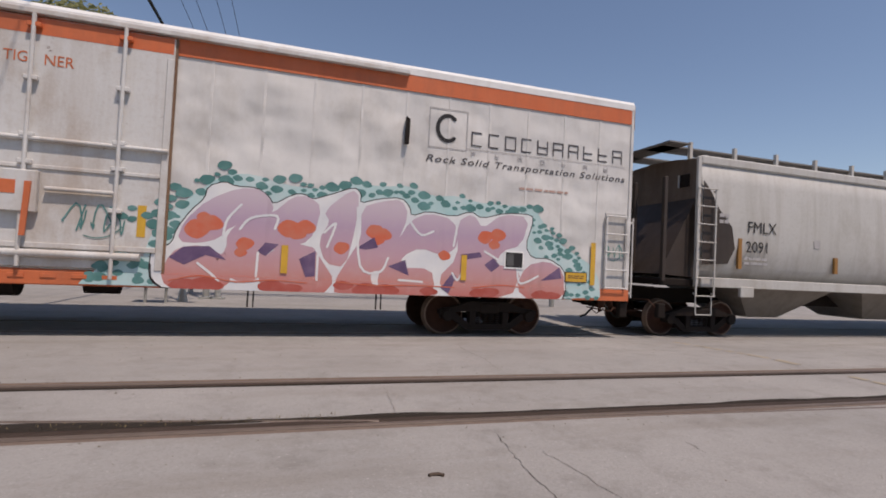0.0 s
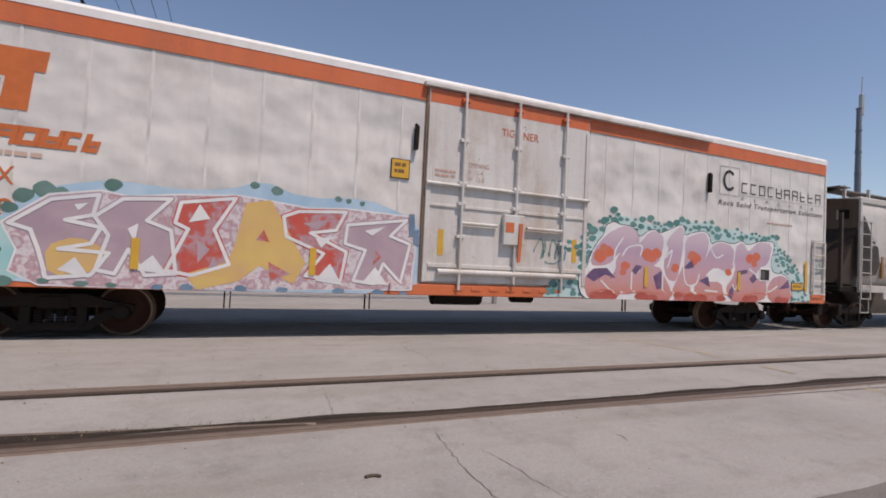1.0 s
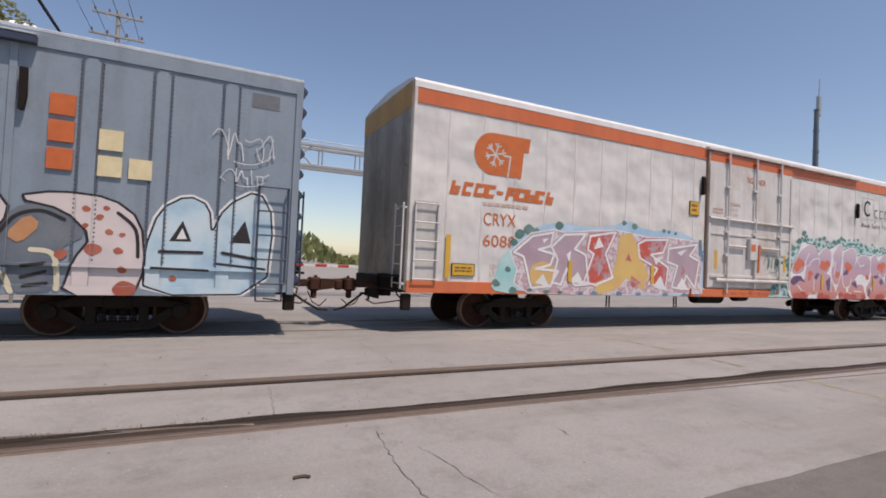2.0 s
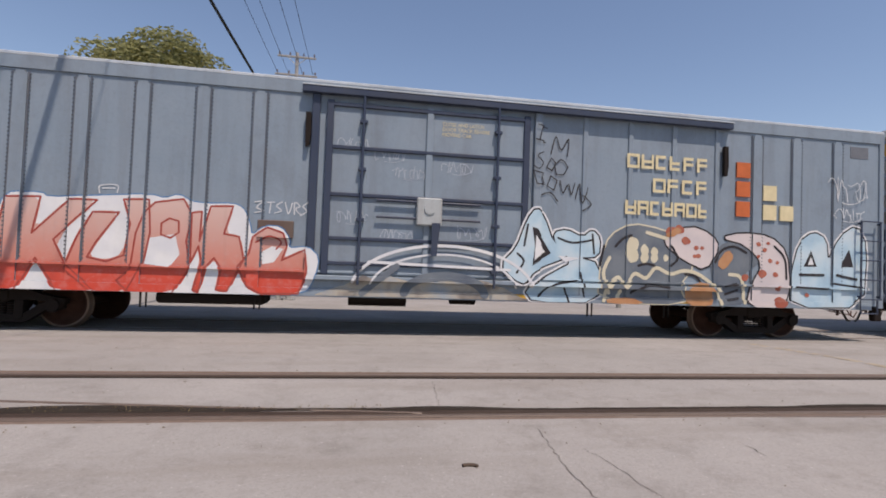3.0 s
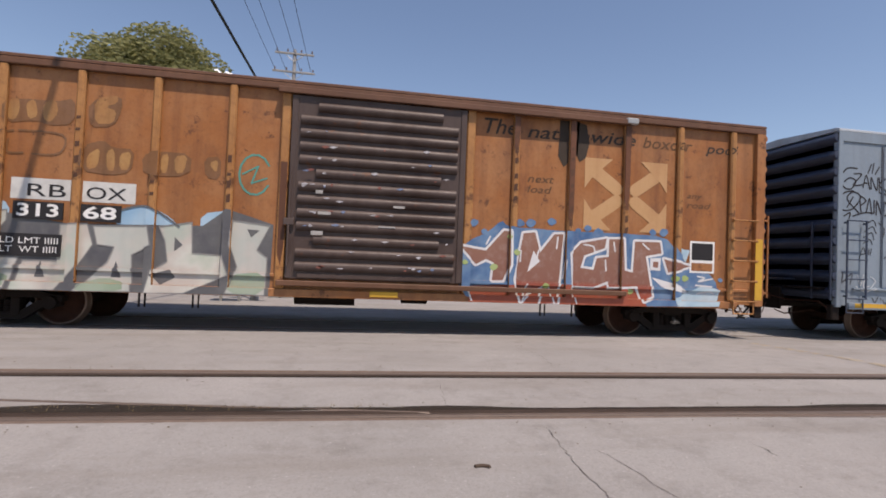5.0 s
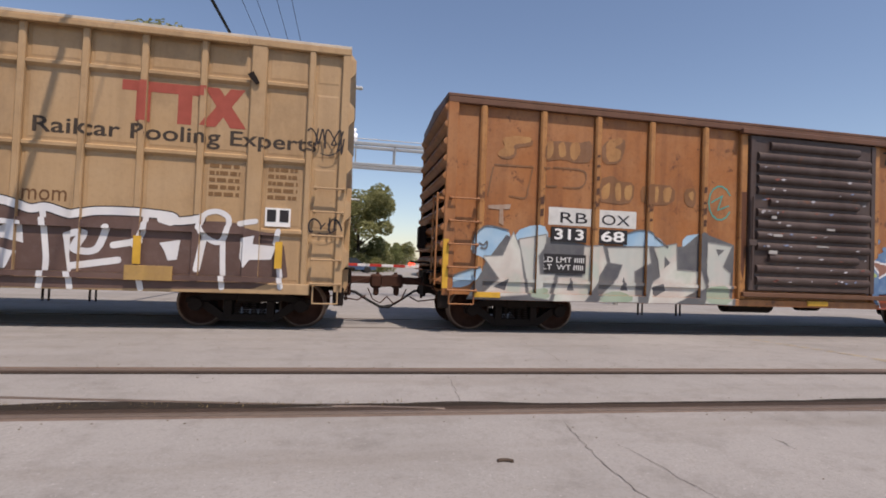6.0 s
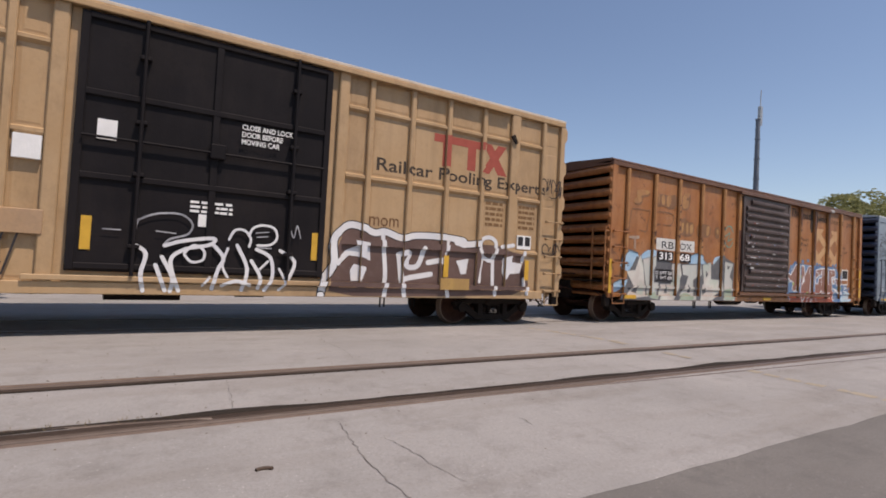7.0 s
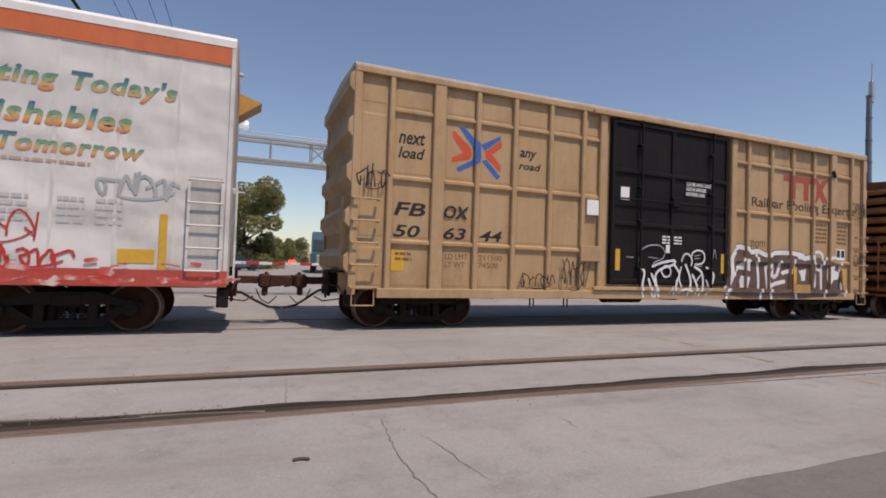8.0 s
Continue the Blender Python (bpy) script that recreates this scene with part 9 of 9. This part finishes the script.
    g.area(coal,
           [(417, 97), (448, 106), (456, 93), (433, 80)],
           [(99, 90), (128, 107), (122, 84)],
           [(253, 114), (260, 87), (245, 87)],
           [(452, 161), (465, 148), (452, 137)],
           [(364, 117), (373, 90), (357, 90)],
           [(567, 180), (588, 179), (574, 166)], round_=0)
    g.line(ash_line, 0.020,
           [(77, 146), (115, 149), (135, 194), (150, 162), (164, 77), (70, 69), (109, 106), (77, 146)])
    g.line(ash_line, 0.020,
           [(146, 181), (201, 193), (201, 176), (183, 151), (187, 117), (221, 118), (207, 68), (171, 73), (162, 111), (146, 181)])
    g.line(ash_line, 0.020,
           [(227, 113), (276, 114), (279, 173), (318, 177), (328, 143), (305, 103), (279, 67), (214, 65), (227, 113)])
    g.line(ash_line, 0.020,
           [(327, 173), (411, 177), (417, 146), (387, 128), (391, 68), (305, 66), (351, 115), (360, 140), (334, 143), (327, 173)])
    g.line(ash_line, 0.020,
           [(427, 177), (478, 187), (481, 135), (529, 133), (540, 100), (472, 67), (411, 66), (419, 104), (442, 120), (437, 154), (427, 177)])
    g.line(ash_line, 0.020,
           [(543, 194), (605, 188), (585, 145), (602, 132), (602, 67), (537, 69), (553, 115), (540, 151), (543, 194)])
    g.line(coal, 0.030,
           [(67, 170), (76, 166), (84, 174), (82, 161), (70, 161)],
           [(57, 152), (60, 184), (82, 203), (124, 197)],
           [(8, 88), (24, 109), (70, 126)],
           [(358, 198), (394, 210), (419, 205), (458, 179)])


def tan_pieces():
    u, car = tan_u, TAN
    posts_ = [(u(X), 0.11) for X in (-70.71, -68.86, -67.98, -67.08, -66.2, -60.81, -59.9, -59.02, -58.1, -56.34)] + [(u(-69.72), 0.26), (u(-57.22), 0.26), (u(-65.66), 0.2), (u(-61.38), 0.2), (u(-71.38), 0.14), (u(-55.75), 0.14)]
    inner = SIDE + 0.085
    side = Side(inner - 0.0085, posts_, SIDE - 0.001, ledges=[(1.66, 1.79, SIDE + 0.018), (2.9, 3.03, SIDE + 0.018), (4.21, 4.34, SIDE + 0.018), (0.6, 0.845, SIDE - 0.013), (0.855, 0.945, SIDE - 0.063)], patches=[(u(-65.43), u(-61.62), 0.95, 4.86, SIDE - 0.038)])
    brown = spray("umber_piece", ((0.10, 0.06, 0.05), (0.14, 0.085, 0.07)), 1.6, 0.1)
    g = Spray(car, side, u(-61.8), 0.665)
    g.area(brown,
           [(30, 68), (37, 109), (49, 179), (71, 204), (106, 189), (139, 191), (183, 184), (282, 189), (337, 184), (434, 187), (450, 175), (508, 168), (523, 76), (258, 69)], round_=1, name='graffiti_letter', label='brown sprayed letters with thick white outlines')
    g.line(BLACK_SPRAY, 0.170,
           [(17, 69), (23, 98), (40, 128), (37, 171), (51, 192), (71, 204), (98, 200), (122, 192), (144, 196), (180, 186), (212, 193), (264, 195), (328, 191), (337, 183), (375, 188)])
    g.line(WHITE_SPRAY, 0.130,
           [(17, 69), (23, 98), (40, 128), (37, 171), (51, 192), (71, 204), (98, 200), (122, 192), (144, 196), (180, 186), (212, 193), (264, 195), (328, 191), (337, 183), (375, 188)])
    g.line(WHITE_SPRAY, 0.090,
           [(139, 190), (144, 149), (148, 108), (144, 68)],
           [(175, 151), (184, 94), (188, 69)],
           [(291, 194), (288, 166), (277, 141)],
           [(382, 158), (373, 104)],
           [(411, 157), (413, 112), (415, 75)],
           [(373, 174), (380, 196), (400, 203), (418, 194), (418, 173), (406, 151), (385, 158), (374, 174)],
           [(437, 184), (464, 189)],
           [(501, 174), (497, 153)],
           [(504, 112), (509, 78)],
           [(288, 83), (291, 70)])
    g.line(WHITE_SPRAY, 0.110,
           [(175, 152), (200, 157), (190, 131), (219, 131), (233, 168)],
           [(184, 103), (252, 115)],
           [(244, 139), (282, 147)],
           [(313, 185), (331, 180)])
    g.area(WHITE_SPRAY,
           [(39, 128), (64, 155), (85, 164), (82, 175), (111, 172), (115, 137), (95, 143), (70, 145), (49, 124)],
           [(81, 129), (106, 124), (96, 97), (77, 96), (74, 117)],
           [(313, 146), (345, 152), (341, 119), (327, 117), (321, 133)],
           [(440, 159), (463, 165), (461, 150), (498, 148), (491, 125), (457, 123), (447, 109), (439, 126)])
    yellow_marks(car, [u(-58.97), u(-56.76)], 1.1, 1.56, 0.12, SIDE - 0.03)
    part("plate", Build().box(u(-59.12), u(-58.4), SIDE - 0.09, SIDE - 0.066, 0.84, 1.08, 0.004), paint("yellow_plate_paint", (0.42, 0.26, 0.08), (0.38, 0.23, 0.1), (0.2, 0.12, 0.06), 0.5), car, "worn yellow plate on the sill")
    # white line letters across the black door
    thin_white = spray("thin_white", ((0.4, 0.4, 0.42), (0.2, 0.2, 0.22)), 3.0, 0.2)
    g = Spray(car, side, u(-64.8), 0.665)
    g.line(thin_white, 0.030,
           [(23, 180), (49, 193), (83, 195), (100, 181), (94, 164), (70, 155), (61, 144)],
           [(25, 182), (20, 156)])
    g.line(WHITE_SPRAY, 0.060,
           [(24, 142), (38, 130), (33, 99), (37, 72)],
           [(60, 126), (76, 94), (74, 72)],
           [(63, 144), (88, 153), (132, 160), (127, 149), (92, 140), (72, 120), (86, 73)],
           [(133, 149), (149, 129), (142, 110), (134, 77)],
           [(169, 151), (187, 112), (180, 76)],
           [(200, 146), (224, 133), (229, 99), (217, 76)],
           [(240, 146), (266, 128), (257, 97)],
           [(193, 126), (209, 99), (206, 79)],
           [(149, 83), (171, 91), (193, 84)],
           [(52, 113), (67, 73)])
    g.line(WHITE_SPRAY, 0.040,
           [(91, 134), (104, 147), (119, 139), (118, 124), (102, 120), (91, 131)],
           [(156, 160), (164, 176), (179, 177), (190, 164), (188, 150)],
           [(187, 168), (193, 182), (209, 188), (228, 184), (233, 167), (222, 155), (201, 153)],
           [(155, 145), (148, 117), (157, 97)],
           [(220, 126), (208, 113)],
           [(130, 96), (120, 82)],
           [(240, 114), (252, 89), (241, 77)])
    g.line(thin_white, 0.020,
           [(198, 174), (218, 177)],
           [(200, 167), (217, 169)],
           [(50, 166), (77, 164)],
           [(-19, 164), (3, 164)],
           [(255, 187), (262, 170), (267, 192), (274, 170)],
           [(201, 149), (224, 149)])
    # slogan and block logo follow the ribs
    lettering("Railcar Pooling Experts", u(-60.63), u(-56.22), 3.08, 3.42, 0, plain("faded_black", (0.06, 0.045, 0.035), 0.6), car, 0, 0.015, lay=(side.xs, side.zs, side.depth))
    red = plain("logo_red", (0.36, 0.085, 0.06), 0.6)
    t = Build()
    for a in (-59.36, -58.72):
        fill(t, [(u(a), 3.96), (u(a) + 0.64, 3.96), (u(a) + 0.64, 4.13), (u(a), 4.13)], 0)
        fill(t, [(u(a) + 0.22, 3.46), (u(a) + 0.44, 3.46), (u(a) + 0.44, 3.96), (u(a) + 0.22, 3.96)], 0)
    fill(t, [(u(-58.14), 3.46), (u(-57.9), 3.46), (u(-57.44), 4.13), (u(-57.68), 4.13)], -0.0005)
    fill(t, [(u(-57.66), 3.46), (u(-57.4), 3.46), (u(-57.86), 4.13), (u(-58.1), 4.13)], -0.001)
    side.lay(t, "logo", red, car, "faded red block logo")
    blue, redl = plain("logo_blue", (0.05, 0.13, 0.42), 0.6), plain("logo_bright_red", (0.58, 0.1, 0.05), 0.6)
    cx, cz = u(-68.86), 3.64
    for m, polys, label in (
        (blue, [[(-.42, .5), (-.28, .5), (.05, .2), (.1, .05), (.1, -.08), (.03, -.2), (-.4, -.42), (-.46, -.34), (-.1, -.14), (-.06, -.02), (-.1, .12)],
                [(.1, .2), (.55, .44), (.55, .36), (.18, .08)], [(.12, -.14), (.48, -.5), (.56, -.42), (.22, -.1)]], "blue arrow strokes"),
        (redl, [[(-.56, .4), (-.5, .4), (-.14, .1), (-.12, -.04), (-.16, -.14), (-.56, -.24), (-.56, -.14), (-.32, -.02), (-.56, .28)],
                [(.18, .06), (.56, .34), (.58, .2), (.36, .02), (.56, -.2), (.56, -.34), (.2, -.06)]], "red arrow strokes")):
        for k, p in enumerate(polys):
            b = Build()
            fill(b, [(cx + x, cz + z) for x, z in p], -0.0005 * k)
            side.lay(b, "logo", m, car, label)
    for a, e, z0, z1, sd, n in ((-67.75, -66.95, 0.9, 1.2, 71, 5), (-66.75, -66.1, 0.9, 1.55, 72, 4), (-71.35, -70.75, 2.75, 3.15, 73, 4), (-56.3, -55.75, 3.15, 3.6, 74, 4), (-56.25, -55.8, 1.75, 2.0, 75, 3)):
        tag(car, u(a), u(e), z0, z1, SIDE - 0.003, BLACK_SPRAY, sd, 0.026, n)
    lettering("mom", u(-60.72), u(-60.08), 2.06, 2.24, SIDE + 0.074, plain("brown_marker", (0.16, 0.08, 0.04), 0.6), car)


front_pieces()
blue_pieces()
orange_pieces()
tan_pieces()


def motions():
    """The cars roll along the track and their wheels turn with them."""
    for car, xc in CARS:
        walk(car, [(t, pose(xc + s, TRACK_Y, 0)) for t, s in TRAIN_ROWS])
    ts = [r[0] for r in TRAIN_ROWS]
    ss = [r[1] for r in TRAIN_ROWS]
    turns = [(i / 15, math.degrees(float(np.interp(i / 15, ts, ss)) / WHEEL_R)) for i in range(121)]
    for w, x in WHEELS:
        walk(w, [(t, pose(x, 0, WHEEL_R, 0, a % 360, 0)) for t, a in turns])


motions()
